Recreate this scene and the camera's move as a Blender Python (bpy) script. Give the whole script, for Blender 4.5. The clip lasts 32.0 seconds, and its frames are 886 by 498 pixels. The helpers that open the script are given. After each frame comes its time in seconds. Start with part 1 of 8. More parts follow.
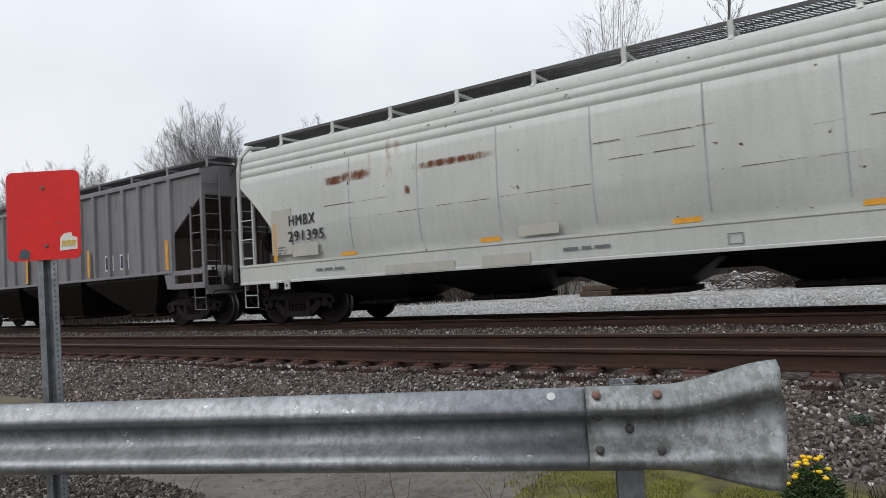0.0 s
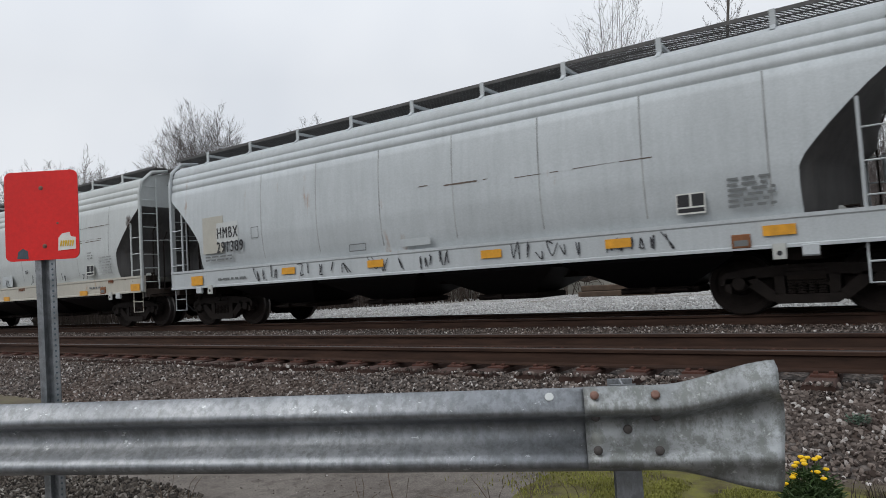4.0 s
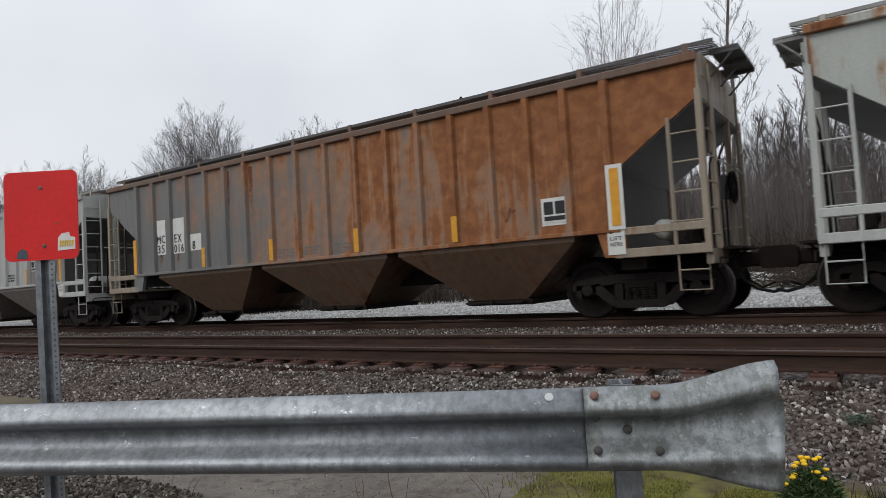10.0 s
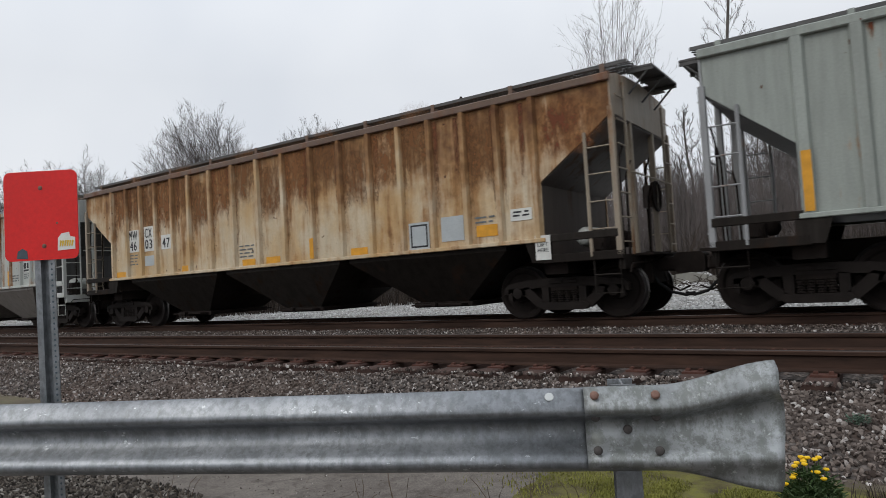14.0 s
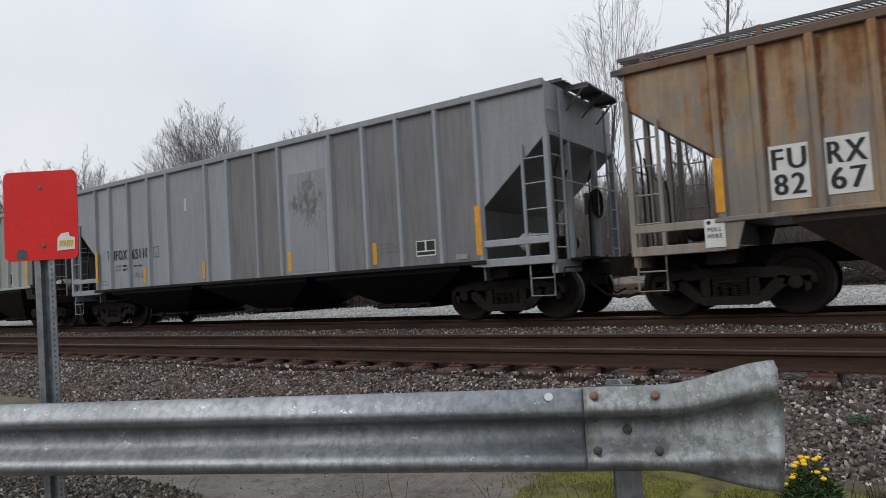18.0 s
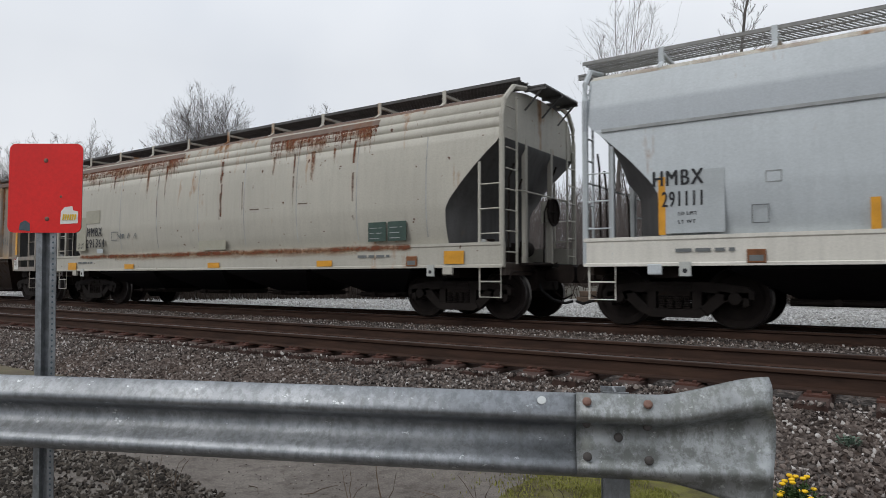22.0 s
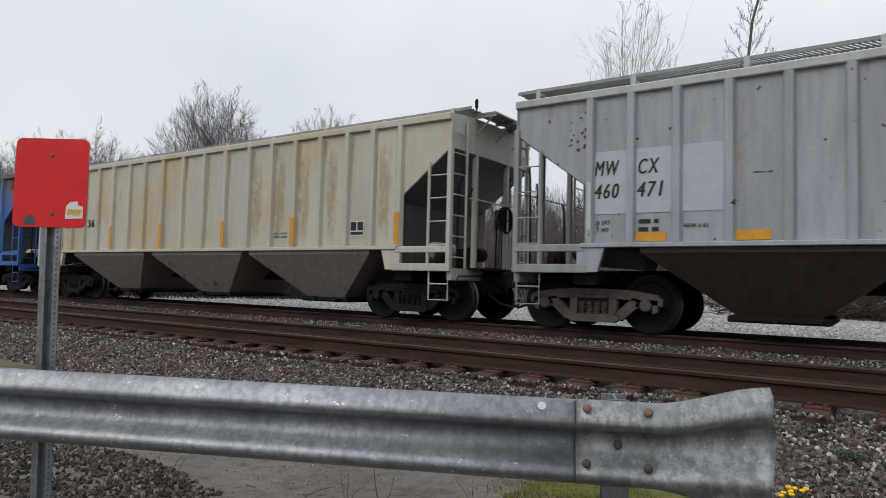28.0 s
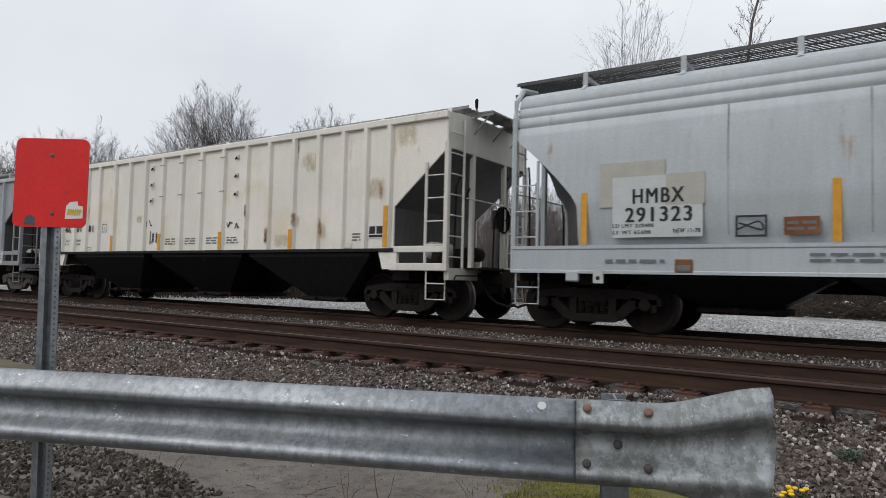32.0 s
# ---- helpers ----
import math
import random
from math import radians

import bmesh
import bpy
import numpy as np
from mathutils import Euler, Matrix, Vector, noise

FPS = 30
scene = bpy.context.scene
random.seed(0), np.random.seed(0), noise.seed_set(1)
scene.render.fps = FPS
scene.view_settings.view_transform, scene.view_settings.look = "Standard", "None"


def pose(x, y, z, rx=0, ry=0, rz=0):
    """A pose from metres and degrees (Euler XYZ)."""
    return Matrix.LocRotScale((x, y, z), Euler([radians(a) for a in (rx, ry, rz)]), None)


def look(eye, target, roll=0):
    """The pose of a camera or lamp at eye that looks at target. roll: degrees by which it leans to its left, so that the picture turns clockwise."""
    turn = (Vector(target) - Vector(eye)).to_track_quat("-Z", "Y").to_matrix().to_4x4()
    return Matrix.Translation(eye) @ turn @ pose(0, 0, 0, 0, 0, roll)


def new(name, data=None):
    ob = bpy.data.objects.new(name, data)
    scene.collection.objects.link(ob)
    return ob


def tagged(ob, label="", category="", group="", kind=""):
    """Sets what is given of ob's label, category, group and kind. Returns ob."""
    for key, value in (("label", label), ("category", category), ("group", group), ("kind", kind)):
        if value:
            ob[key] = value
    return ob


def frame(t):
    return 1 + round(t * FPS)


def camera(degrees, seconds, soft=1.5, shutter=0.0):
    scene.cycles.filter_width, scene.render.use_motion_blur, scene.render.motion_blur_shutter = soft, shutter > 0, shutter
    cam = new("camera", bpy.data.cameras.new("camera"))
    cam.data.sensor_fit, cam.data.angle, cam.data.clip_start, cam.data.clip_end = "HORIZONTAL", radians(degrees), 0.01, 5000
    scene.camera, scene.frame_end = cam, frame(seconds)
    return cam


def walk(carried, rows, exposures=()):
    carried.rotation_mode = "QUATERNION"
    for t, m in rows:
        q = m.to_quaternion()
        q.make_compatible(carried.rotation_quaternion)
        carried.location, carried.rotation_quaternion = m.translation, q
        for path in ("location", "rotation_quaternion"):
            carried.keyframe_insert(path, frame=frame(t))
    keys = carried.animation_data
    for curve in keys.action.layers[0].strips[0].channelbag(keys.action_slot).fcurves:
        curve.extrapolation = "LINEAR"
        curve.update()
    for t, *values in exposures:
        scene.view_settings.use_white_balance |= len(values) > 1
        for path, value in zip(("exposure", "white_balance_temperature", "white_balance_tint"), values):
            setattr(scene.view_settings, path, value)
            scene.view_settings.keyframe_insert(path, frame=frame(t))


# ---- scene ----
# camera: a phone held still over a guardrail, then turned slightly
cam = camera(68.09, 32.0, soft=0.6, shutter=0.1)


def cam_pose(x, y, z, yaw, pitch, roll):
    eye = Vector((x, y, z))
    a, b = radians(yaw), radians(pitch)
    return look(eye, eye + Vector((-math.sin(a) * math.cos(b), math.cos(a) * math.cos(b), math.sin(b))), roll)


CAMERA_ROWS = (
    (0, .006, 0, .739, 34.03, 2.88, -3.39), (.5, .006, 0, .739, 34.0, 2.87, -3.37), (1.5, .007, 0, .740, 33.98, 2.88, -3.37),
    (3, .008, 0, .740, 33.95, 2.87, -3.36), (5.5, .008, .002, .740, 33.93, 2.88, -3.36), (8, .007, .003, .740, 33.93, 2.88, -3.36),
    (11, .007, .002, .740, 33.92, 2.88, -3.36), (14.5, .007, .003, .740, 33.93, 2.87, -3.36), (18, .008, .004, .741, 33.93, 2.86, -3.36),
    (21, .008, .004, .743, 33.94, 2.83, -3.36), (21.5, .008, .006, .743, 34.06, 2.71, -3.25), (22, .004, .004, .742, 34.04, 2.57, .12),
    (22.5, .005, .003, .743, 33.92, 2.77, -2.69), (23, .005, .003, .742, 34.16, 2.76, -2.18), (23.5, .006, .003, .741, 34.01, 2.73, -2.60),
    (24, .004, 0, .742, 34.13, 2.55, -1.65), (24.5, .004, 0, .742, 34.34, 2.60, -1.13), (25, .002, 0, .740, 34.63, 2.81, 1.40),
    (25.5, 0, .001, .739, 34.47, 2.91, 1.42), (27.5, 0, 0, .739, 34.22, 2.92, 1.42), (29.5, 0, 0, .739, 34.23, 2.90, 1.40),
    (32, 0, 0, .740, 34.22, 2.89, 1.41))
walk(cam, [(t, cam_pose(*row)) for t, *row in CAMERA_ROWS], ((0, 0.12), (0.5, 0.1), (1.0, 0.0), (32.0, 0.0)))

# world: a bright overcast sky
world = bpy.data.worlds.new("overcast_sky")
scene.world = world
world.use_nodes = True
wn, wl = world.node_tree.nodes, world.node_tree.links
sky = wn.new("ShaderNodeTexSky")
sky.sky_type, sky.sun_disc, sky.sun_elevation, sky.sun_rotation = "NISHITA", False, radians(36), radians(205)
sky_lum = wn.new("ShaderNodeHueSaturation")
sky_lum.inputs["Saturation"].default_value, sky_lum.inputs["Value"].default_value = 0.25, 0.06
wl.new(sky.outputs[0], sky_lum.inputs["Color"])
where = wn.new("ShaderNodeTexCoord")
up = wn.new("ShaderNodeSeparateXYZ")
wl.new(where.outputs["Generated"], up.inputs[0])
cloud = wn.new("ShaderNodeTexNoise")
cloud.inputs["Scale"].default_value, cloud.inputs["Detail"].default_value, cloud.inputs["Roughness"].default_value = 1.7, 4, 0.5
wl.new(where.outputs["Generated"], cloud.inputs["Vector"])
tone = wn.new("ShaderNodeValToRGB")
tone.color_ramp.elements[0].position, tone.color_ramp.elements[0].color = 0.3, (0.67, 0.72, 0.80, 1)
tone.color_ramp.elements[1].position, tone.color_ramp.elements[1].color = 0.7, (0.88, 0.91, 0.955, 1)
wl.new(cloud.outputs[0], tone.inputs[0])
lift = wn.new("ShaderNodeMapRange")
lift.inputs["From Min"].default_value, lift.inputs["From Max"].default_value = 0.3, 1.0
lift.inputs["To Min"].default_value, lift.inputs["To Max"].default_value = 0.975, 1.68
wl.new(up.outputs["Z"], lift.inputs["Value"])
scaled = wn.new("ShaderNodeVectorMath")
scaled.operation = "SCALE"
wl.new(tone.outputs[0], scaled.inputs[0])
wl.new(lift.outputs[0], scaled.inputs["Scale"])
mixed = wn.new("ShaderNodeMix")
mixed.data_type = "RGBA"
mixed.inputs["Factor"].default_value = 0.93
wl.new(sky_lum.outputs[0], mixed.inputs["A"])
wl.new(scaled.outputs[0], mixed.inputs["B"])
wl.new(mixed.outputs["Result"], wn["Background"].inputs["Color"])
wn["Background"].inputs["Strength"].default_value = 1.0

sun_data = bpy.data.lights.new("sun", "SUN")
sun_data.energy, sun_data.angle, sun_data.color = 0.9, radians(30), (1.0, 0.97, 0.93)
sun = new("sun", sun_data)
sun.matrix_world = look((-22, -42, 48), (0, 5, 0))


# ---- materials ----
class Nodes:
    """A small helper round one material's node tree."""

    def __init__(self, name):
        self.mat = bpy.data.materials.new(name)
        self.mat.use_nodes = True
        self.n, self.l = self.mat.node_tree.nodes, self.mat.node_tree.links
        self.bsdf = self.n["Principled BSDF"]

    def link(self, a, b):
        self.l.new(a, b)

    def coord(self, scale=(1, 1, 1), spread=0.0, seed=0.0):
        tc = self.n.new("ShaderNodeTexCoord")
        mp = self.n.new("ShaderNodeMapping")
        mp.inputs["Scale"].default_value = scale
        mp.inputs["Location"].default_value = (seed * 7.3, seed * 3.1, seed * 1.7)
        self.link(tc.outputs["Object"], mp.inputs["Vector"])
        if spread:
            info, mul = self.n.new("ShaderNodeObjectInfo"), self.n.new("ShaderNodeMath")
            mul.operation = "MULTIPLY"
            mul.inputs[1].default_value = spread
            self.link(info.outputs["Random"], mul.inputs[0])
            add = self.n.new("ShaderNodeVectorMath")
            add.operation = "ADD"
            self.link(mp.outputs[0], add.inputs[0])
            self.link(mul.outputs[0], add.inputs[1])
            return add.outputs[0]
        return mp.outputs[0]

    def noise(self, vec, scale, detail=5, rough=0.55):
        t = self.n.new("ShaderNodeTexNoise")
        t.inputs["Scale"].default_value, t.inputs["Detail"].default_value, t.inputs["Roughness"].default_value = scale, detail, rough
        self.link(vec, t.inputs["Vector"])
        return t.outputs[0]

    def voronoi(self, vec, scale):
        t = self.n.new("ShaderNodeTexVoronoi")
        t.inputs["Scale"].default_value = scale
        self.link(vec, t.inputs["Vector"])
        return t

    def ramp(self, value, stops):
        r = self.n.new("ShaderNodeValToRGB")
        e = r.color_ramp.elements
        while len(e) < len(stops):
            e.new(0.5)
        for el, (p, col) in zip(e, stops):
            el.position = p
            el.color = (*col, 1) if isinstance(col, tuple) else (col, col, col, 1)
        self.link(value, r.inputs[0])
        return r.outputs[0]

    def mix(self, fac, a, b, mode="MIX"):
        m = self.n.new("ShaderNodeMix")
        m.data_type, m.blend_type = "RGBA", mode
        for sock, v in (("Factor", fac), ("A", a), ("B", b)):
            if isinstance(v, tuple):
                m.inputs[sock].default_value = (*v, 1)
            elif isinstance(v, (int, float)):
                m.inputs[sock].default_value = v
            else:
                self.link(v, m.inputs[sock])
        return m.outputs["Result"]

    def math(self, op, a, b=0.0):
        m = self.n.new("ShaderNodeMath")
        m.operation = op
        for k, v in enumerate((a, b)):
            if isinstance(v, (int, float)):
                m.inputs[k].default_value = v
            else:
                self.link(v, m.inputs[k])
        return m.outputs[0]

    def axis(self, which, lo=0.0, hi=1.0, clamp=True):
        """A coordinate of the thing itself, or with lo and hi a ramp along it."""
        tc, sep = self.n.new("ShaderNodeTexCoord"), self.n.new("ShaderNodeSeparateXYZ")
        self.link(tc.outputs["Object"], sep.inputs[0])
        if (lo, hi) == (0.0, 1.0):
            return sep.outputs[which]
        mr = self.n.new("ShaderNodeMapRange")
        mr.inputs["From Min"].default_value, mr.inputs["From Max"].default_value = lo, hi
        self.link(sep.outputs[which], mr.inputs["Value"])
        return mr.outputs[0]

    def height(self, lo, hi):
        tc, sep, mr = self.n.new("ShaderNodeTexCoord"), self.n.new("ShaderNodeSeparateXYZ"), self.n.new("ShaderNodeMapRange")
        self.link(tc.outputs["Object"], sep.inputs[0])
        mr.inputs["From Min"].default_value, mr.inputs["From Max"].default_value = lo, hi
        self.link(sep.outputs["Z"], mr.inputs["Value"])
        return mr.outputs[0]

    def finish(self, color, rough=0.6, metal=0.0, bump=None, strength=0.2, dist=0.01, gloss=0.25):
        b = self.bsdf
        b.inputs["Specular IOR Level"].default_value = gloss
        for sock, v in (("Base Color", color), ("Roughness", rough), ("Metallic", metal)):
            if isinstance(v, tuple):
                b.inputs[sock].default_value = (*v, 1)
            elif isinstance(v, (int, float)):
                b.inputs[sock].default_value = v
            else:
                self.link(v, b.inputs[sock])
        if bump is not None:
            bp = self.n.new("ShaderNodeBump")
            bp.inputs["Strength"].default_value, bp.inputs["Distance"].default_value = strength, dist
            self.link(bump, bp.inputs["Height"])
            self.link(bp.outputs[0], b.inputs["Normal"])
        return self.mat


def paint(name, base, rust=0.2, top=0.0, dirt=0.4, rust_a=(0.13, 0.055, 0.025), rust_b=(0.33, 0.15, 0.05), stain=None, spots=0.0, soft=0.16, tone=0.16,
          seed=0.0, ribs=None, along=None, stain_at=0.5, stain_top=0.0, spread=0.0, gloss=0.3, band=None):
    """Weathered railcar paint: tone patches, grime streaks, orange stains with brown cores.

    top: more rust towards the roof. ribs: amount of rust runs along the edges of each sheet.
    along: (x0, x1, amount) of rust that grows along the car. stain: a translucent second colour."""
    k = Nodes(name)
    v = k.coord((1, 1, 1), spread, seed)
    vs = k.coord((3.2, 3.2, 0.34), spread, seed)
    patch, fine, streak = k.noise(v, 0.55, 4), k.noise(v, 34, 4, 0.7), k.noise(vs, 1.35, 7, 0.62)
    blot = k.noise(v, 4.5, 5, 0.62)
    col = k.mix(k.ramp(patch, [(0.3, 0.0), (0.7, 1.0)]), tuple(c * 0.86 for c in base), base)
    info = k.n.new("ShaderNodeObjectInfo")
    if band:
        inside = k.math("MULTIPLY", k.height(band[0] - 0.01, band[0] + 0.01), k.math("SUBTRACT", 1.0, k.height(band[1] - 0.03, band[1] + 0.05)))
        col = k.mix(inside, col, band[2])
    col = k.mix(info.outputs["Random"], k.mix(tone, col, (0.12, 0.11, 0.10)), col)
    if stain:
        where = k.math("ADD", k.noise(v, 0.8, 5), k.math("MULTIPLY", k.height(2.0, 3.9), stain_top))
        col = k.mix(k.math("MULTIPLY", k.ramp(where, [(stain_at, 0.0), (stain_at + 0.2, 1.0)]), 0.8), col, stain)
    grime = k.ramp(k.noise(vs, 2.6, 6, 0.6), [(0.42, 0.0), (0.75, 1.0)])
    col = k.mix(k.math("MULTIPLY", grime, dirt), col, tuple(c * 0.42 for c in base))
    amount = k.math("ADD", k.math("ADD", streak, k.math("MULTIPLY", k.height(2.2, 4.0), top)), k.math("MULTIPLY", k.math("SUBTRACT", patch, 0.5), 0.6))
    amount = k.math("ADD", amount, k.math("MULTIPLY", k.math("SUBTRACT", blot, 0.5), 0.28))
    if along:
        amount = k.math("ADD", amount, k.math("MULTIPLY", k.axis("X", along[0], along[1]), along[2]))
    if ribs:
        much = ribs
        tc, sep = k.n.new("ShaderNodeTexCoord"), k.n.new("ShaderNodeSeparateXYZ")
        k.link(tc.outputs["Generated"], sep.inputs[0])
        near = k.math("ABSOLUTE", k.math("SUBTRACT", k.math("MULTIPLY", sep.outputs["X"], 2.0), 1.0))
        run = k.math("MULTIPLY", k.math("POWER", near, 7.0), k.ramp(k.noise(k.coord((1.1, 1, 0.35), spread, seed + 5), 1.0, 3), [(0.36, 0.0), (0.62, 1.0)]))
        amount = k.math("ADD", amount, k.math("MULTIPLY", k.math("MULTIPLY", run, k.height(1.3, 2.9)), much))
    lo = 0.74 - 0.42 * rust
    halo, core = k.ramp(amount, [(lo, 0.0), (lo + soft, 1.0)]), k.ramp(amount, [(lo + soft * 0.6, 0.0), (lo + soft * 1.7, 1.0)])
    shade = k.ramp(k.noise(v, 5, 5), [(0.35, 0.0), (0.65, 1.0)])
    col = k.mix(k.math("MULTIPLY", halo, 0.85), col, k.mix(shade, tuple(c * 0.8 for c in rust_b), tuple(c * 1.1 for c in rust_b)))
    col = k.mix(core, col, k.mix(k.math("MULTIPLY", shade, 0.5), rust_a, rust_b))
    if spots:
        sp = k.ramp(k.noise(v, 6.5, 2), [(0.74 - 0.1 * spots, 0.0), (0.77 - 0.1 * spots, 1.0)])
        col = k.mix(sp, col, tuple(c * 0.7 for c in rust_a))
    col = k.mix(0.22, col, k.ramp(fine, [(0.3, 0.25), (0.7, 0.95)]), "MULTIPLY")
    rough = k.math("ADD", 0.48, k.math("MULTIPLY", halo, 0.35))
    wave = k.math("ADD", k.math("MULTIPLY", fine, 0.2), k.noise(v, 1.6, 2))
    return k.finish(col, rough, 0.0, wave, 0.25, 0.02, gloss)


def plain(name, base, vary=0.25, scale=6.0, rough=0.6, metal=0.0, bump=0.15, dist=0.004, dark=0.55, spread=11, gloss=0.3):
    k = Nodes(name)
    v = k.coord((1, 1, 1), spread)
    col = k.mix(k.ramp(k.noise(v, scale, 5), [(0.3, 0.0), (0.7, 1.0)]), tuple(c * (1 - vary) for c in base), base)
    grain = k.noise(v, scale * 9, 4, 0.7)
    col = k.mix(0.3, col, k.ramp(grain, [(0.3, dark), (0.7, 1.0)]), "MULTIPLY")
    return k.finish(col, rough, metal, grain, bump, dist, gloss)


PAINT = {
    "white": paint("white_paint", (0.56, 0.59, 0.585), 0.02, 0.0, 0.16),
    "white_b": paint("white_paint_scraped", (0.60, 0.61, 0.57), 0.07, 0.02, 0.2, spots=0.15, seed=1),
    "white_c": paint("cool_white_paint", (0.52, 0.555, 0.57), 0.03, 0.0, 0.2, seed=2),
    "white_rusty": paint("white_paint_rust_streaks", (0.53, 0.505, 0.435), 0.14, 0.12, 0.2, spots=0.25, seed=3),
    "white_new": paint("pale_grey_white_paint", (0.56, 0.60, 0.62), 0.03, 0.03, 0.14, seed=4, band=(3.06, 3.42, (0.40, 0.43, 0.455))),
    "tan_grey": paint("dirty_light_grey_paint", (0.43, 0.43, 0.41), 0.18, 0.06, 0.25, (0.12, 0.05, 0.025), (0.34, 0.17, 0.07), tone=0.12, seed=5, ribs=0.42),
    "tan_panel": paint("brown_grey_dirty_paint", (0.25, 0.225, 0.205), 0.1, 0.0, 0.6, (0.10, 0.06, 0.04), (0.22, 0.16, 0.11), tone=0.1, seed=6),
    "rusty": paint("grey_paint_eaten_by_rust", (0.185, 0.183, 0.175), 0.24, 0.12, 0.4, (0.20, 0.075, 0.03), (0.39, 0.17, 0.065), soft=0.42, tone=0.2, seed=7, along=(2.0, 12.5, 0.52), ribs=0.15),
    "light_grey": paint("light_grey_paint", (0.47, 0.49, 0.455), 0.17, 0.06, 0.25, (0.13, 0.045, 0.02), (0.36, 0.165, 0.055), spots=0.15, tone=0.12, seed=8, ribs=0.5, along=(8.5, 11.5, 0.13)),
    "cream_rusty": paint("cream_paint_heavy_rust", (0.66, 0.55, 0.39), 0.66, 0.28, 0.3, (0.12, 0.052, 0.022), (0.36, 0.19, 0.075), (0.50, 0.31, 0.12), 0.12, soft=0.22, tone=0.1, seed=9, ribs=0.35, along=(8.0, 14.0, 0.05), stain_at=0.42),
    "green_grey": paint("green_grey_paint", (0.36, 0.39, 0.355), 0.12, 0.05, 0.45, spots=0.25, tone=0.2, seed=10, ribs=0.14),
    "mid_grey": paint("mid_grey_paint", (0.335, 0.355, 0.38), 0.0, 0.0, 0.4, tone=0.35, seed=11),
    "tan": paint("tan_paint_rust_streaks", (0.275, 0.238, 0.202), 0.36, 0.1, 0.55, (0.115, 0.045, 0.024), (0.29, 0.15, 0.06), stain=(0.46, 0.285, 0.115), soft=0.2, tone=0.14, seed=12, ribs=0.6, along=(12.0, 4.0, 0.10), stain_at=0.5, stain_top=0.16),
    "blue": paint("blue_paint_rust_top", (0.022, 0.115, 0.40), 0.28, 0.52, 0.35, (0.095, 0.036, 0.02), (0.20, 0.15, 0.12), soft=0.22, seed=13),
    "blue_pale": paint("faded_blue_paint", (0.10, 0.20, 0.44), 0.12, 0.2, 0.3, (0.10, 0.06, 0.045), (0.22, 0.16, 0.12), seed=14),
    "blue_rust": paint("blue_brown_edge", (0.08, 0.12, 0.2), 0.5, 0.2, 0.3, (0.10, 0.06, 0.045), (0.2, 0.12, 0.07), seed=15),
    "cream": paint("cream_paint_yellow_stains", (0.58, 0.55, 0.45), 0.1, 0.02, 0.25, (0.15, 0.07, 0.03), (0.42, 0.24, 0.09), stain=(0.52, 0.38, 0.18), tone=0.15, seed=16, ribs=0.2, stain_at=0.5),
    "steel_grey": paint("steel_grey_paint", (0.42, 0.445, 0.475), 0.18, 0.06, 0.45, (0.10, 0.05, 0.035), spots=0.25, tone=0.25, seed=17, ribs=0.2),
    "steel_rusty": paint("steel_grey_paint_brown_top", (0.36, 0.365, 0.37), 0.18, 0.42, 0.5, (0.085, 0.038, 0.022), (0.20, 0.115, 0.065), spots=0.3, tone=0.2, seed=27),
    "mid_brown": paint("brown_grey_dusty_paint", (0.20, 0.198, 0.203), 0.0, 0.0, 0.55, tone=0.3, seed=28),
    "ivory": paint("ivory_paint", (0.86, 0.82, 0.73), 0.1, 0.0, 0.1, (0.25, 0.11, 0.05), (0.52, 0.34, 0.16), stain=(0.70, 0.58, 0.38), stain_at=0.56, tone=0.05, seed=18, ribs=0.16),
    "rust_edge": paint("brown_rusted_edge", (0.16, 0.10, 0.07), 0.5, 0.0, 0.4, (0.09, 0.038, 0.022), (0.20, 0.10, 0.06), seed=29),
    "brown": paint("brown_grey_paint", (0.235, 0.225, 0.235), 0.14, 0.0, 0.6, (0.07, 0.05, 0.045), (0.14, 0.11, 0.10), tone=0.4, seed=19),
}
UNDER = {
    "grey": paint("grimy_grey_hopper", (0.29, 0.26, 0.235), 0.3, 0.0, 0.6, (0.05, 0.034, 0.026), (0.10, 0.065, 0.045), seed=20),
    "dark": paint("nearly_black_hopper", (0.018, 0.0145, 0.0125), 0.35, 0.0, 0.6, (0.022, 0.013, 0.009), (0.042, 0.024, 0.016), seed=21, gloss=0.03),
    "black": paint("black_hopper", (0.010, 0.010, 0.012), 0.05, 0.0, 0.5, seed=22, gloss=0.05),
    "umber": paint("dusty_umber_hopper", (0.17, 0.105, 0.068), 0.45, 0.0, 0.6, (0.04, 0.024, 0.017), (0.17, 0.085, 0.045), seed=26),
    "rust": paint("rust_brown_hopper", (0.044, 0.031, 0.025), 0.4, 0.0, 0.6, (0.035, 0.021, 0.015), (0.09, 0.05, 0.03), seed=23),
}
TRIM = {
    "pale": paint("pale_grey_trim_paint", (0.50, 0.51, 0.48), 0.16, 0.0, 0.4, seed=30, tone=0.1),
    "brown": paint("rusty_brown_trim_paint", (0.34, 0.28, 0.21), 0.36, 0.1, 0.5, (0.085, 0.035, 0.018), (0.23, 0.115, 0.05), seed=31),
    "tan": paint("dusty_tan_trim_paint", (0.30, 0.265, 0.225), 0.25, 0.0, 0.5, seed=32),
    "cream": paint("cream_trim_paint", (0.58, 0.56, 0.49), 0.14, 0.0, 0.35, seed=33),
    "steel": paint("steel_grey_trim_paint", (0.33, 0.335, 0.34), 0.2, 0.0, 0.45, seed=34),
    "ivory": paint("ivory_trim_paint", (0.80, 0.77, 0.69), 0.16, 0.0, 0.25, seed=35),
}
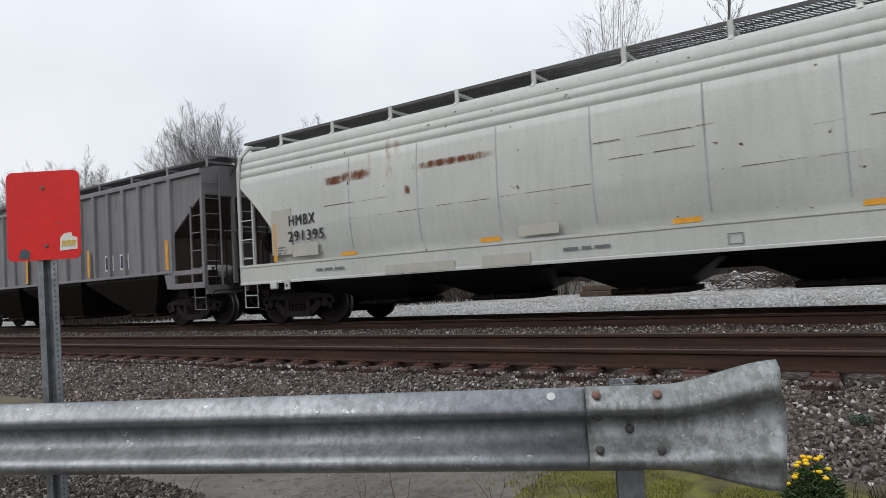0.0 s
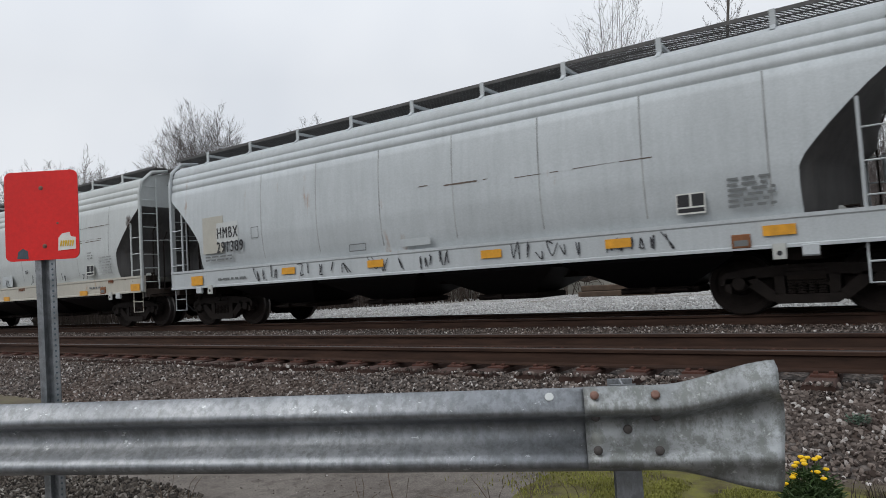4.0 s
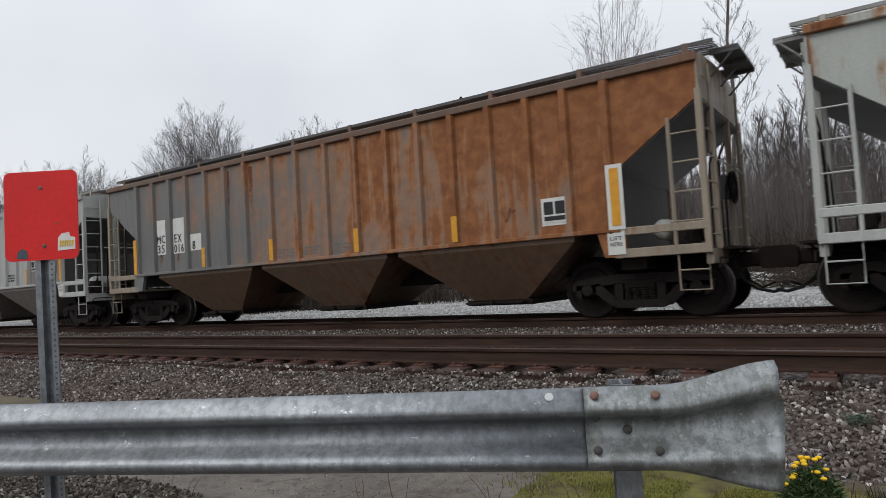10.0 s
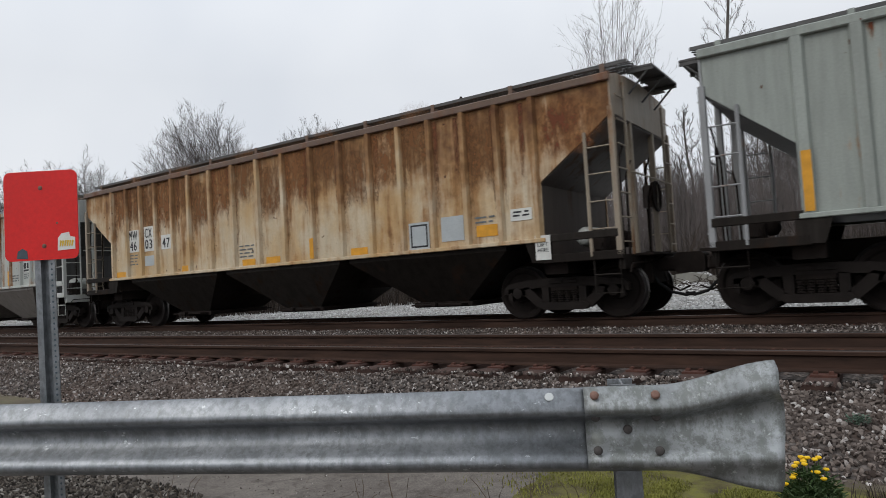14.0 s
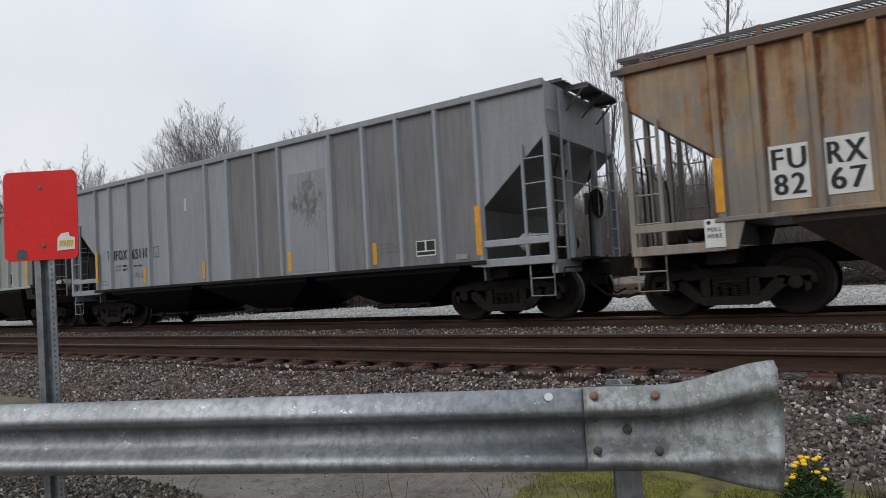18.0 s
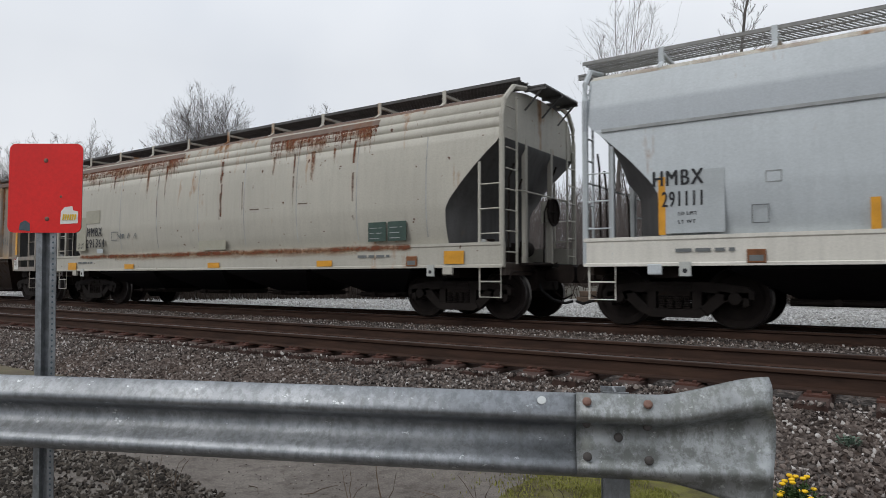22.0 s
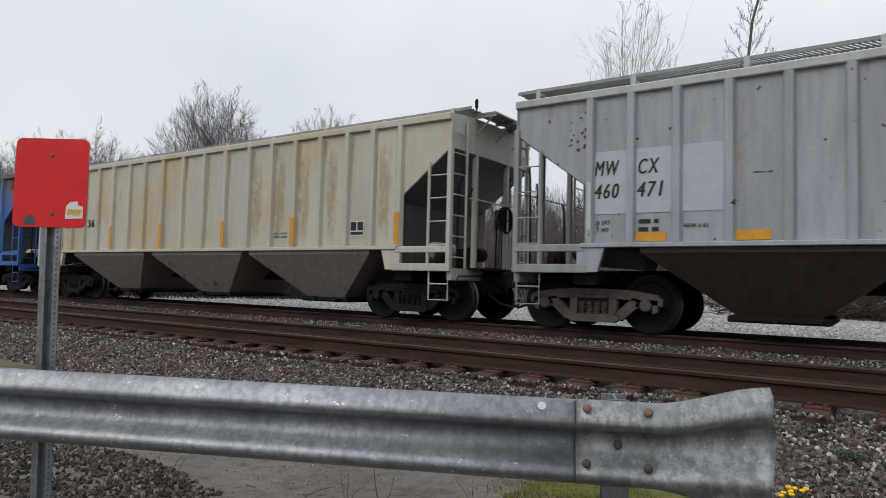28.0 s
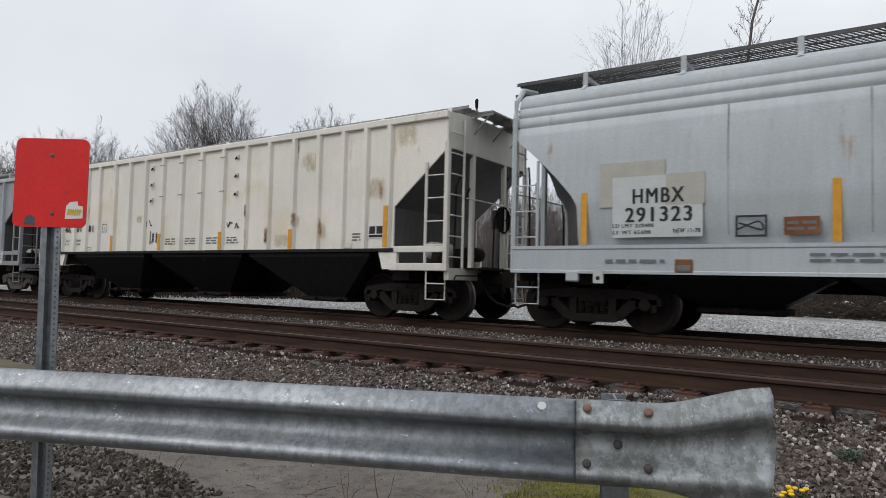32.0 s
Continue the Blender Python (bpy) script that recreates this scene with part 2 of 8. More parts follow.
# end sheets darker than the body: recess shade put into the colour, plus grime
END_GREY = paint("shaded_grey_end_sheet", (0.10, 0.098, 0.098), 0.12, 0.0, 0.6, (0.07, 0.05, 0.04), (0.13, 0.10, 0.08), seed=24)
END_BROWN = paint("shaded_grimy_brown_end_sheet", (0.075, 0.055, 0.045), 0.3, 0.0, 0.6, (0.05, 0.025, 0.015), (0.11, 0.06, 0.035), seed=25)
BLACK_PAINT = plain("black_lettering", (0.025, 0.025, 0.028), 0.2, 20, 0.6)
WHITE_PATCH = plain("white_patch", (0.68, 0.68, 0.64), 0.15, 5, 0.6)
LIGHT_PATCH = plain("pale_overpaint", (0.54, 0.56, 0.55), 0.12, 4, 0.6)
BEIGE_PATCH = plain("beige_overpaint", (0.45, 0.435, 0.38), 0.12, 4, 0.6)
OLIVE_PATCH = plain("olive_overpaint", (0.36, 0.345, 0.275), 0.12, 4, 0.6)
FIELD_PATCH = plain("pale_blue_grey_overpaint", (0.47, 0.49, 0.525), 0.12, 4, 0.6)
GREY_PATCH = plain("grey_overpaint", (0.44, 0.47, 0.48), 0.12, 4, 0.6)
NAVY_PATCH = plain("navy_patch", (0.02, 0.03, 0.07), 0.2, 6, 0.6)
BLUE_MID = plain("fresh_blue_overpaint", (0.025, 0.15, 0.47), 0.25, 3, 0.6)
PALE_GREY_BLUE = plain("grey_blue_overpaint", (0.30, 0.33, 0.40), 0.25, 3, 0.6)
GREEN_BOARD = plain("dark_green_panel", (0.05, 0.085, 0.07), 0.3, 6, 0.6)
PALE_BLUE = plain("pale_blue_overpaint", (0.24, 0.36, 0.52), 0.25, 3, 0.6)
YELLOW = plain("yellow_reflector", (0.72, 0.34, 0.03), 0.25, 8, 0.45)
RAW_STEEL = plain("dark_cast_steel", (0.024, 0.018, 0.0155), 0.45, 5, 0.8, 0.0, 0.4, gloss=0.1)
FRAME_STEEL = plain("dusty_brown_cast_steel", (0.019, 0.0145, 0.0125), 0.45, 5, 0.75, 0.0, 0.4, gloss=0.15)
TRUCK_GREY = plain("dusty_cast_steel", (0.125, 0.108, 0.098), 0.4, 5, 0.8, 0.0, 0.4, gloss=0.1)
WHEEL_STEEL = plain("wheel_steel", (0.018, 0.014, 0.0125), 0.35, 7, 0.8, 0.0, 0.2, gloss=0.08)
TREAD = plain("polished_tread", (0.13, 0.12, 0.115), 0.3, 9, 0.42, 0.8, 0.05)
GRATE = plain("galvanised_grating", (0.11, 0.107, 0.105), 0.35, 4, 0.6, 0.3)
GRATE_WHITE = plain("painted_grating", (0.29, 0.29, 0.28), 0.3, 4, 0.6)
RUBBER = plain("black_hose_rubber", (0.02, 0.02, 0.02), 0.2, 9, 0.7, gloss=0.1)


def rust_rail():
    k = Nodes("rusty_rail_steel")
    v = k.coord((0.4, 3, 3))
    col = k.mix(k.ramp(k.noise(v, 5, 6, 0.65), [(0.3, 0.0), (0.7, 1.0)]), (0.024, 0.015, 0.012), (0.06, 0.034, 0.024))
    return k.finish(col, 0.8, 0.0, k.noise(v, 50, 4), 0.3, 0.003, 0.12)


RAIL = rust_rail()
RAIL_TOP = plain("worn_rail_head", (0.075, 0.06, 0.055), 0.3, 9, 0.42, 0.7, 0.1)
PLATE = plain("rusty_tie_plate", (0.105, 0.046, 0.033), 0.35, 14, 0.85, 0.1, 0.4)
TIE = plain("rust_stained_tie_wood", (0.075, 0.043, 0.034), 0.4, 9, 0.9, 0.0, 0.5, 0.01)


def galvanised():
    k = Nodes("weathered_galvanised_steel")
    v = k.coord()
    spangle = k.voronoi(v, 70)
    col = k.mix(k.ramp(k.noise(v, 2.4, 7, 0.65), [(0.3, 0.0), (0.7, 1.0)]), (0.20, 0.212, 0.225), (0.355, 0.37, 0.386))
    col = k.mix(0.3, col, k.ramp(spangle.outputs["Color"], [(0.0, 0.45), (1.0, 1.0)]), "MULTIPLY")
    blotch = k.ramp(k.noise(k.coord((1, 1, 0.7)), 26, 8, 0.75), [(0.45, 0.0), (0.58, 1.0)])
    col = k.mix(k.math("MULTIPLY", blotch, 0.5), col, (0.115, 0.123, 0.127))
    drip = k.ramp(k.noise(k.coord((1, 1, 0.22)), 30, 5, 0.6), [(0.56, 0.0), (0.68, 1.0)])
    col = k.mix(k.math("MULTIPLY", drip, 0.35), col, (0.11, 0.11, 0.10))
    scuff = k.ramp(k.noise(k.coord((0.7, 0.7, 1.4)), 24, 4, 0.7), [(0.66, 0.0), (0.69, 1.0)])
    col = k.mix(k.math("MULTIPLY", scuff, 0.7), col, (0.60, 0.62, 0.63))
    return k.finish(col, 0.44, 0.7, k.noise(v, 60, 5, 0.75), 0.25, 0.004)


GALV = galvanised()
SEAM = plain("grimy_weld_seam", (0.42, 0.435, 0.43), 0.5, 1.5, 0.7)
SCRAPE = plain("scraped_bare_line", (0.17, 0.13, 0.105), 0.4, 3, 0.8)
DRIP = plain("red_brown_rust_run", (0.17, 0.062, 0.034), 0.45, 5, 0.85)
SCRAPE_RUST = plain("rusted_dent", (0.24, 0.10, 0.045), 0.45, 6, 0.85)
STAIN = plain("yellow_brown_stain", (0.40, 0.27, 0.14), 0.35, 5, 0.8)
UMBER = plain("umber_rust", (0.19, 0.095, 0.042), 0.45, 5, 0.85)
PINK = plain("faded_pink_spray", (0.50, 0.42, 0.41), 0.2, 6, 0.7)


def mossy_galvanised():
    k = Nodes("mossy_galvanised_steel")
    v = k.coord()
    col = k.mix(k.ramp(k.noise(v, 5, 6, 0.65), [(0.3, 0.0), (0.7, 1.0)]), (0.195, 0.204, 0.205), (0.385, 0.4, 0.402))
    moss = k.ramp(k.noise(k.coord((1, 1, 0.6)), 19, 8, 0.78), [(0.44, 0.0), (0.56, 1.0)])
    col = k.mix(k.math("MULTIPLY", moss, 0.7), col, (0.13, 0.136, 0.122))
    fleck = k.ramp(k.noise(v, 42, 3, 0.6), [(0.64, 0.0), (0.7, 1.0)])
    col = k.mix(k.math("MULTIPLY", fleck, 0.5), col, (0.55, 0.57, 0.55))
    return k.finish(col, 0.48, 0.7, k.noise(v, 70, 5, 0.75), 0.35, 0.004)


GALV_MOSS = mossy_galvanised()
BOLT_RUST = plain("rusty_bolt", (0.24, 0.14, 0.11), 0.3, 60, 0.7, 0.3)
BOLT_DARK = plain("dark_bolt", (0.10, 0.09, 0.085), 0.3, 60, 0.7, 0.3)
RED = plain("red_sign_sheeting", (0.74, 0.022, 0.02), 0.1, 6, 0.42, 0.0, 0.05)
SIGN_BACK = plain("bare_aluminium", (0.42, 0.43, 0.44), 0.2, 9, 0.4, 0.7)
STICKER = plain("white_sticker", (0.75, 0.74, 0.70), 0.1, 40, 0.6)
STICKER_Y = plain("yellow_ink", (0.75, 0.48, 0.04), 0.2, 60, 0.6)
STICKER_G = plain("grey_sticker", (0.07, 0.10, 0.12), 0.2, 60, 0.5)


def stone_mat(name, a, b, c, light, dust):
    """Loose stones, each of its own shade."""
    k = Nodes(name)
    geo = k.n.new("ShaderNodeNewGeometry")
    shade = k.ramp(geo.outputs["Random Per Island"], [(0.0, a), (0.4, b), (0.85, c), (1.0, light)])
    v = k.coord()
    col = k.mix(0.5, shade, k.ramp(k.noise(v, 45, 5, 0.7), [(0.25, 0.35), (0.75, 1.0)]), "MULTIPLY")
    red = k.ramp(k.noise(v, 0.9, 4), [(0.45, 0.0), (0.7, 1.0)])
    col = k.mix(k.math("MULTIPLY", red, 0.22), col, dust)
    return k.finish(col, 0.9, 0.0, k.noise(v, 90, 4), 0.5, 0.004, 0.1)


STONES = stone_mat("ballast_stone", (0.03, 0.024, 0.0215), (0.102, 0.083, 0.073), (0.245, 0.206, 0.183), (0.56, 0.53, 0.505), (0.16, 0.10, 0.072))
STONES_DIRTY = stone_mat("dirty_spilled_stone", (0.03, 0.027, 0.024), (0.07, 0.06, 0.052), (0.14, 0.12, 0.10), (0.3, 0.28, 0.25), (0.085, 0.062, 0.046))
STONES_PALE = stone_mat("limestone_chips", (0.32, 0.31, 0.30), (0.42, 0.42, 0.41), (0.52, 0.52, 0.51), (0.62, 0.62, 0.61), (0.42, 0.41, 0.39))


def gravel_bed(name, a, b, scale, patch_col, patch_amt):
    k = Nodes(name)
    v = k.coord()
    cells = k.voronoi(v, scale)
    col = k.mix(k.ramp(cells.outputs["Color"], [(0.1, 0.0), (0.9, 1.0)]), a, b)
    # cell rims darkened: shade in the gaps between stones, put into the colour
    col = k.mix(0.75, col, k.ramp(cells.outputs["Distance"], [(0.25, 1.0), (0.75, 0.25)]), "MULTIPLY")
    col = k.mix(k.math("MULTIPLY", k.ramp(k.noise(v, 0.35, 5), [(0.5, 0.0), (0.68, 1.0)]), patch_amt), col, patch_col)
    inv = k.math("SUBTRACT", 1.0, cells.outputs["Distance"])
    return k.finish(col, 0.95, 0.0, inv, 0.9, 0.03, 0.1)


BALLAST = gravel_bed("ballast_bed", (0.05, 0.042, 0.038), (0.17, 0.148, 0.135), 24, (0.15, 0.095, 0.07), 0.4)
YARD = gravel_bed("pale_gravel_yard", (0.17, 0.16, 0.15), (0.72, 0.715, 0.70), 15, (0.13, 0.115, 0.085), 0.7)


def pavement_mat():
    k = Nodes("old_asphalt")
    v = k.coord()
    col = k.mix(k.ramp(k.noise(v, 1.3, 6, 0.6), [(0.3, 0.0), (0.7, 1.0)]), (0.14, 0.122, 0.108), (0.215, 0.192, 0.17))
    col = k.mix(k.ramp(k.noise(v, 9, 6, 0.7), [(0.48, 0.0), (0.66, 0.6)]), col, (0.07, 0.06, 0.052))
    speck = k.voronoi(v, 150)
    col = k.mix(0.35, col, k.ramp(speck.outputs["Color"], [(0.1, 0.35), (0.9, 1.35)]), "MULTIPLY")
    col = k.mix(0.5, col, k.ramp(k.noise(v, 90, 3, 0.7), [(0.3, 0.4), (0.7, 1.0)]), "MULTIPLY")
    return k.finish(col, 0.9, 0.0, k.noise(v, 80, 4, 0.7), 0.3, 0.004, 0.1)


PAVEMENT = pavement_mat()


def soil_mat(name, a, b, c, wide=1.1, close=6):
    k = Nodes(name)
    v = k.coord()
    col = k.mix(k.ramp(k.noise(v, wide, 6, 0.65), [(0.35, 0.0), (0.65, 1.0)]), a, b)
    col = k.mix(k.ramp(k.noise(v, close, 5, 0.6), [(0.5, 0.0), (0.7, 0.7)]), col, c)
    return k.finish(col, 0.95, 0.0, k.noise(v, 30, 5, 0.7), 0.6, 0.02, 0.1)


SOIL = soil_mat("winter_ground", (0.09, 0.075, 0.055), (0.15, 0.125, 0.09), (0.11, 0.12, 0.05))
MOSS = soil_mat("mossy_verge", (0.06, 0.048, 0.032), (0.15, 0.145, 0.04), (0.11, 0.09, 0.06), 5.0, 26)
SAGE = plain("grey_green_leaf", (0.13, 0.19, 0.14), 0.35, 30, 0.7)
BARK = plain("grey_bark", (0.13, 0.115, 0.105), 0.4, 4, 0.95, 0.0, 0.4, 0.02)
TWIGS = plain("bare_twigs", (0.095, 0.083, 0.078), 0.35, 2, 0.95)
THICKET = plain("grey_brown_saplings", (0.15, 0.128, 0.12), 0.35, 2, 0.95)
BRUSH = plain("dead_brush", (0.06, 0.045, 0.036), 0.4, 3, 0.95)
GRASS = plain("grass_blade", (0.24, 0.24, 0.05), 0.45, 3, 0.8)
DRY_STEM = plain("dry_stem", (0.12, 0.085, 0.06), 0.3, 9, 0.9)
PETAL = plain("yellow_petal", (0.85, 0.52, 0.01), 0.15, 30, 0.6)
LEAF = plain("dark_green_leaf", (0.055, 0.10, 0.03), 0.4, 12, 0.6)
CONCRETE = plain("old_concrete", (0.27, 0.26, 0.23), 0.3, 2, 0.9, 0.0, 0.4)
TIMBER = plain("dark_timber", (0.10, 0.07, 0.05), 0.4, 3, 0.9, 0.0, 0.4)
INK = plain("spray_ink", (0.03, 0.03, 0.035), 0.1, 10, 0.6)
INK_GREEN = plain("green_spray_ink", (0.05, 0.13, 0.07), 0.1, 10, 0.6)
INK_RED = plain("red_spray_ink", (0.40, 0.05, 0.05), 0.1, 10, 0.6)
INK_PALE = plain("pale_spray_ink", (0.55, 0.56, 0.52), 0.1, 10, 0.6)


# ---- mesh helpers ----
class Shape:
    """Gathers vertices and faces of one mesh."""

    def __init__(self):
        self.v, self.f = [], []

    def add(self, verts, faces):
        n = len(self.v)
        self.v += [tuple(p) for p in verts]
        self.f += [tuple(n + i for i in q) for q in faces]
        return self

    def box(self, x0, x1, y0, y1, z0, z1, b=0.0):
        """A box; with b its edges along the longest way are cut off."""
        if not b:
            p = [(x, y, z) for z in (z0, z1) for y in (y0, y1) for x in (x0, x1)]
            return self.add(p, [(0, 2, 3, 1), (4, 5, 7, 6), (0, 1, 5, 4), (2, 6, 7, 3), (0, 4, 6, 2), (1, 3, 7, 5)])
        size = (x1 - x0, y1 - y0, z1 - z0)
        k = size.index(max(size))
        lo, hi = (x0, y0, z0), (x1, y1, z1)
        i, j = [a for a in range(3) if a != k]
        ring = [(lo[i] + b, lo[j]), (hi[i] - b, lo[j]), (hi[i], lo[j] + b), (hi[i], hi[j] - b), (hi[i] - b, hi[j]), (lo[i] + b, hi[j]), (lo[i], hi[j] - b), (lo[i], lo[j] + b)]
        pts = []
        for c in (lo[k], hi[k]):
            for u, w in ring:
                q = [0, 0, 0]
                q[i], q[j], q[k] = u, w, c
                pts.append(q)
        return self.add(pts, [tuple(range(8)), tuple(range(15, 7, -1))] + [(a, (a + 1) % 8, 8 + (a + 1) % 8, 8 + a) for a in range(8)])

    def prism(self, ring, axis, lo, hi):
        """A polygon in the two other axes, drawn out along axis."""
        n = len(ring)
        pts = []
        for c in (lo, hi):
            for u, w in ring:
                q = [u, w]
                q.insert(axis, c)
                pts.append(q)
        return self.add(pts, [tuple(range(n)), tuple(range(2 * n - 1, n - 1, -1))] + [(a, (a + 1) % n, n + (a + 1) % n, n + a) for a in range(n)])

    def tube(self, pts, r, sides=6, r1=None, cap=True):
        """A round bar along a line of points, tapering to r1."""
        pts = [Vector(p) for p in pts]
        n0, m = len(self.v), len(pts)
        r1 = r if r1 is None else r1
        for i, p in enumerate(pts):
            way = (pts[min(i + 1, m - 1)] - pts[max(i - 1, 0)]).normalized()
            side = way.cross(Vector((0, 0, 1)) if abs(way.z) < 0.9 else Vector((1, 0, 0))).normalized()
            top = side.cross(way)
            rr = r + (r1 - r) * i / (m - 1)
            for a in range(sides):
                t = 2 * math.pi * a / sides
                self.v.append(tuple(p + side * (rr * math.cos(t)) + top * (rr * math.sin(t))))
        for i in range(m - 1):
            for a in range(sides):
                b = (a + 1) % sides
                self.f.append((n0 + i * sides + a, n0 + i * sides + b, n0 + (i + 1) * sides + b, n0 + (i + 1) * sides + a))
        if cap:
            self.f.append(tuple(n0 + a for a in reversed(range(sides))))
            self.f.append(tuple(n0 + (m - 1) * sides + a for a in range(sides)))
        return self

    def lathe(self, profile, axis, centre=(0, 0, 0), sides=24):
        """A profile of (along, radius) turned round an axis."""
        n0, m = len(self.v), len(profile)
        i, j = [a for a in range(3) if a != axis]
        for u, r in profile:
            for a in range(sides):
                t = 2 * math.pi * a / sides
                q = list(centre)
                q[axis] += u
                q[i] += r * math.cos(t)
                q[j] += r * math.sin(t)
                self.v.append(tuple(q))
        for s in range(m - 1):
            for a in range(sides):
                b = (a + 1) % sides
                self.f.append((n0 + s * sides + a, n0 + s * sides + b, n0 + (s + 1) * sides + b, n0 + (s + 1) * sides + a))
        self.f.append(tuple(n0 + a for a in reversed(range(sides))))
        self.f.append(tuple(n0 + (m - 1) * sides + a for a in range(sides)))
        return self

    def grid(self, rows):
        """A sheet through rows of points, all of one length."""
        n0, w = len(self.v), len(rows[0])
        for row in rows:
            self.v += [tuple(p) for p in row]
        for i in range(len(rows) - 1):
            for j in range(w - 1):
                a = n0 + i * w + j
                self.f.append((a, a + 1, a + w + 1, a + w))
        return self

    def mesh(self, name, mat, smooth=False):
        me = bpy.data.meshes.new(name)
        me.from_pydata(self.v, [], self.f)
        me.materials.append(mat)
        bm = bmesh.new()
        bm.from_mesh(me)
        bmesh.ops.recalc_face_normals(bm, faces=bm.faces[:])
        bm.to_mesh(me)
        bm.free()
        if smooth:
            me.polygons.foreach_set("use_smooth", [True] * len(me.polygons))
        return me


def raw_mesh(name, v, f, mat, smooth=False):
    me = bpy.data.meshes.new(name)
    me.from_pydata(v, [], f)
    me.materials.append(mat)
    if smooth:
        me.polygons.foreach_set("use_smooth", [True] * len(me.polygons))
    return me


def part(name, shape, mat, parent, label="", at=(0, 0, 0), smooth=False):
    """One mesh under a thing or a part. shape: a Shape, or a ready mesh to share."""
    me = shape.mesh(name, mat, smooth) if isinstance(shape, Shape) else shape
    ob = new(name, me)
    ob.parent = parent
    ob.location = at
    return tagged(ob, label)


def thing(name, label, category, group="", kind="", at=(0, 0, 0)):
    ob = new(name)
    ob.location = at
    return tagged(ob, label, category, group, kind)


def solid(name, shape, mat, label, category, kind="", group="", at=(0, 0, 0), smooth=False):
    ob = new(name, shape.mesh(name, mat, smooth) if isinstance(shape, Shape) else shape)
    ob.location = at
    return tagged(ob, label, category, group, kind)


SHARED = {}


def shared(key, make):
    if key not in SHARED:
        SHARED[key] = make()
    return SHARED[key]


def letters(text, size, mat, squeeze=1.0, bold=0.0, slant=0.0):
    """Flat lettering as a mesh in the x-z plane, facing -y, from its lower left corner."""

    def make():
        cu = bpy.data.curves.new("lettering", "FONT")
        cu.body, cu.size, cu.extrude, cu.offset = text, size, 0.0, bold * size
        cu.resolution_u, cu.space_character, cu.shear = 3, 1.2, slant
        tmp = bpy.data.objects.new("lettering", cu)
        me = bpy.data.meshes.new_from_object(tmp)
        bpy.data.objects.remove(tmp)
        me.transform(Matrix.Rotation(radians(90), 4, "X") @ Matrix.Diagonal((squeeze, 1, 1, 1)))
        me.materials.clear()
        me.materials.append(mat)
        return me

    return shared((text, size, mat.name, squeeze, bold, slant), make)


# ---- the train ----
RAIL_Y = (6.184, 7.689, 10.588, 12.093)
TRACK_Y = (6.9365, 11.3405)
SPEED, SLOWING = 8.885, 0.00941
HALF = 1.60
WHEEL_R = 0.457
wheelsets, cars = [], []


def wheelset_mesh():
    s = Shape()
    s.lathe([(-1.02, 0.065), (-0.80, 0.075), (-0.79, 0.09), (0.79, 0.09), (0.80, 0.075), (1.02, 0.065)], 1, sides=10)
    for k in (-1, 1):
        prof = [(0.88, 0.10), (0.87, 0.15), (0.825, 0.17), (0.815, 0.34), (0.85, 0.375), (0.855, 0.425), (0.853, 0.445), (0.84, WHEEL_R - 0.002), (0.735, WHEEL_R), (0.715, WHEEL_R + 0.026), (0.695, WHEEL_R + 0.022), (0.69, 0.40), (0.715, 0.36), (0.735, 0.15), (0.70, 0.12)]
        s.lathe([(u * k, r) for u, r in prof], 1, sides=36)
    for a in range(3):
        t = a * 2.094
        for k in (-1, 1):
            s.tube([(0.045 * math.cos(t), 1.02 * k, 0.045 * math.sin(t)), (0.045 * math.cos(t), 1.045 * k, 0.045 * math.sin(t))], 0.016, 6)
    me = s.mesh("wheelset", WHEEL_STEEL)
    me.materials.append(TREAD)
    for p in me.polygons:
        r = math.hypot(p.center.x, p.center.z)
        if r > 0.425 and 0.70 < abs(p.center.y) < 0.85:
            p.material_index = 1
    return me


def side_frame_mesh(k, mat):
    """A cast side frame with its two triangular windows and the spring nest opening."""
    s = Shape()
    y0, y1 = sorted((k * 0.93, k * 1.07))
    top = [(-1.12, 0.55), (-1.04, 0.62), (-0.66, 0.68), (-0.3, 0.70), (0.3, 0.70), (0.66, 0.68), (1.04, 0.62), (1.12, 0.55), (1.12, 0.44), (0.98, 0.47), (0.62, 0.53), (0.3, 0.55), (-0.3, 0.55), (-0.62, 0.53), (-0.98, 0.47), (-1.12, 0.44)]
    s.prism(top, 1, y0, y1)
    s.prism([(-0.36, 0.16), (0.36, 0.16), (0.46, 0.22), (0.42, 0.29), (-0.42, 0.29), (-0.46, 0.22)], 1, *sorted((k * 0.92, k * 1.10)))
    for m in (-1, 1):
        s.prism([(m * 0.66, 0.57), (m * 0.86, 0.52), (m * 0.47, 0.19), (m * 0.33, 0.27)], 1, y0, y1)
        s.prism([(m * 0.27, 0.28), (m * 0.40, 0.28), (m * 0.40, 0.56), (m * 0.27, 0.56)], 1, y0, y1)
        s.prism([(m * 0.74, 0.54), (m * 1.05, 0.54), (m * 1.05, 0.36), (m * 0.97, 0.32), (m * 0.97, 0.47), (m * 0.76, 0.47), (m * 0.76, 0.40), (m * 0.70, 0.44)], 1, y0, y1)
        s.box(*sorted((m * 0.02, m * 0.25)), *sorted((k * 1.07, k * 1.095)), 0.60, 0.66, 0.008)
    return s.mesh("side_frame", mat)


def springs_mesh(k, mat):
    s = Shape()
    for x in (-0.19, -0.065, 0.065, 0.19):
        prof = []
        for n in range(6):
            z = 0.30 + n * 0.036
            prof += [(z - 0.010, 0.052), (z, 0.07), (z + 0.010, 0.052)]
        s.lathe(prof, 2, (x, k * 1.03, 0), 10)
    return s.mesh("spring_nest", mat)


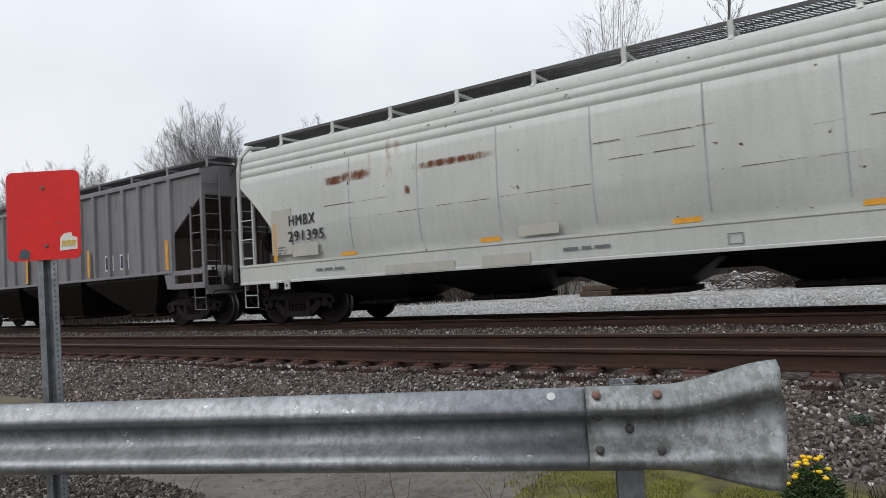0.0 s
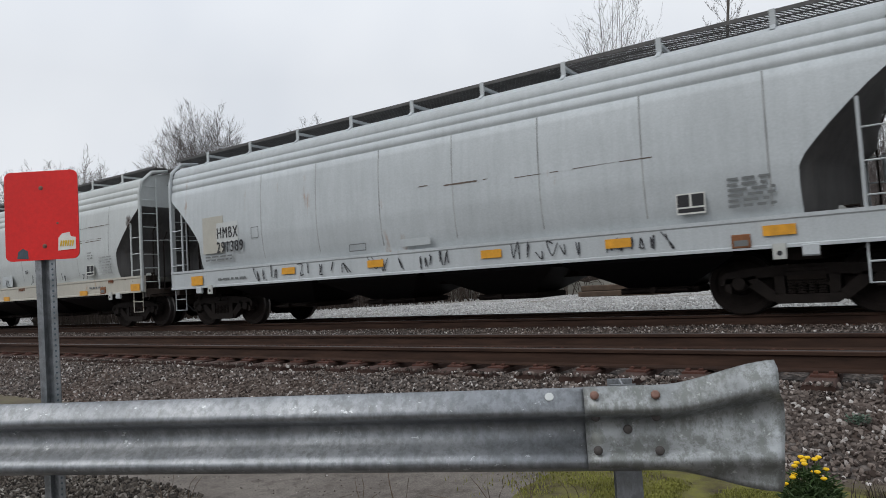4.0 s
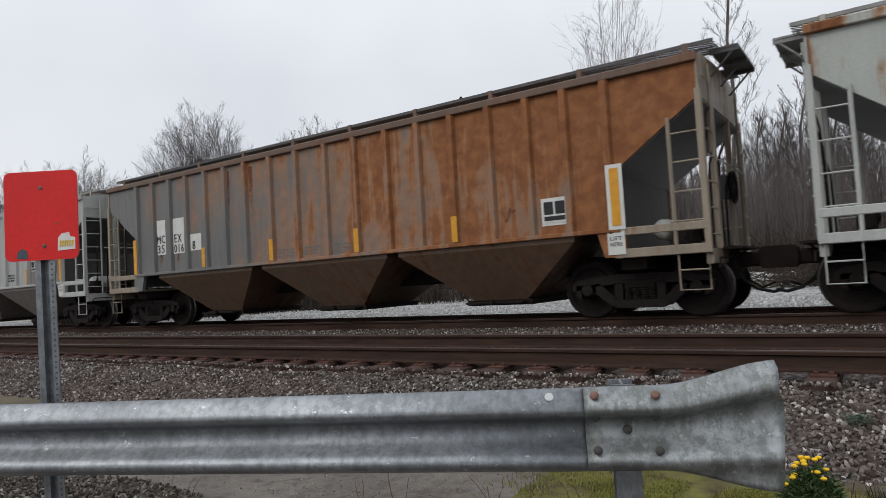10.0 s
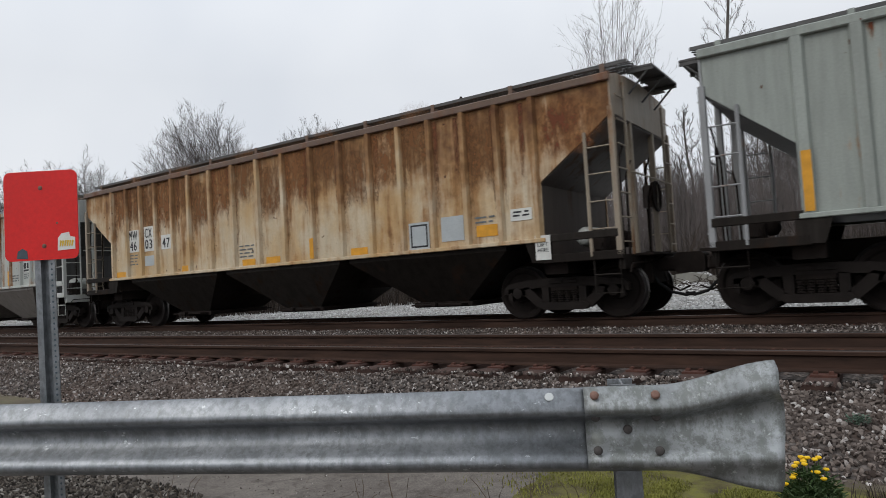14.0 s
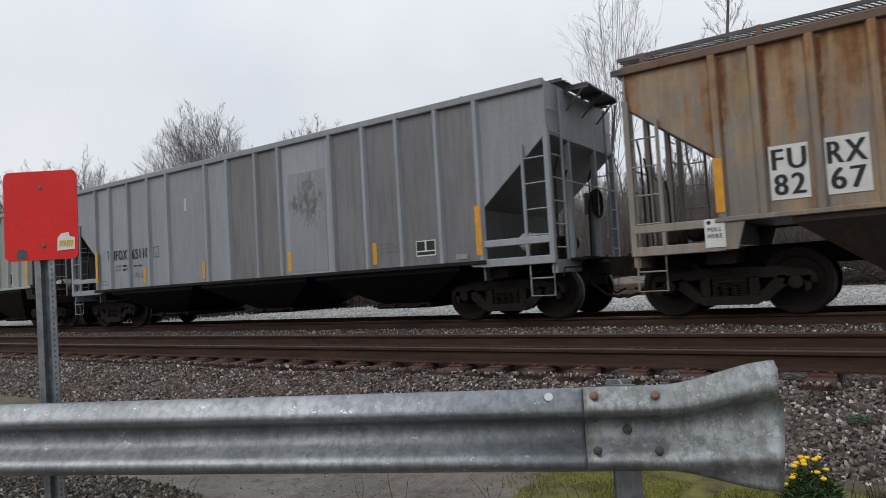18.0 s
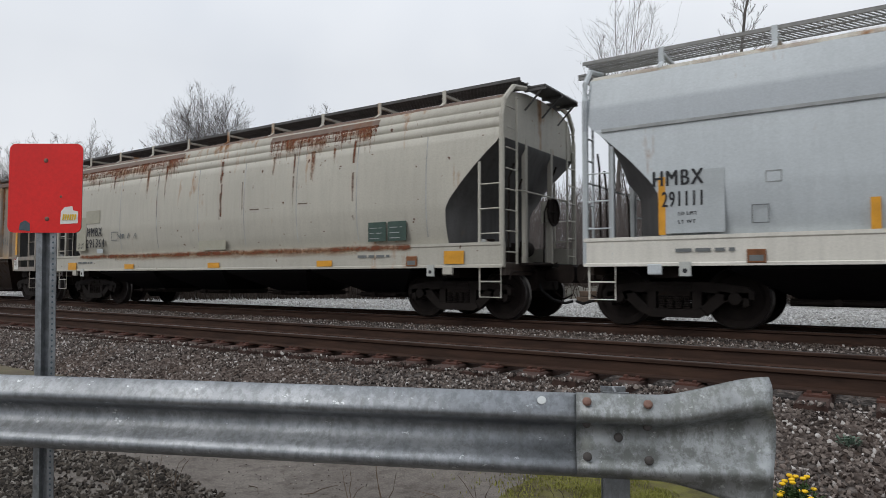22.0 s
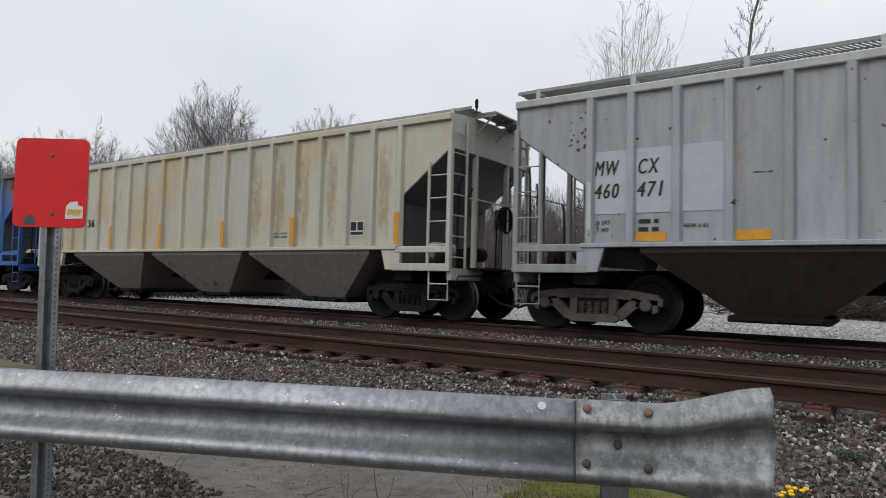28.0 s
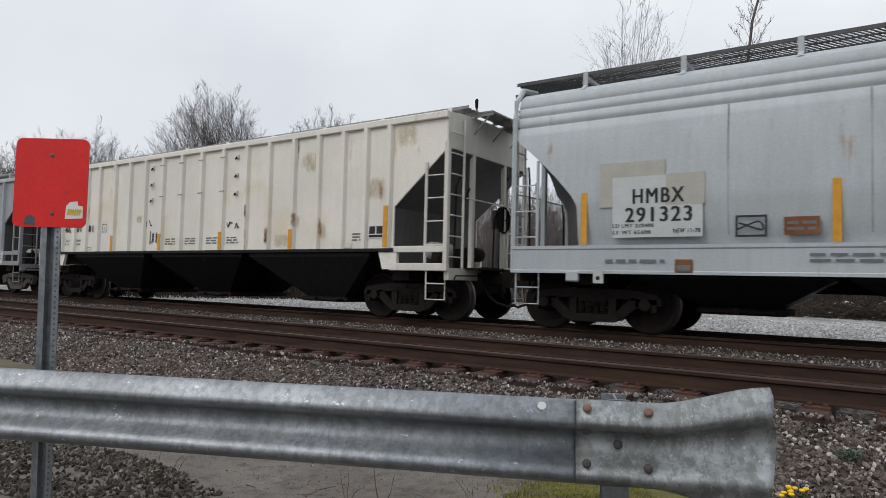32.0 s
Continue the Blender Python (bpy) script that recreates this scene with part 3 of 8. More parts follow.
def bearing_mesh(k, mat):
    return Shape().lathe([(k * 0.90, 0.11), (k * 1.02, 0.115), (k * 1.05, 0.10), (k * 1.085, 0.09), (k * 1.09, 0.05)], 1, sides=16).mesh("bearing_cap", mat)


def truck(parent, xc, mat):
    s = Shape().box(-0.24, 0.24, -1.05, 1.05, 0.42, 0.60, 0.03)
    s.lathe([(0.60, 0.30), (0.66, 0.28), (0.72, 0.28)], 2, sides=16)
    s.box(-0.55, -0.45, -0.9, 0.9, 0.38, 0.50).box(0.45, 0.55, -0.9, 0.9, 0.38, 0.50)
    t = part("truck", shared("truck_bolster", lambda: s.mesh("truck", RAW_STEEL)), RAW_STEEL, parent, "cast steel four-wheel truck", (xc, 0, 0))
    for k in (-1, 1):
        part("side_frame", shared(("side_frame", k, mat.name), lambda: side_frame_mesh(k, mat)), mat, t)
    for k in (-1, 1):
        part("spring_nest", shared(("springs", k, mat.name), lambda: springs_mesh(k, mat)), mat, t, "coil springs")
    for x in (-0.8635, 0.8635):
        for k in (-1, 1):
            part("bearing_cap", shared(("bearing", k, mat.name), lambda: bearing_mesh(k, mat)), mat, t, at=(x, 0, WHEEL_R))
    for dx in (-0.8635, 0.8635):
        w = part("wheelset", shared("wheelset", wheelset_mesh), WHEEL_STEEL, t, "two steel wheels on one axle")
        w.matrix_parent_inverse = Matrix.Translation((dx, 0, WHEEL_R))
        w.rotation_mode = "QUATERNION"
        wheelsets.append(w)
        for k in (-1, 1):
            part("brake_shoe", shared(("shoe", dx > 0, k), lambda: brake_mesh(dx, k)), RAW_STEEL, t)
    return t


def brake_mesh(dx, k):
    m = 1 if dx > 0 else -1
    return Shape().box(*sorted((m * 0.30, m * 0.40)), *sorted((k * 0.72, k * 0.84)), 0.36, 0.58, 0.02).mesh("brake_shoe", RAW_STEEL)


def ladder(parent, stiles, rungs, mat, label=""):
    s = Shape()
    for line, r in stiles:
        s.tube(line, r, 6)
    lad = part("ladder", s, mat, parent, label or "steel grab-iron ladder")
    for a, b in rungs:
        part("rung", Shape().tube([a, b], 0.013, 6), mat, lad)
    return lad


def coupler(parent, x, m):
    s = Shape().box(*sorted((x, x + m * 0.42)), -0.10, 0.10, 0.70, 0.93, 0.03)
    s.box(*sorted((x + m * 0.38, x + m * 0.70)), -0.17, 0.19, 0.66, 1.0, 0.05)
    s.box(*sorted((x - m * 0.02, x + m * 0.03)), -0.34, 0.34, 0.60, 1.05)
    c = part("coupler", s, RAW_STEEL, parent, "knuckle coupler")
    hose = [(x + m * 0.05, -0.32, 0.70), (x + m * 0.16, -0.36, 0.52), (x + m * 0.34, -0.30, 0.36), (x + m * 0.56, -0.24, 0.30), (x + m * 0.70, -0.22, 0.34)]
    part("air_hose", Shape().tube(hose, 0.026, 7), RUBBER, c, "black air brake hose")
    part("uncoupling_lever", Shape().tube([(x + m * 0.06, -1.45, 0.72), (x + m * 0.06, -1.35, 0.86), (x + m * 0.10, -0.2, 0.88), (x + m * 0.3, 0.0, 1.04)], 0.014, 6), RAW_STEEL, c)


def walkway(parent, L, z, y0, y1, mat, posts, foot, pmat):
    """An expanded-metal running board on its brackets, along one side of the roof."""
    board = part("running_board", Shape().box(-0.15, L + 0.15, y0 - 0.012, y0 + 0.012, z - 0.03, z + 0.025), mat, parent, "expanded metal roof walkway")
    for y in (y1, (y0 + y1) / 2):
        part("edge_rail", Shape().box(-0.15, L + 0.15, y - 0.01, y + 0.01, z - 0.012, z + 0.008), mat, board)
    v, f = [], []
    step, x = 0.075, -0.15
    wide = y1 - y0
    while x < L + 0.1:
        for m in (-1, 1):
            for q in range(5):
                ya, yb = y0 + wide * q / 5, y0 + wide * (q + 1) / 5
                xa, xb = (x, x + step) if (m > 0) == (q % 2 == 0) else (x + step, x)
                n = len(v)
                v += [(xa - 0.008, ya, z - 0.016), (xa + 0.008, ya, z + 0.003), (xb + 0.008, yb, z + 0.003), (xb - 0.008, yb, z - 0.016)]
                f.append((n, n + 1, n + 2, n + 3))
        x += step
    tagged(part("grating", raw_mesh("grating", v, f, mat), mat, board, "diamond mesh grating"), kind="stuff")
    for px in posts:
        b = Shape().box(px - 0.04, px + 0.04, y0 - 0.03, y0 - 0.013, z - 0.24, z + 0.03)
        b.prism([(y0 - 0.03, z - 0.24), (y0 - 0.013, z - 0.18), (foot[0] + 0.02, foot[1] + 0.03), (foot[0] - 0.02, foot[1])], 0, px - 0.035, px + 0.035)
        b.box(px - 0.03, px + 0.03, y0, y1, z - 0.09, z - 0.04)
        part("bracket", b, pmat, board)
    return board


def end_walk(parent, x, m, z, mat):
    s = Shape().box(*sorted((x, x + m * 0.42)), -0.75, 0.75, z - 0.03, z)
    for y in (-0.72, 0.0, 0.72):
        s.box(*sorted((x, x + m * 0.42)), y - 0.02, y + 0.02, z - 0.09, z - 0.03)
        s.tube([(x + m * 0.36, y, z - 0.06), (x, y, z - 0.42)], 0.018, 6)
    part("end_platform", s, mat, parent, "roof end walkway")


def hoppers(parent, centres, half_top, half_bot, z_top, z_bot, mat, y_top=1.5, y_bot=0.42):
    for c in centres:
        s = Shape()
        ring_t = [(c - half_top, -y_top), (c + half_top, -y_top), (c + half_top, y_top), (c - half_top, y_top)]
        zm = z_top - 0.12
        ring_b = [(c - half_bot, -y_bot), (c + half_bot, -y_bot), (c + half_bot, y_bot), (c - half_bot, y_bot)]
        pts = [(x, y, z_top) for x, y in ring_t] + [(x, y, zm) for x, y in ring_t] + [(x, y, z_bot) for x, y in ring_b]
        f = [(0, 1, 2, 3), (11, 10, 9, 8)]
        for a in range(4):
            b = (a + 1) % 4
            f += [(a, b, 4 + b, 4 + a), (4 + a, 4 + b, 8 + b, 8 + a)]
        s.add(pts, f)
        h = part("hopper", s, mat, parent, "sloped discharge hopper")
        g = Shape().box(c - half_bot - 0.12, c + half_bot + 0.12, -y_bot - 0.06, y_bot + 0.06, z_bot - 0.10, z_bot, 0.02)
        g.box(c - half_bot - 0.02, c + half_bot + 0.02, -y_bot - 0.30, y_bot + 0.30, z_bot - 0.06, z_bot - 0.03)
        g.lathe([(-0.05, 0.05), (0.05, 0.05)], 1, (c, -y_bot - 0.33, z_bot - 0.03), 8)
        part("outlet_gate", g, RAW_STEEL, h)


def panel(parent, name, x, z, w, h, mat, y, label=""):
    s = Shape().box(x, x + w, y - 0.006, y, z, z + h)
    return part(name, s, mat, parent, label)


def fit_text(parent, text, x, z, w, h, y, mat=None, slant=0.0):
    """Block lettering that fills the given width and height from its lower left corner."""
    mat = mat or BLACK_PAINT
    src = letters(text, 1.0, mat, slant=slant)
    s = Shape()
    for k in range(3):
        s.add([(v.co.x + 0.036 * k, -0.0012 * k, v.co.z) for v in src.vertices], [tuple(p.vertices) for p in src.polygons])
    me = raw_mesh("lettering", s.v, s.f, mat)
    xs, zs = [v.co.x for v in me.vertices], [v.co.z for v in me.vertices]
    a, b = w / (max(xs) - min(xs)), h / (max(zs) - min(zs))
    me.transform(Matrix.Diagonal((a, 1, b, 1)) @ Matrix.Translation((-min(xs), 0, -min(zs))))
    part("lettering", me, mat, parent, "stencilled reporting marks", (x, y, z))


def scrapes(parent, rows, y, mat, h=0.012, seed=1):
    """Long broken scrape lines along a side: (from, to, height)."""
    r = random.Random(seed)
    s = Shape()
    for xa, xb, z in rows:
        x = xa
        while x < xb:
            n = r.uniform(0.15, 0.9)
            e = min(x + n, xb)
            hh = h * r.uniform(0.25, 0.9)
            s.add([(x, y, z), (e, y, z + r.uniform(-0.01, 0.01)), (e, y, z + hh), (x + 0.02, y, z + hh * 1.3)], [(0, 1, 2, 3)])
            x = e + r.uniform(0.0, 0.25)
    tagged(part("scrape_marks", raw_mesh("scrape_marks", s.v, s.f, mat), mat, parent, "scraped line in the paint"), kind="stuff")


def bars(parent, x, z, w, rows, y, mat=None, h=0.035, gap=0.075):
    """Small writing that cannot be read: plain bars."""
    s = Shape()
    rnd = random.Random(int(x * 977 + z * 131))
    for r in range(rows):
        px = x
        while px < x + w - 0.05:
            n = rnd.uniform(0.08, 0.26)
            s.add([(px, y, z - r * gap), (min(px + n, x + w), y, z - r * gap), (min(px + n, x + w), y, z - r * gap + h), (px, y, z - r * gap + h)], [(0, 1, 2, 3)])
            px += n + 0.05
    part("small_print", raw_mesh("small_print", s.v, s.f, mat or BLACK_PAINT), BLACK_PAINT, parent, "small faded print")


def data_plate(parent, x, z, y, w=0.5, h=0.34):
    p = panel(parent, "data_panel", x, z, w, h, WHITE_PATCH, y, "black inspection panel with white border")
    s = Shape()
    for a, b, c, d in ((0.04, 0.46, 0.36, 0.94), (0.54, 0.96, 0.36, 0.94), (0.04, 0.96, 0.08, 0.28)):
        s.add([(x + w * a, y - 0.009, z + h * c), (x + w * b, y - 0.009, z + h * c), (x + w * b, y - 0.009, z + h * d), (x + w * a, y - 0.009, z + h * d)], [(0, 1, 2, 3)])
    part("inspection_field", s, BLACK_PAINT, p)


def scrawl(parent, x, z, w, h, y, mat, seed, n=5, r=0.018):
    """A sprayed tag: letter-like strokes of uneven size, each a bent line."""
    rnd = random.Random(seed)
    s = Shape()
    for k in range(n):
        if n > 4 and rnd.random() < 0.12:
            continue
        cell = w / n
        cx, cz, tall = x + cell * k, z + h * rnd.uniform(0.0, 0.25), h * rnd.uniform(0.5, 0.85)
        wide = cell * rnd.uniform(0.5, 1.15)
        m = rnd.choice((3, 4, 4, 5))
        keys, up = [], rnd.random() < 0.5
        for i in range(m):
            keys.append(Vector((cx + wide * rnd.random(), 0, cz + tall * ((0.8 + 0.2 * rnd.random()) if up else 0.2 * rnd.random()))))
            up = not up if rnd.random() < 0.8 else up
        pts = []
        for i in range(m - 1):
            p0, p1, p2, p3 = keys[max(i - 1, 0)], keys[i], keys[i + 1], keys[min(i + 2, m - 1)]
            for q in range(8):
                t = q / 8
                pts.append(0.5 * (2 * p1 + (p2 - p0) * t + (2 * p0 - 5 * p1 + 4 * p2 - p3) * t * t + (3 * p1 - p0 - 3 * p2 + p3) * t ** 3))
        pts.append(keys[-1])
        for p, q in zip(pts, pts[1:]):
            d = q - p
            if d.length < 1e-5:
                continue
            d.normalize()
            side = Vector((-d.z, 0, d.x)) * r * rnd.uniform(0.75, 1.1)
            a, b = p - d * r * 0.4 + Vector((0, y - 0.004, 0)), q + d * r * 0.4 + Vector((0, y - 0.004, 0))
            s.add([a - side, b - side, b + side, a + side], [(0, 1, 2, 3)])
    tagged(part("graffiti", raw_mesh("graffiti", s.v, s.f, mat), mat, parent, "sprayed graffiti scrawl"), kind="stuff")


def underframe(car, L, sill_mat, z=0.98):
    s = Shape().box(0.0, L, -0.22, 0.22, 0.70, 1.02, 0.03)
    for x in (1.2, L - 1.2):
        s.box(x - 0.2, x + 0.2, -1.35, 1.35, 0.76, 0.98, 0.02)
    part("centre_sill", s, RAW_STEEL, car)
    for x, m in ((0, -1), (L, 1)):
        coupler(car, x, m)


def end_gear(car, L, z_deck, mat, mirror):
    """Brake wheel, reservoir and pipes on the end platform."""
    x, m = (0.0, 1) if mirror else (L, -1)
    s = Shape().lathe([(-0.02, 0.27), (0.0, 0.285), (0.02, 0.27), (0.015, 0.245), (-0.015, 0.245)], 0, (x + m * 0.02, 0.55, z_deck + 1.05), 20)
    for a in range(4):
        t = a * 1.5708
        s.tube([(x + m * 0.02, 0.55, z_deck + 1.05), (x + m * 0.02, 0.55 + 0.26 * math.cos(t), z_deck + 1.05 + 0.26 * math.sin(t))], 0.012, 5)
    part("brake_wheel", s, RAW_STEEL, car, "spoked hand brake wheel")
    g = Shape().box(*sorted((x + m * 0.08, x + m * 0.24)), 0.40, 0.70, z_deck + 0.85, z_deck + 1.25, 0.03)
    g.tube([(x + m * 0.16, 0.55, z_deck + 0.85), (x + m * 0.16, 0.5, z_deck)], 0.02, 6)
    part("brake_housing", g, mat, car)
    t = Shape().lathe([(-0.42, 0.06), (-0.40, 0.13), (-0.3, 0.17), (0.3, 0.17), (0.40, 0.13), (0.42, 0.06)], 1, (x + m * 0.85, -0.55, z_deck + 0.36), 14)
    part("air_reservoir", t, TRIM["pale"], car, "brake air tank", smooth=True)
    pipe = Shape().tube([(x + m * 0.3, 0.9, z_deck), (x + m * 0.3, 0.9, z_deck + 1.6), (x + m * 0.12, 0.9, z_deck + 2.0)], 0.02, 6)
    part("vent_pipe", pipe, RAW_STEEL, car)
    part("valve_box", Shape().box(*sorted((x + m * 0.5, x + m * 0.72)), -0.25, 0.1, z_deck, z_deck + 0.42, 0.02), RAW_STEEL, car)
    p = Shape().tube([(x + m * 0.45, -1.2, z_deck + 0.1), (x + m * 0.55, -0.9, z_deck + 0.45), (x + m * 0.85, -0.8, z_deck + 0.45)], 0.022, 6)
    part("brake_pipe", p, RAW_STEEL, car)


def end_clutter(car, x, m, z):
    """Draft gear box, brake pipes and the hanging gear between two cars."""
    part("draft_box", Shape().box(*sorted((x - m * 0.10, x + m * 0.35)), -0.48, 0.48, 0.52, z - 0.06, 0.03), RAW_STEEL, car, "dark draft gear housing")
    part("crossover_step", Shape().box(*sorted((x - m * 0.28, x + m * 0.02)), -0.95, 0.95, z - 0.02, z + 0.02, 0.008), RAW_STEEL, car, "narrow step across the end")
    for y in (-1.15, -0.85, 0.3):
        part("brake_pipe", Shape().tube([(x + m * 0.12, y, z), (x + m * 0.10, y, z + 1.0 + 0.4 * y * y), (x + m * 0.04, y + 0.08, z + 1.25 + 0.4 * y * y)], 0.018, 6), RAW_STEEL, car)
    part("brake_cylinder", Shape().lathe([(-0.35, 0.05), (-0.33, 0.15), (0.12, 0.15), (0.15, 0.10), (0.3, 0.03)], 1, (x + m * 0.55, 0.35, z + 0.32), 14), RAW_STEEL, car, "brake cylinder on the end platform", smooth=True)
    part("control_valve", Shape().box(*sorted((x + m * 0.42, x + m * 0.66)), -1.12, -0.86, z + 0.02, z + 0.38, 0.03).box(*sorted((x + m * 0.46, x + m * 0.60)), -1.2, -0.8, z + 0.12, z + 0.24, 0.02), RAW_STEEL, car, "brake control valve")
    part("pull_rod", Shape().tube([(x + m * 0.2, -1.0, z - 0.16), (x + m * 0.9, -0.7, z - 0.2), (x + m * 1.5, -0.4, z - 0.3)], 0.02, 6), RAW_STEEL, car)
    part("hanging_chain", Shape().tube([(x - m * 0.05, 0.25, z - 0.2), (x - m * 0.16, 0.22, 0.48), (x - m * 0.36, 0.16, 0.36), (x - m * 0.55, 0.12, 0.44)], 0.018, 5), RAW_STEEL, car)


def step_irons(car, L, mat, z_top, z_bot=0.42):
    for x, m in ((0.06, 1), (L - 0.06, -1)):
        for k in (-1, 1):
            s = Shape().tube([(x, k * 1.52, z_top), (x, k * 1.52, z_bot), (x + m * 0.42, k * 1.52, z_bot), (x + m * 0.42, k * 1.52, z_top)], 0.016, 6)
            s.tube([(x, k * 1.52, (z_top + z_bot) / 2), (x + m * 0.42, k * 1.52, (z_top + z_bot) / 2)], 0.014, 6)
            part("stirrup_step", s, mat, car)


def ribbed_hopper(label, x0, L, body, under, n_ribs=14, eave=3.80, low=1.41, cut=1.18, cut_z=(2.28, 3.20), board=4.13,
                  grate=None, truck_mat=None, post_every=1.55, deck=1.0, end_mat=None, sill_box=True, chord=None, rib_w=0.13, bays=3, rib_mat=None, inner=None, panel_mats={}, rib_at=None, deck_mat=None):
    """A covered hopper with outside posts on flat sides."""
    car = thing("covered_hopper_car", label, "freight car", "cars of the freight train", at=(x0, TRACK_Y[1], 0))
    grate, truck_mat, end_mat, chord, rib_mat = grate or GRATE, truck_mat or FRAME_STEEL, end_mat or body, chord or body, rib_mat or body
    e = 0.05
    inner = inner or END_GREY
    deck_mat = deck_mat or end_mat
    side = [(e, eave), (L - e, eave), (L - e, cut_z[1]), (L - cut, cut_z[0]), (L - cut, low), (cut, low), (cut, cut_z[0]), (e, cut_z[1])]
    for k in (-1, 1):
        if k > 0:
            part("side_sheet", Shape().prism(side, 1, HALF - 0.10, HALF - 0.07), body, car, "flat weathered side")
        c = Shape().box(e - 0.02, L - e + 0.02, *sorted((k * (HALF - 0.09), k * HALF)), eave - 0.10, eave + 0.03, 0.015)
        part("top_chord", c, chord, car)
        c = Shape().box(cut - 0.05, L - cut + 0.05, *sorted((k * (HALF - 0.12), k * (HALF + 0.01))), low - 0.07, low, 0.01)
        part("side_sill", c, body if under != UNDER["black"] else under, car)

    def rib(px=0.0, py=0.0):
        s = Shape()
        w, d = rib_w / 2, 0.075
        ring = [(-w - 0.02, 0), (-w, -d * 0.6), (-w + 0.015, -d), (w - 0.015, -d), (w, -d * 0.6), (w + 0.02, 0)]
        s.prism([(px + a, py + b) for a, b in ring], 2, low, eave - 0.09)
        return s.mesh("post", rib_mat)

    span = L - 2 * cut - 0.12
    rib_at = sorted(rib_at) if rib_at else [cut + 0.06 + span * i / (n_ribs - 1) for i in range(n_ribs)]
    for x in rib_at:
        for k in (-1, 1):
            if k > 0:
                r = part("post", shared(("rib", rib_mat.name, low, eave, rib_w), rib), rib_mat, car, at=(x, HALF - 0.07, 0))
                r.rotation_euler = (0, 0, math.pi)
            else:
                part("post", rib(x, -(HALF - 0.07)), rib_mat, car)
    first = max(cut + 0.01, rib_at[0])
    edges = [first] + rib_at[1:-1] + [L - first]
    for i, (xa, xb) in enumerate(zip(edges, edges[1:])):
        pm = panel_mats.get(i, body)
        part("side_panel", Shape().box(xa, xb, -(HALF - 0.07), -(HALF - 0.10), low, eave), pm, car)
    for x, m in ((0, 1), (L, -1)):
        ring = [(x + m * e, eave), (x + m * first, eave), (x + m * first, low), (x + m * cut, low), (x + m * cut, cut_z[0]), (x + m * e, cut_z[1])]
        part("end_gusset", Shape().prism(ring, 1, -(HALF - 0.07), -(HALF - 0.10)), body, car, "triangular end of the side")
    rows = []
    arch = min(1.0, (board - eave - 0.02) / 0.33)
    for y, z in ((-1.58, 0.02), (-1.2, 0.14), (-0.6, 0.22), (0, 0.25), (0.6, 0.22), (1.2, 0.14), (1.58, 0.02)):
        z = eave + z * arch
        rows.append([(x, y, z) for x in (e, L - e)])
    part("roof", Shape().grid(rows), body, car, "low arched roof", smooth=True)
    hs = Shape()
    n = 6
    for i in range(n):
        hs.box(1.2 + (L - 2.4) * i / n + 0.2, 1.2 + (L - 2.4) * (i + 1) / n - 0.2, -0.42, 0.42, eave + 0.2 * arch, eave + 0.33 * arch, 0.03)
    part("roof_hatch_covers", hs, body, car, "long trough hatch covers")
    posts = [0.25 + (L - 0.5) * i / 9 for i in range(10)]
    for k in (-1, 1):
        a, b = (-1.18, -0.52) if k < 0 else (0.52, 1.18)
        if k < 0:
            walkway(car, L, board, a, b, grate, posts, (-1.42, eave + 0.04), chord)
        else:
            s = Shape().box(-0.1, L + 0.1, a, b, board - 0.02, board)
            part("running_board", s, grate, car)
    # the ends
    for x, m in ((0, 1), (L, -1)):
        s = Shape()
        f = lambda u: x + m * u
        # slope sheet and bulkhead get a colour that holds the recess shade
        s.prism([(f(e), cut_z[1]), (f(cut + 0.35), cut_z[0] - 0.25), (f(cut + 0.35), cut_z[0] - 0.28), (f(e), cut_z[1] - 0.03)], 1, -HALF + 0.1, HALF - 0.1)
        part("slope_sheet", s, inner, car, "sloping end sheet, its shade put into the colour")
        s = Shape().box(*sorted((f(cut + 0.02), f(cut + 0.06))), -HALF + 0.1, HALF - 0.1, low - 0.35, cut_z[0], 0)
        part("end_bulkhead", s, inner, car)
        pts = [(-1.55, cut_z[1]), (-1.55, eave), (-1.2, eave + 0.13 * arch), (0, eave + 0.24 * arch), (1.2, eave + 0.13 * arch), (1.55, eave), (1.55, cut_z[1])]
        part("end_sheet", Shape().prism(pts, 0, *sorted((f(0.03), f(0.06)))), end_mat, car)
        for y in (-1.53, 1.53):
            part("corner_post", Shape().box(*sorted((f(0.0), f(0.09))), y - 0.05, y + 0.05, deck, cut_z[1] + 0.1, 0.01), end_mat if end_mat is not body else body, car)
        for y in (-0.62, 0.62):
            part("end_post", Shape().box(*sorted((f(0.03), f(0.12))), y - 0.05, y + 0.05, deck, cut_z[1] + 0.12, 0.01), end_mat, car)
        d = Shape().box(*sorted((f(0), f(cut + 0.1))), -1.5, 1.5, deck - 0.05, deck, 0)
        d.box(*sorted((f(0), f(cut + 0.05))), -1.58, -1.48, deck - 0.06, deck + 0.08, 0.01).box(*sorted((f(0), f(cut + 0.05))), 1.48, 1.58, deck - 0.06, deck + 0.08, 0.01)
        d.box(*sorted((f(0), f(0.1))), -1.5, 1.5, deck - 0.22, deck - 0.04, 0.01)
        part("end_deck", d, deck_mat, car)
        for k in (-1, 1):
            g = Shape().prism([(f(cut - 0.12), deck - 0.04), (f(cut + 0.22), deck - 0.04), (f(cut + 0.34), low - 0.02), (f(cut - 0.12), low - 0.02)], 1, *sorted((k * 1.5, k * 1.58)))
            part("jacking_bracket", g, deck_mat if deck_mat is not end_mat else body, car)
        if sill_box:
            part("side_rail", Shape().box(*sorted((f(0.05), f(cut))), -1.59, -1.53, 1.28, 1.40, 0.01), deck_mat, car)
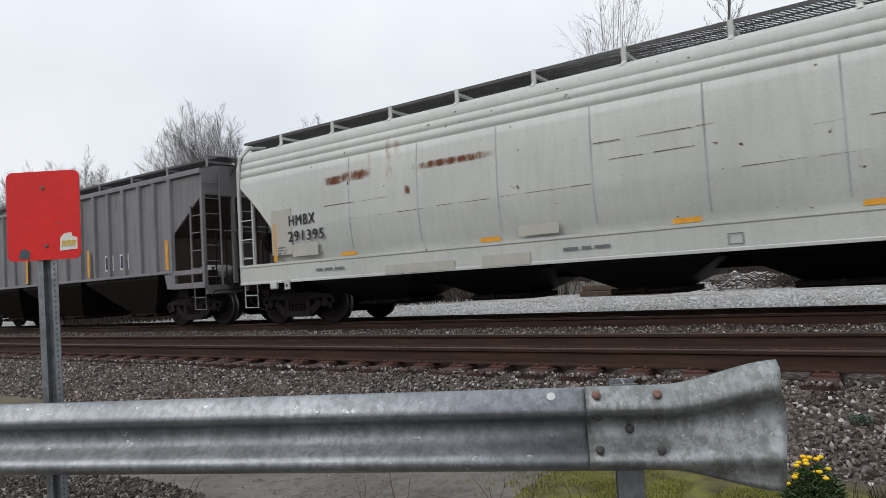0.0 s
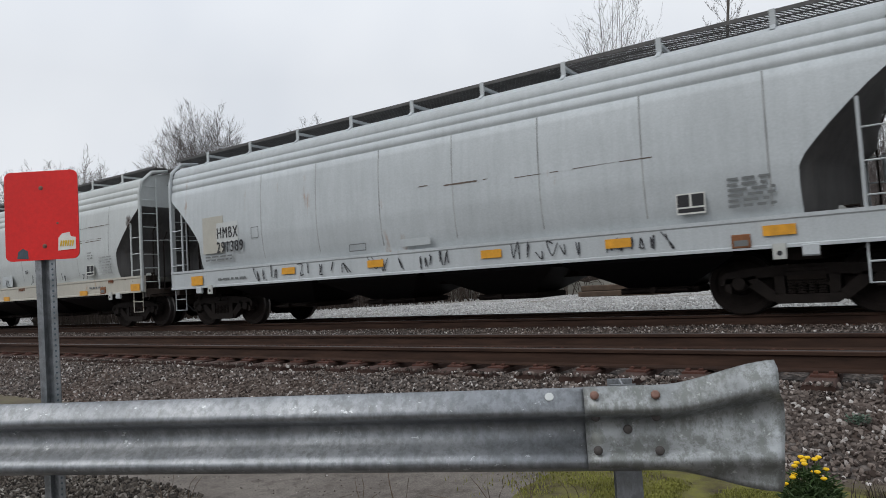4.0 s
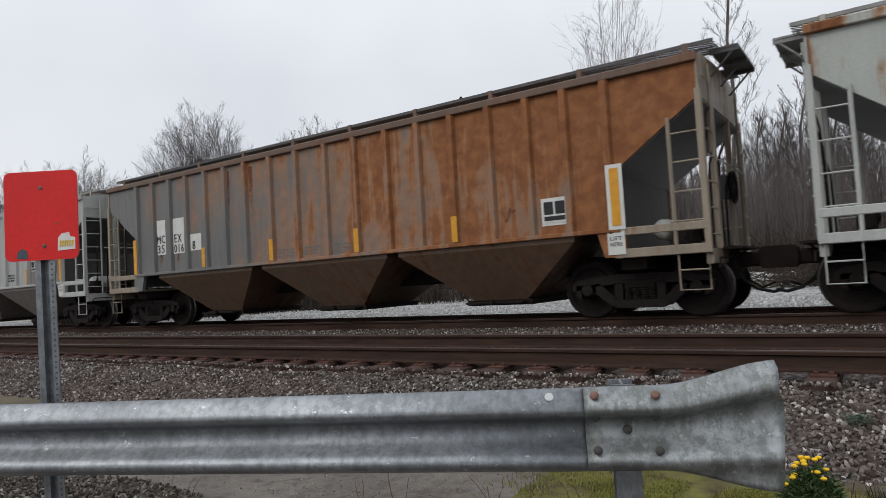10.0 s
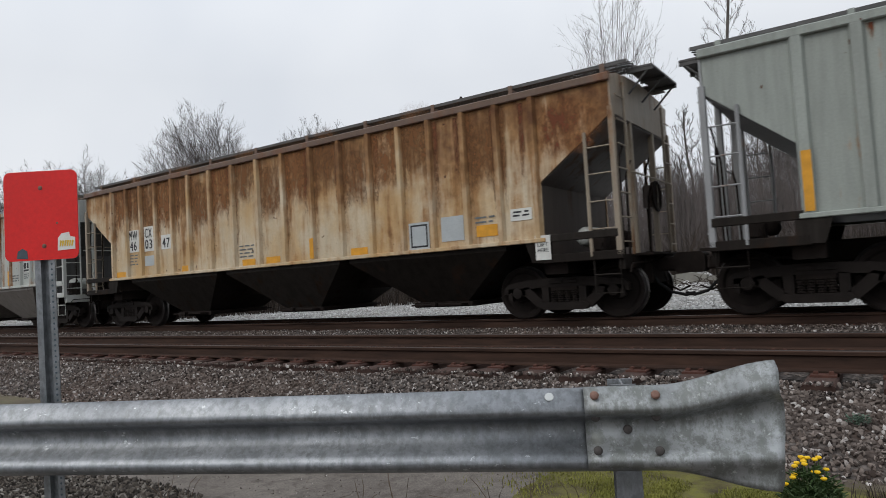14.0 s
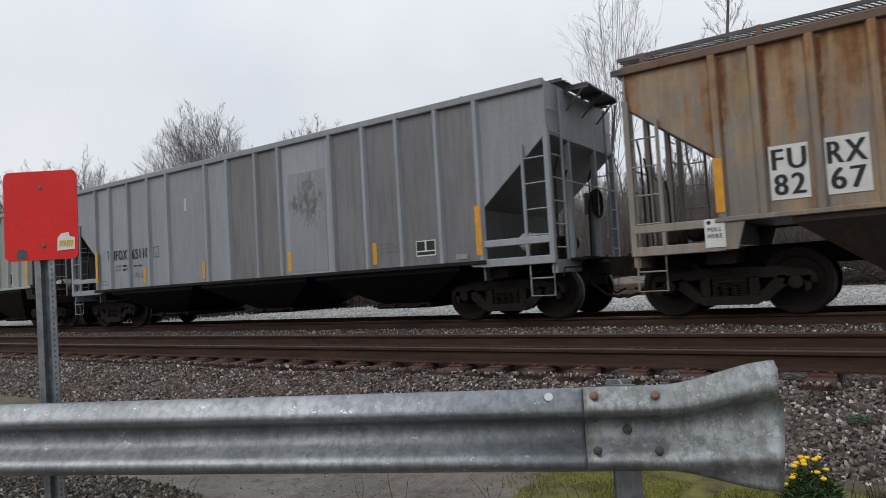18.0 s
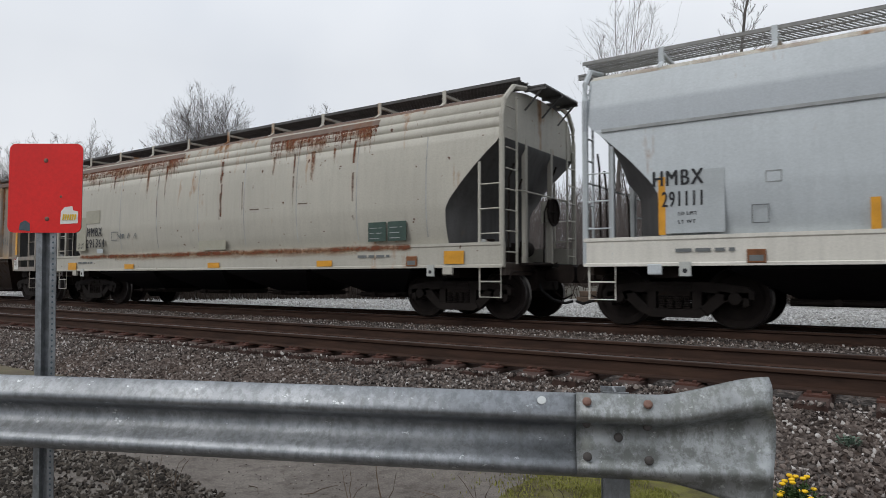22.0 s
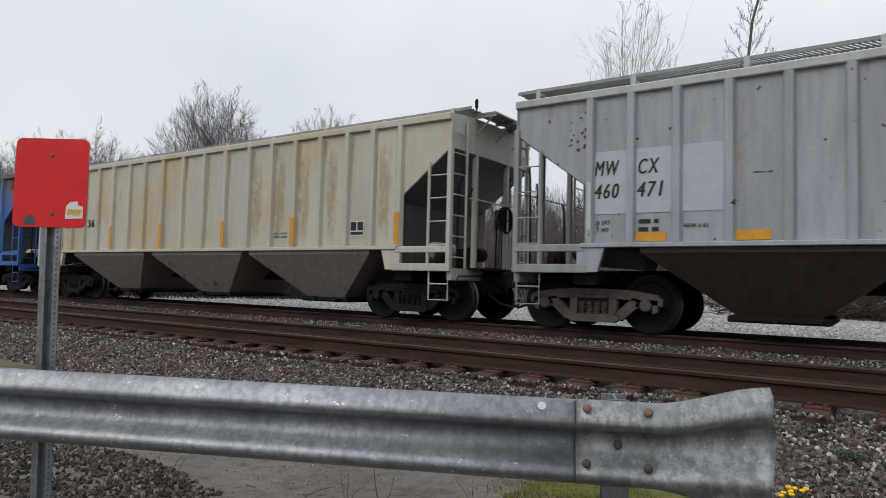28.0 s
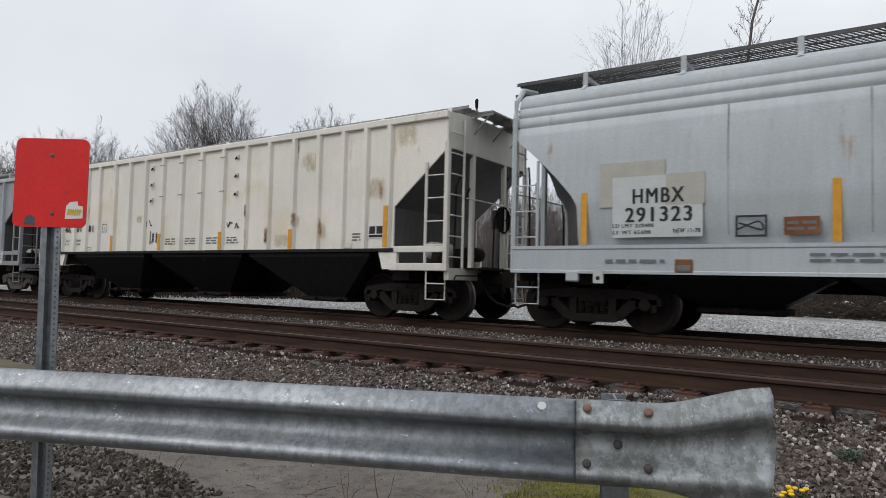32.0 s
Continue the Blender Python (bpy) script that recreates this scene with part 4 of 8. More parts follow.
        for k in (-1, 1):
            rung = [((f(0.07), k * 1.56, z), (f(0.49), k * 1.56, z)) for z in (1.42, 1.85, 2.28, 2.7)]
            ladder(car, [([(f(0.49), k * 1.56, deck), (f(0.49), k * 1.56, 2.95)], 0.03)], rung, end_mat)
            rung = [((f(-0.02), k * 1.5, 1.2 + 0.38 * i), (f(-0.02), k * 1.08, 1.2 + 0.38 * i)) for i in range(7)]
            ladder(car, [([(f(-0.02), k * 1.08, deck), (f(-0.02), k * 1.08, eave - 0.05)], 0.025)], rung, end_mat)
        part("handrail", Shape().tube([(f(-0.03), -1.0, 2.32), (f(-0.06), -0.9, 2.32), (f(-0.06), 0.9, 2.32), (f(-0.03), 1.0, 2.32)], 0.014, 6), end_mat, car)
        end_walk(car, f(0.0), -m, board, grate)
        end_clutter(car, x, m, deck)
        truck(car, f(1.23), truck_mat)
    step_irons(car, L, deck_mat, deck)
    end_gear(car, L, deck, inner, False)
    # black floor sheet: the shade between the hopper bays is put into its colour
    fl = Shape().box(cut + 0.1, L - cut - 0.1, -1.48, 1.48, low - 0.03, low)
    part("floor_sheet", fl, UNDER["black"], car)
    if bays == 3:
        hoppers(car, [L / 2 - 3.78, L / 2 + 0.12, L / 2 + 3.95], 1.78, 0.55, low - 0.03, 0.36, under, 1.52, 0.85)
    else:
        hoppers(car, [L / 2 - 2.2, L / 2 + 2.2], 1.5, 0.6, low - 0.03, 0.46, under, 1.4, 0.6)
        part("centre_tank", Shape().box(1.8, L - 1.8, -0.9, 0.9, 0.95, low - 0.03), under, car)
    underframe(car, L, body)
    cars.append((car, x0))
    return car


def cut_at(z):
    """How far a rounded-side car's shell stands back from its end at a height."""
    pts = ((1.30, 1.15), (1.95, 1.17), (2.12, 1.10), (2.30, 0.95), (2.50, 0.77), (2.75, 0.52), (2.95, 0.30), (3.10, 0.12), (3.2, 0.05), (5, 0.05))
    for (za, xa), (zb, xb) in zip(pts, pts[1:]):
        if za <= z <= zb:
            return xa + (xb - xa) * (z - za) / (zb - za)
    return pts[0][1]


PROFILE = ((1.46, 1.34), (1.52, 1.50), (1.565, 1.72), (1.59, 1.98), (1.60, 2.05), (1.60, 2.15), (1.60, 2.3), (1.597, 2.5), (1.59, 2.75), (1.58, 2.95), (1.565, 3.1), (1.55, 3.2),
           (1.536, 3.352), (1.507, 3.358), (1.512, 3.374), (1.532, 3.40), (1.513, 3.535), (1.483, 3.541), (1.487, 3.557), (1.505, 3.585), (1.480, 3.705), (1.448, 3.711), (1.452, 3.727), (1.466, 3.755), (1.40, 3.90), (1.25, 4.0), (1.0, 4.08), (0.6, 4.14), (0.0, 4.16))


def rounded_hopper(label, x0, L, body, n_seams=7, sill=None, grate=None, board=4.24, band=None, under=None, bays=4, roof_mat=None, post_mat=None, creased=True):
    """A covered hopper with a smooth bulging shell on deep side sills."""
    car = thing("covered_hopper_car", label, "freight car", "cars of the freight train", at=(x0, TRACK_Y[1], 0))
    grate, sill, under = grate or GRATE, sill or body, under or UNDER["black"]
    rows = []
    prof = [p for p in PROFILE if p[1] <= 3.92 and (creased or not 3.3 < p[1] < 3.88)]
    if not creased:
        prof.insert(-1, (1.52, 3.46))
    full = [(-y, z) for y, z in prof]
    n = 24
    for k in (-1, 1):
        rows = []
        for y, z in prof:
            c = cut_at(z)
            rows.append([(c + (L - 2 * c) * i / n, k * y, z) for i in range(n + 1)])
        part("side_shell", Shape().grid(rows), body, car, "smooth bulging side", smooth=True)
    rows = []
    roof = [p for p in PROFILE if p[1] >= 3.9]
    for y, z in [(-y, z) for y, z in roof] + [(y, z) for y, z in reversed(roof[:-1])]:
        rows.append([(0.05 + (L - 0.1) * i / 8, y, z) for i in range(9)])
    part("roof", Shape().grid(rows), roof_mat or body, car, "rounded roof", smooth=True)

    def seam():
        s = Shape()
        pts = [p for p in PROFILE if 1.34 < p[1] < 3.36]
        for (ya, za), (yb, zb) in zip(pts, pts[1:]):
            s.add([(-0.012, -ya - 0.001, za), (0.012, -ya - 0.001, za), (0.012, -yb - 0.001, zb), (-0.012, -yb - 0.001, zb), (0, -ya - 0.004, za), (0, -yb - 0.004, zb)], [(0, 4, 5, 3), (4, 1, 2, 5)])
        return s.mesh("weld_seam", SEAM)

    for i in range(n_seams):
        part("weld_seam", shared("seam", seam), SEAM, car, at=(3.4 + 1.69 * i, 0, 0))
    if band:
        z0, z1, mat = band
        s = Shape().box(0.3, L - 0.3, -1.60, -1.585, z0, z1)
        part("belt_rail", s, mat, car)
    for x, m in ((0, 1), (L, -1)):
        f = lambda u: x + m * u
        rows = []
        for y, z in [p for p in PROFILE if p[1] <= 3.2]:
            c = cut_at(z) + 0.01
            rows.append([(f(c - 0.68 * (1 - q * q) * min(1, (3.2 - z) / 0.9)), q * (y - 0.01), z) for q in (-1, -0.8, -0.5, 0, 0.5, 0.8, 1)])
        # recess shade is in this sheet's dark colour
        part("slope_sheet", Shape().grid(rows), END_GREY, car, "curved end slope sheet, its shade put into the colour", smooth=True)
        pts = [(-y, z) for y, z in PROFILE if z >= 3.2] + [(y, z) for y, z in reversed(PROFILE) if z >= 3.2]
        part("end_sheet", Shape().prism(pts, 0, *sorted((f(0.06), f(0.08)))), body, car)
        for k in (-1, 1):
            post = [(f(0.02), k * 1.55, 0.95), (f(0.02), k * 1.55, 3.55), (f(0.0), k * 1.48, 3.85), (f(-0.02), k * 1.2, 4.12), (f(-0.02), k * 0.7, 4.2)]
            part("corner_post", Shape().tube(post, 0.048, 6), post_mat or body, car)
            rung = [((f(0.04), k * 1.56, z), (f(0.46), k * 1.56, z)) for z in (1.52, 1.95, 2.38)]
            ladder(car, [([(f(0.46), k * 1.56, 1.0), (f(0.46), k * 1.56, 2.78)], 0.026)], rung, post_mat or body)
            rung = [((f(-0.03), k * 1.5, 1.2 + 0.36 * i), (f(-0.03), k * 1.1, 1.2 + 0.36 * i)) for i in range(8)]
            ladder(car, [([(f(-0.03), k * 1.1, 1.0), (f(-0.03), k * 1.1, 3.95)], 0.022)], rung, post_mat or body)
        for y in (-0.55, 0.55):
            part("end_post", Shape().box(*sorted((f(0.05), f(0.14))), y - 0.045, y + 0.045, 1.0, 3.3, 0.01), body, car)
        d = Shape().box(*sorted((f(0.02), f(1.2))), -1.5, 1.5, 0.96, 1.0).box(*sorted((f(0.0), f(0.1))), -1.45, 1.45, 0.80, 1.02, 0.01)
        part("end_deck", d, END_BROWN, car, "dark brown end platform")
        part("handrail", Shape().tube([(f(-0.03), -1.05, 2.3), (f(-0.07), -0.95, 2.3), (f(-0.07), 0.95, 2.3), (f(-0.03), 1.05, 2.3)], 0.014, 6), body, car)
        part("lifting_lug", Shape().box(*sorted((f(1.0), f(1.2))), -1.61, -1.55, 0.80, 0.97, 0.02), body, car)
        end_walk(car, f(0.0), -m, board - 0.02, grate)
        end_clutter(car, x, m, 1.0)
        truck(car, f(1.23), FRAME_STEEL)
    for k in (-1, 1):
        s = Shape().prism([(k * 1.46, 0.93), (k * 1.60, 0.93), (k * 1.60, 0.97), (k * 1.585, 0.985), (k * 1.585, 1.30), (k * 1.60, 1.32), (k * 1.60, 1.37), (k * 1.46, 1.37)], 0, 0.0, L)
        part("side_sill", s, sill, car, "deep side sill channel")
    for k in (-1, 1):
        a, b = (-1.2, -0.56) if k < 0 else (0.56, 1.2)
        if k < 0:
            walkway(car, L, board, a, b, grate, [1.13 + 1.57 * i for i in range(9)], (-1.33, 3.95), post_mat or body)
        else:
            part("running_board", Shape().box(-0.1, L + 0.1, a, b, board - 0.02, board), grate, car)
    hs = Shape()
    for i in range(8):
        x = 1.2 + (L - 2.4) * (i + 0.5) / 8
        hs.lathe([(4.14, 0.40), (4.26, 0.40), (4.30, 0.36), (4.32, 0.1)], 2, (x, 0, 0), 16)
    part("roof_hatch_covers", hs, body, car, "round roof hatches")
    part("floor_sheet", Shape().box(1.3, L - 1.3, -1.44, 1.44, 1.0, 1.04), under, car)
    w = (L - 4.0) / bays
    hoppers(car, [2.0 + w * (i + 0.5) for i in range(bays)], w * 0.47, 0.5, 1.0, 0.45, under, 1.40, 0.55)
    underframe(car, L, sill)
    step_irons(car, L, sill, 0.96)
    end_gear(car, L, 1.0, body, False)
    cars.append((car, x0))
    return car


# ---- ground ----
PAVE_Z = -0.46


def ground_z(x, y):
    """Height of the natural ground."""
    if y < 4.2:
        return PAVE_Z - 0.03
    if y < 14.5:
        return -0.50
    if y < 32:
        return -0.36
    return -0.36 + min(1.0, (y - 32) * 0.05)


def sheet(name, xs, ys, zf, mat, label, category):
    rows = [[(x, y, zf(x, y)) for x in xs] for y in ys]
    s = Shape().grid(rows)
    ob = new(name, raw_mesh(name, s.v, s.f, mat, True))
    return tagged(ob, label, category, kind="structure")


far = [-1500, -600, -250, -120, -80, -50] + [-40 + 2 * i for i in range(36)] + [40, 60, 100, 250, 600, 1500]
sheet("ground", far, [-1500, -300, -60, -20, -8, 0, 2, 4.19, 4.21, 14.49, 14.51, 31, 33, 36, 40, 46, 54, 70, 120, 300, 1500], ground_z, SOIL, "bare brown winter ground", "ground")
pv = Shape().prism([(-30.0, -6.0), (9.0, -6.0), (9.0, 2.35), (-0.75, 3.05), (-1.9, 3.75), (-4.5, 3.85), (-30.0, 2.6)], 2, PAVE_Z - 0.25, PAVE_Z)
solid("pavement", pv, PAVEMENT, "worn grey-brown asphalt road edge", "pavement", "structure")


def bed_z(x, y):
    """Surface of the ballast: shoulders and cribs."""
    lump = 0.018 * noise.noise(Vector((x * 2.1, y * 2.1, 3.0))) + 0.03 * noise.noise(Vector((x * 0.4, y * 0.6, 9.0)))
    c1, c2 = TRACK_Y
    if y < 5.45:
        base = -0.60 + (y - 3.9) * (0.385 / 1.55)
    elif y < 7.85:
        base = -0.235 - 0.02 * min(1.0, (y - 5.45) / 0.3)
    elif y < 10.42:
        base = -0.235 + 0.075 * min(1.0, (y - 7.85) / 0.25, (10.5 - y) / 0.1)
    elif y < 12.9:
        base = -0.235
    else:
        base = -0.205 - (y - 12.9) * 0.14
    return base + lump


xs = [-140, -100, -70, -50] + [-40 + 0.5 * i for i in range(101)] + [14, 20, 30, 50, 80, 140]
ys = [3.6 + 0.1 * i for i in range(112)]
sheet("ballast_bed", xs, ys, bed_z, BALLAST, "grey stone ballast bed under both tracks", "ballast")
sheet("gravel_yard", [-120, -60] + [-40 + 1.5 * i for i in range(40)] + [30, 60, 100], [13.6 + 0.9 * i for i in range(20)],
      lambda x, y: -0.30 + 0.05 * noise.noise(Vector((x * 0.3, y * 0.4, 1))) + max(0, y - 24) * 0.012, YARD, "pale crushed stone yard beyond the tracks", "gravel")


def pebbles(name, places, size, mat, label, seed):
    """Loose angular stones, each a squashed twelve-cornered lump."""
    rnd = random.Random(seed)
    base = [(-1, 0, 0.1), (1, 0, -0.1), (0, -1, 0), (0, 1, 0.1), (0, 0, 1), (0, 0, -1), (0.6, 0.6, 0.5), (-0.6, -0.6, 0.45), (0.6, -0.65, -0.3), (-0.65, 0.6, -0.2)]
    bm = bmesh.new()
    for p in base:
        bm.verts.new(p)
    bmesh.ops.convex_hull(bm, input=bm.verts[:])
    bm.verts.ensure_lookup_table()
    tri = [tuple(v.index for v in f.verts) for f in bm.faces]
    bm.free()
    v, f = [], []
    for x, y, z in places:
        r = size * rnd.uniform(0.55, 1.35)
        e = Euler((rnd.uniform(0, 6.3), rnd.uniform(0, 6.3), rnd.uniform(0, 6.3))).to_matrix()
        sx, sy, sz = r * rnd.uniform(0.8, 1.3), r * rnd.uniform(0.6, 1.0), r * rnd.uniform(0.5, 0.9)
        n = len(v)
        for px, py, pz in base:
            j = rnd.uniform(0.8, 1.2)
            q = e @ Vector((px * sx * j, py * sy * j, pz * sz * j))
            v.append((x + q.x, y + q.y, z + q.z))
        f += [(n + a, n + b, n + c) for a, b, c in tri]
    ob = new(name, raw_mesh(name, v, f, mat))
    return tagged(ob, label, "stones", kind="stuff")


rnd = random.Random(5)


def scatter(n, x0, x1, y0, y1, zf, lift=0.0, bias=1.0):
    out = []
    for _ in range(n):
        x = x1 - (x1 - x0) * rnd.random() ** bias
        y = rnd.uniform(y0, y1)
        out.append((x, y, zf(x, y) + lift))
    return out


def off_ties(p):
    """Whether a stone lies clear of the tie tops."""
    for c in TRACK_Y:
        if abs(p[1] - c) < 1.28 and not 7.95 < p[1] < 10.42 and abs((3.0 - p[0]) / 0.497 - round((3.0 - p[0]) / 0.497)) < 0.27:
            return False
    return True


shoulder = scatter(56000, -26, 3.0, 3.75, 6.12, bed_z, 0.006, 1.5)
middle = scatter(20000, -30, 4.0, 7.95, 10.45, bed_z, 0.008, 1.4) + scatter(1800, -16, 4.0, 6.3, 7.6, bed_z, 0.0, 1.2)
over = [(x, y, max(z, -0.178)) for x, y, z in scatter(3000, -22, 3.2, 5.55, 5.70, bed_z, 0.0, 1.4) if rnd.random() < 0.5]
pebbles("ballast_stones", [p for p in shoulder + middle if off_ties(p)] + over, 0.0182, STONES, "loose grey and brown track ballast stones", 3)
pebbles("yard_stones", scatter(22000, -45, 6, 13.0, 24.0, lambda x, y: -0.29, 0.0, 1.5), 0.05, STONES_PALE, "loose pale limestone chips", 4)
patch = [(-3.9 + 1.5 * math.sqrt(rnd.random()) * math.cos(a) * 0.9 - 0.1, 2.08 + 0.42 * math.sqrt(rnd.random()) * math.sin(a), PAVE_Z + 0.008) for a in [rnd.uniform(0, 6.283) for _ in range(3200)]]
pebbles("spilled_stones", patch, 0.016, STONES_DIRTY, "spilled dark stones round the sign post", 6)

grit = [(rnd.uniform(-6.0, -0.9), rnd.uniform(1.7, 3.7), PAVE_Z + 0.001) for _ in range(1900)]
pebbles("road_grit", [p for p in grit if noise.noise(Vector((p[0] * 1.6, p[1] * 1.6, 3))) > -0.15], 0.0048, STONES, "fine grit and crumbs strewn on the asphalt", 8)
for i in range(9):
    r = random.Random(300 + i)
    p, d, pts = Vector((0, 0, 0.004)), r.uniform(0, 6.3), [Vector((0, 0, 0.004))]
    for _ in range(4):
        d += r.uniform(-0.6, 0.6)
        p = p + Vector((math.cos(d) * 0.05, math.sin(d) * 0.05, r.uniform(0, 0.012)))
        pts.append(p)
    solid("fallen_twig", Shape().tube(pts, 0.0028, 5, 0.0012), DRY_STEM, "thin brown twig lying on the asphalt", "twig", group="fallen twigs", at=(-3.6 + 0.28 * i + r.uniform(-0.1, 0.1), 2.2 + 0.11 * i + r.uniform(-0.1, 0.15), PAVE_Z))

# ---- the two tracks ----
RAIL_PROFILE = [(-0.07, -0.172), (0.07, -0.172), (0.07, -0.160), (0.015, -0.142), (0.010, -0.05), (0.034, -0.036), (0.036, -0.010), (0.026, -0.003), (-0.026, -0.003), (-0.036, -0.010), (-0.034, -0.036), (-0.010, -0.05), (-0.015, -0.142), (-0.07, -0.160)]
HEAD = [(-0.027, -0.004), (0.027, -0.004), (0.024, 0.0), (-0.024, 0.0)]


def tie_mesh():
    return Shape().box(-0.115, 0.115, -1.30, 1.30, -0.36, -0.192, 0.015).mesh("tie", TIE)


def plate_mesh():
    s = Shape().box(-0.095, 0.095, -0.19, 0.19, -0.195, -0.174, 0.004)
    for y in (-0.12, 0.12):
        for x in (-0.055, 0.055):
            s.box(x - 0.018, x + 0.018, y - 0.02, y + 0.02, -0.178, -0.150, 0.005)
    return s.mesh("tie_plate", PLATE)


for c, lead, n_ties in ((TRACK_Y[0], RAIL_Y[0], 60), (TRACK_Y[1], RAIL_Y[2], 60)):
    track = thing("railway_track", "straight railway track with rusty rails on timber ties", "railway track", "parallel railway tracks", "structure", (0, c, 0))
    for k in (-1, 1):
        r = part("rail", Shape().prism([(y + k * 0.7525, z) for y, z in RAIL_PROFILE], 0, -140, 120), RAIL, track, "rusty steel rail")
        part("rail_head", Shape().prism([(y + k * 0.7525, z) for y, z in HEAD], 0, -140, 120), RAIL_TOP, r, "worn running surface")
    for i in range(n_ties):
        x = 3.0 - 0.497 * i
        part("tie", shared("tie", tie_mesh), TIE, track, at=(x + 0.02 * math.sin(i * 2.3), 0.03 * math.sin(i * 1.7), 0))
        for k in (-1, 1):
            part("tie_plate", shared("plate", plate_mesh), PLATE, track, at=(x + 0.01 * math.sin(i * 3.1), k * 0.7525, 0))

# ---- guardrail ----
G0, G1 = Vector((-3.142, 1.281)), Vector((-0.937, 2.262))
GDIR = (G1 - G0).normalized()
guard = thing("guardrail", "weathered galvanised W-beam roadside guardrail with bolts", "guardrail", at=(G1.x, G1.y, 0))
guard.rotation_euler = (0, 0, math.atan2(GDIR.y, GDIR.x))
GT, GH = 0.315, 0.303
WAVE = ((0.0, 0.056), (0.005, 0.048), (0.022, 0.032), (0.042, 0.016), (0.058, 0.005), (0.070, 0.0), (0.080, 0.001), (0.088, 0.010), (0.098, 0.032), (0.108, 0.056), (0.118, 0.072), (0.128, 0.080), (0.145, 0.083), (0.165, 0.081), (0.183, 0.074), (0.200, 0.060), (0.216, 0.040), (0.230, 0.020), (0.242, 0.006), (0.254, 0.0), (0.266, 0.001), (0.275, 0.010), (0.285, 0.030), (0.294, 0.050), (0.30, 0.062))


def lobe(d):
    """How far the flared end lifts or drops each line of the profile."""
    pts = ((0.0, 0.076), (0.05, 0.066), (0.07, 0.062), (0.17, 0.040), (0.25, -0.002), (0.268, -0.014), (0.282, -0.030), (0.294, -0.052), (0.30, -0.066))
    for (a, u), (b, w) in zip(pts, pts[1:]):
        if d <= b:
            return u + (w - u) * (d - a) / (b - a)
    return pts[-1][1]


def tuck(d):
    """How deep the lowest lines lie at the flared end."""
    return 0.026 * min(1.0, max(0.0, (d - 0.25) / 0.028)) - 0.012 * max(0.0, (d - 0.282) / 0.018)


def wave_rows(xs, front, top, flare=None, thick=0.0035):
    rows = []
    for d, back in WAVE:
        row = []
        for x in xs:
            fl = flare(x) if flare else 0.0
            z = top - d * GH / 0.30 + fl * lobe(d)
            round_off = 0.018 * max(0.0, 1 - d / 0.04) ** 2 + 0.04 * max(0.0, (d - 0.27) / 0.03) ** 2 - 0.43 * back
            row.append((x - fl * round_off, front + back + (tuck(d) - back) * fl * (d > 0.255) + thick, z))
        rows.append(row)
    return rows


def beam(xs, front, top, flare=None):
    s = Shape()
    s.grid(wave_rows(xs, front, top, flare))
    return s


def solidify(ob, t):
    m = ob.modifiers.new("thickness", "SOLIDIFY")
    m.thickness, m.offset = t, 1.0
    return ob


solidify(part("w_beam", beam([-9.0 + 0.5 * i for i in range(18)] + [0.19], 0.006, GT), GALV, guard, "long galvanised beam", smooth=True), 0.004)


def flare(x):
    t = max(0.0, min(1.0, (x - 0.27) / 0.40))
    s = t * t * (3 - 2 * t)
    return s


solidify(part("end_terminal", beam([0.0, 0.06, 0.12, 0.18, 0.24] + [0.27 + 0.0302 * i for i in range(14)], -0.001, GT + 0.003, flare), GALV_MOSS, guard, "flared mossy end shoe", smooth=True), 0.004)


def bolt_mesh(mat):
    return Shape().lathe([(0.0, 0.0165), (-0.005, 0.0165), (-0.010, 0.012), (-0.012, 0.004)], 1, sides=12).mesh("bolt", mat)


for bx, bz, mat in ((0.038, 0.299, BOLT_RUST), (0.252, 0.296, BOLT_RUST), (0.038, 0.105, BOLT_DARK), (0.252, 0.102, BOLT_DARK), (0.038, 0.215, BOLT_DARK), (0.252, 0.213, BOLT_DARK), (0.152, 0.165, BOLT_DARK)):
    deep = 0.07 if 0.13 < bz < 0.18 else (0.05 if 0.2 < bz < 0.28 else (0.018 if bz > 0.28 else 0.008))
    part("bolt", shared(("bolt", mat.name), lambda: bolt_mesh(mat)), mat, guard, "domed splice bolt", (bx, deep - 0.002, bz - 0.004)).rotation_euler = (radians(-32) if bz > 0.28 else 0.0, 0, 0)
g = Shape().box(0.10, 0.195, 0.10, 0.112, PAVE_Z - 0.4, 0.318, 0).box(0.10, 0.195, 0.235, 0.247, PAVE_Z - 0.4, 0.318, 0).box(0.143, 0.151, 0.112, 0.235, PAVE_Z - 0.4, 0.318, 0)
part("guardrail_post", g, GALV, guard, "galvanised I-section post")
for x in (-3.66, -5.6):
    g = Shape().box(x - 0.06, x + 0.06, 0.10, 0.115, PAVE_Z - 0.4, 0.30, 0).box(x - 0.06, x + 0.06, 0.235, 0.25, PAVE_Z - 0.4, 0.30, 0).box(x - 0.005, x + 0.005, 0.115, 0.235, PAVE_Z - 0.4, 0.30, 0)
    part("guardrail_post", g, GALV, guard)
spot = Shape().lathe([(0.0, 0.017), (-0.002, 0.015)], 1, sides=14)
part("paint_spot", spot, LIGHT_PATCH, guard, "white paint dab", (-0.125, 0.0325, 0.292)).rotation_euler = (radians(-37), 0, 0)

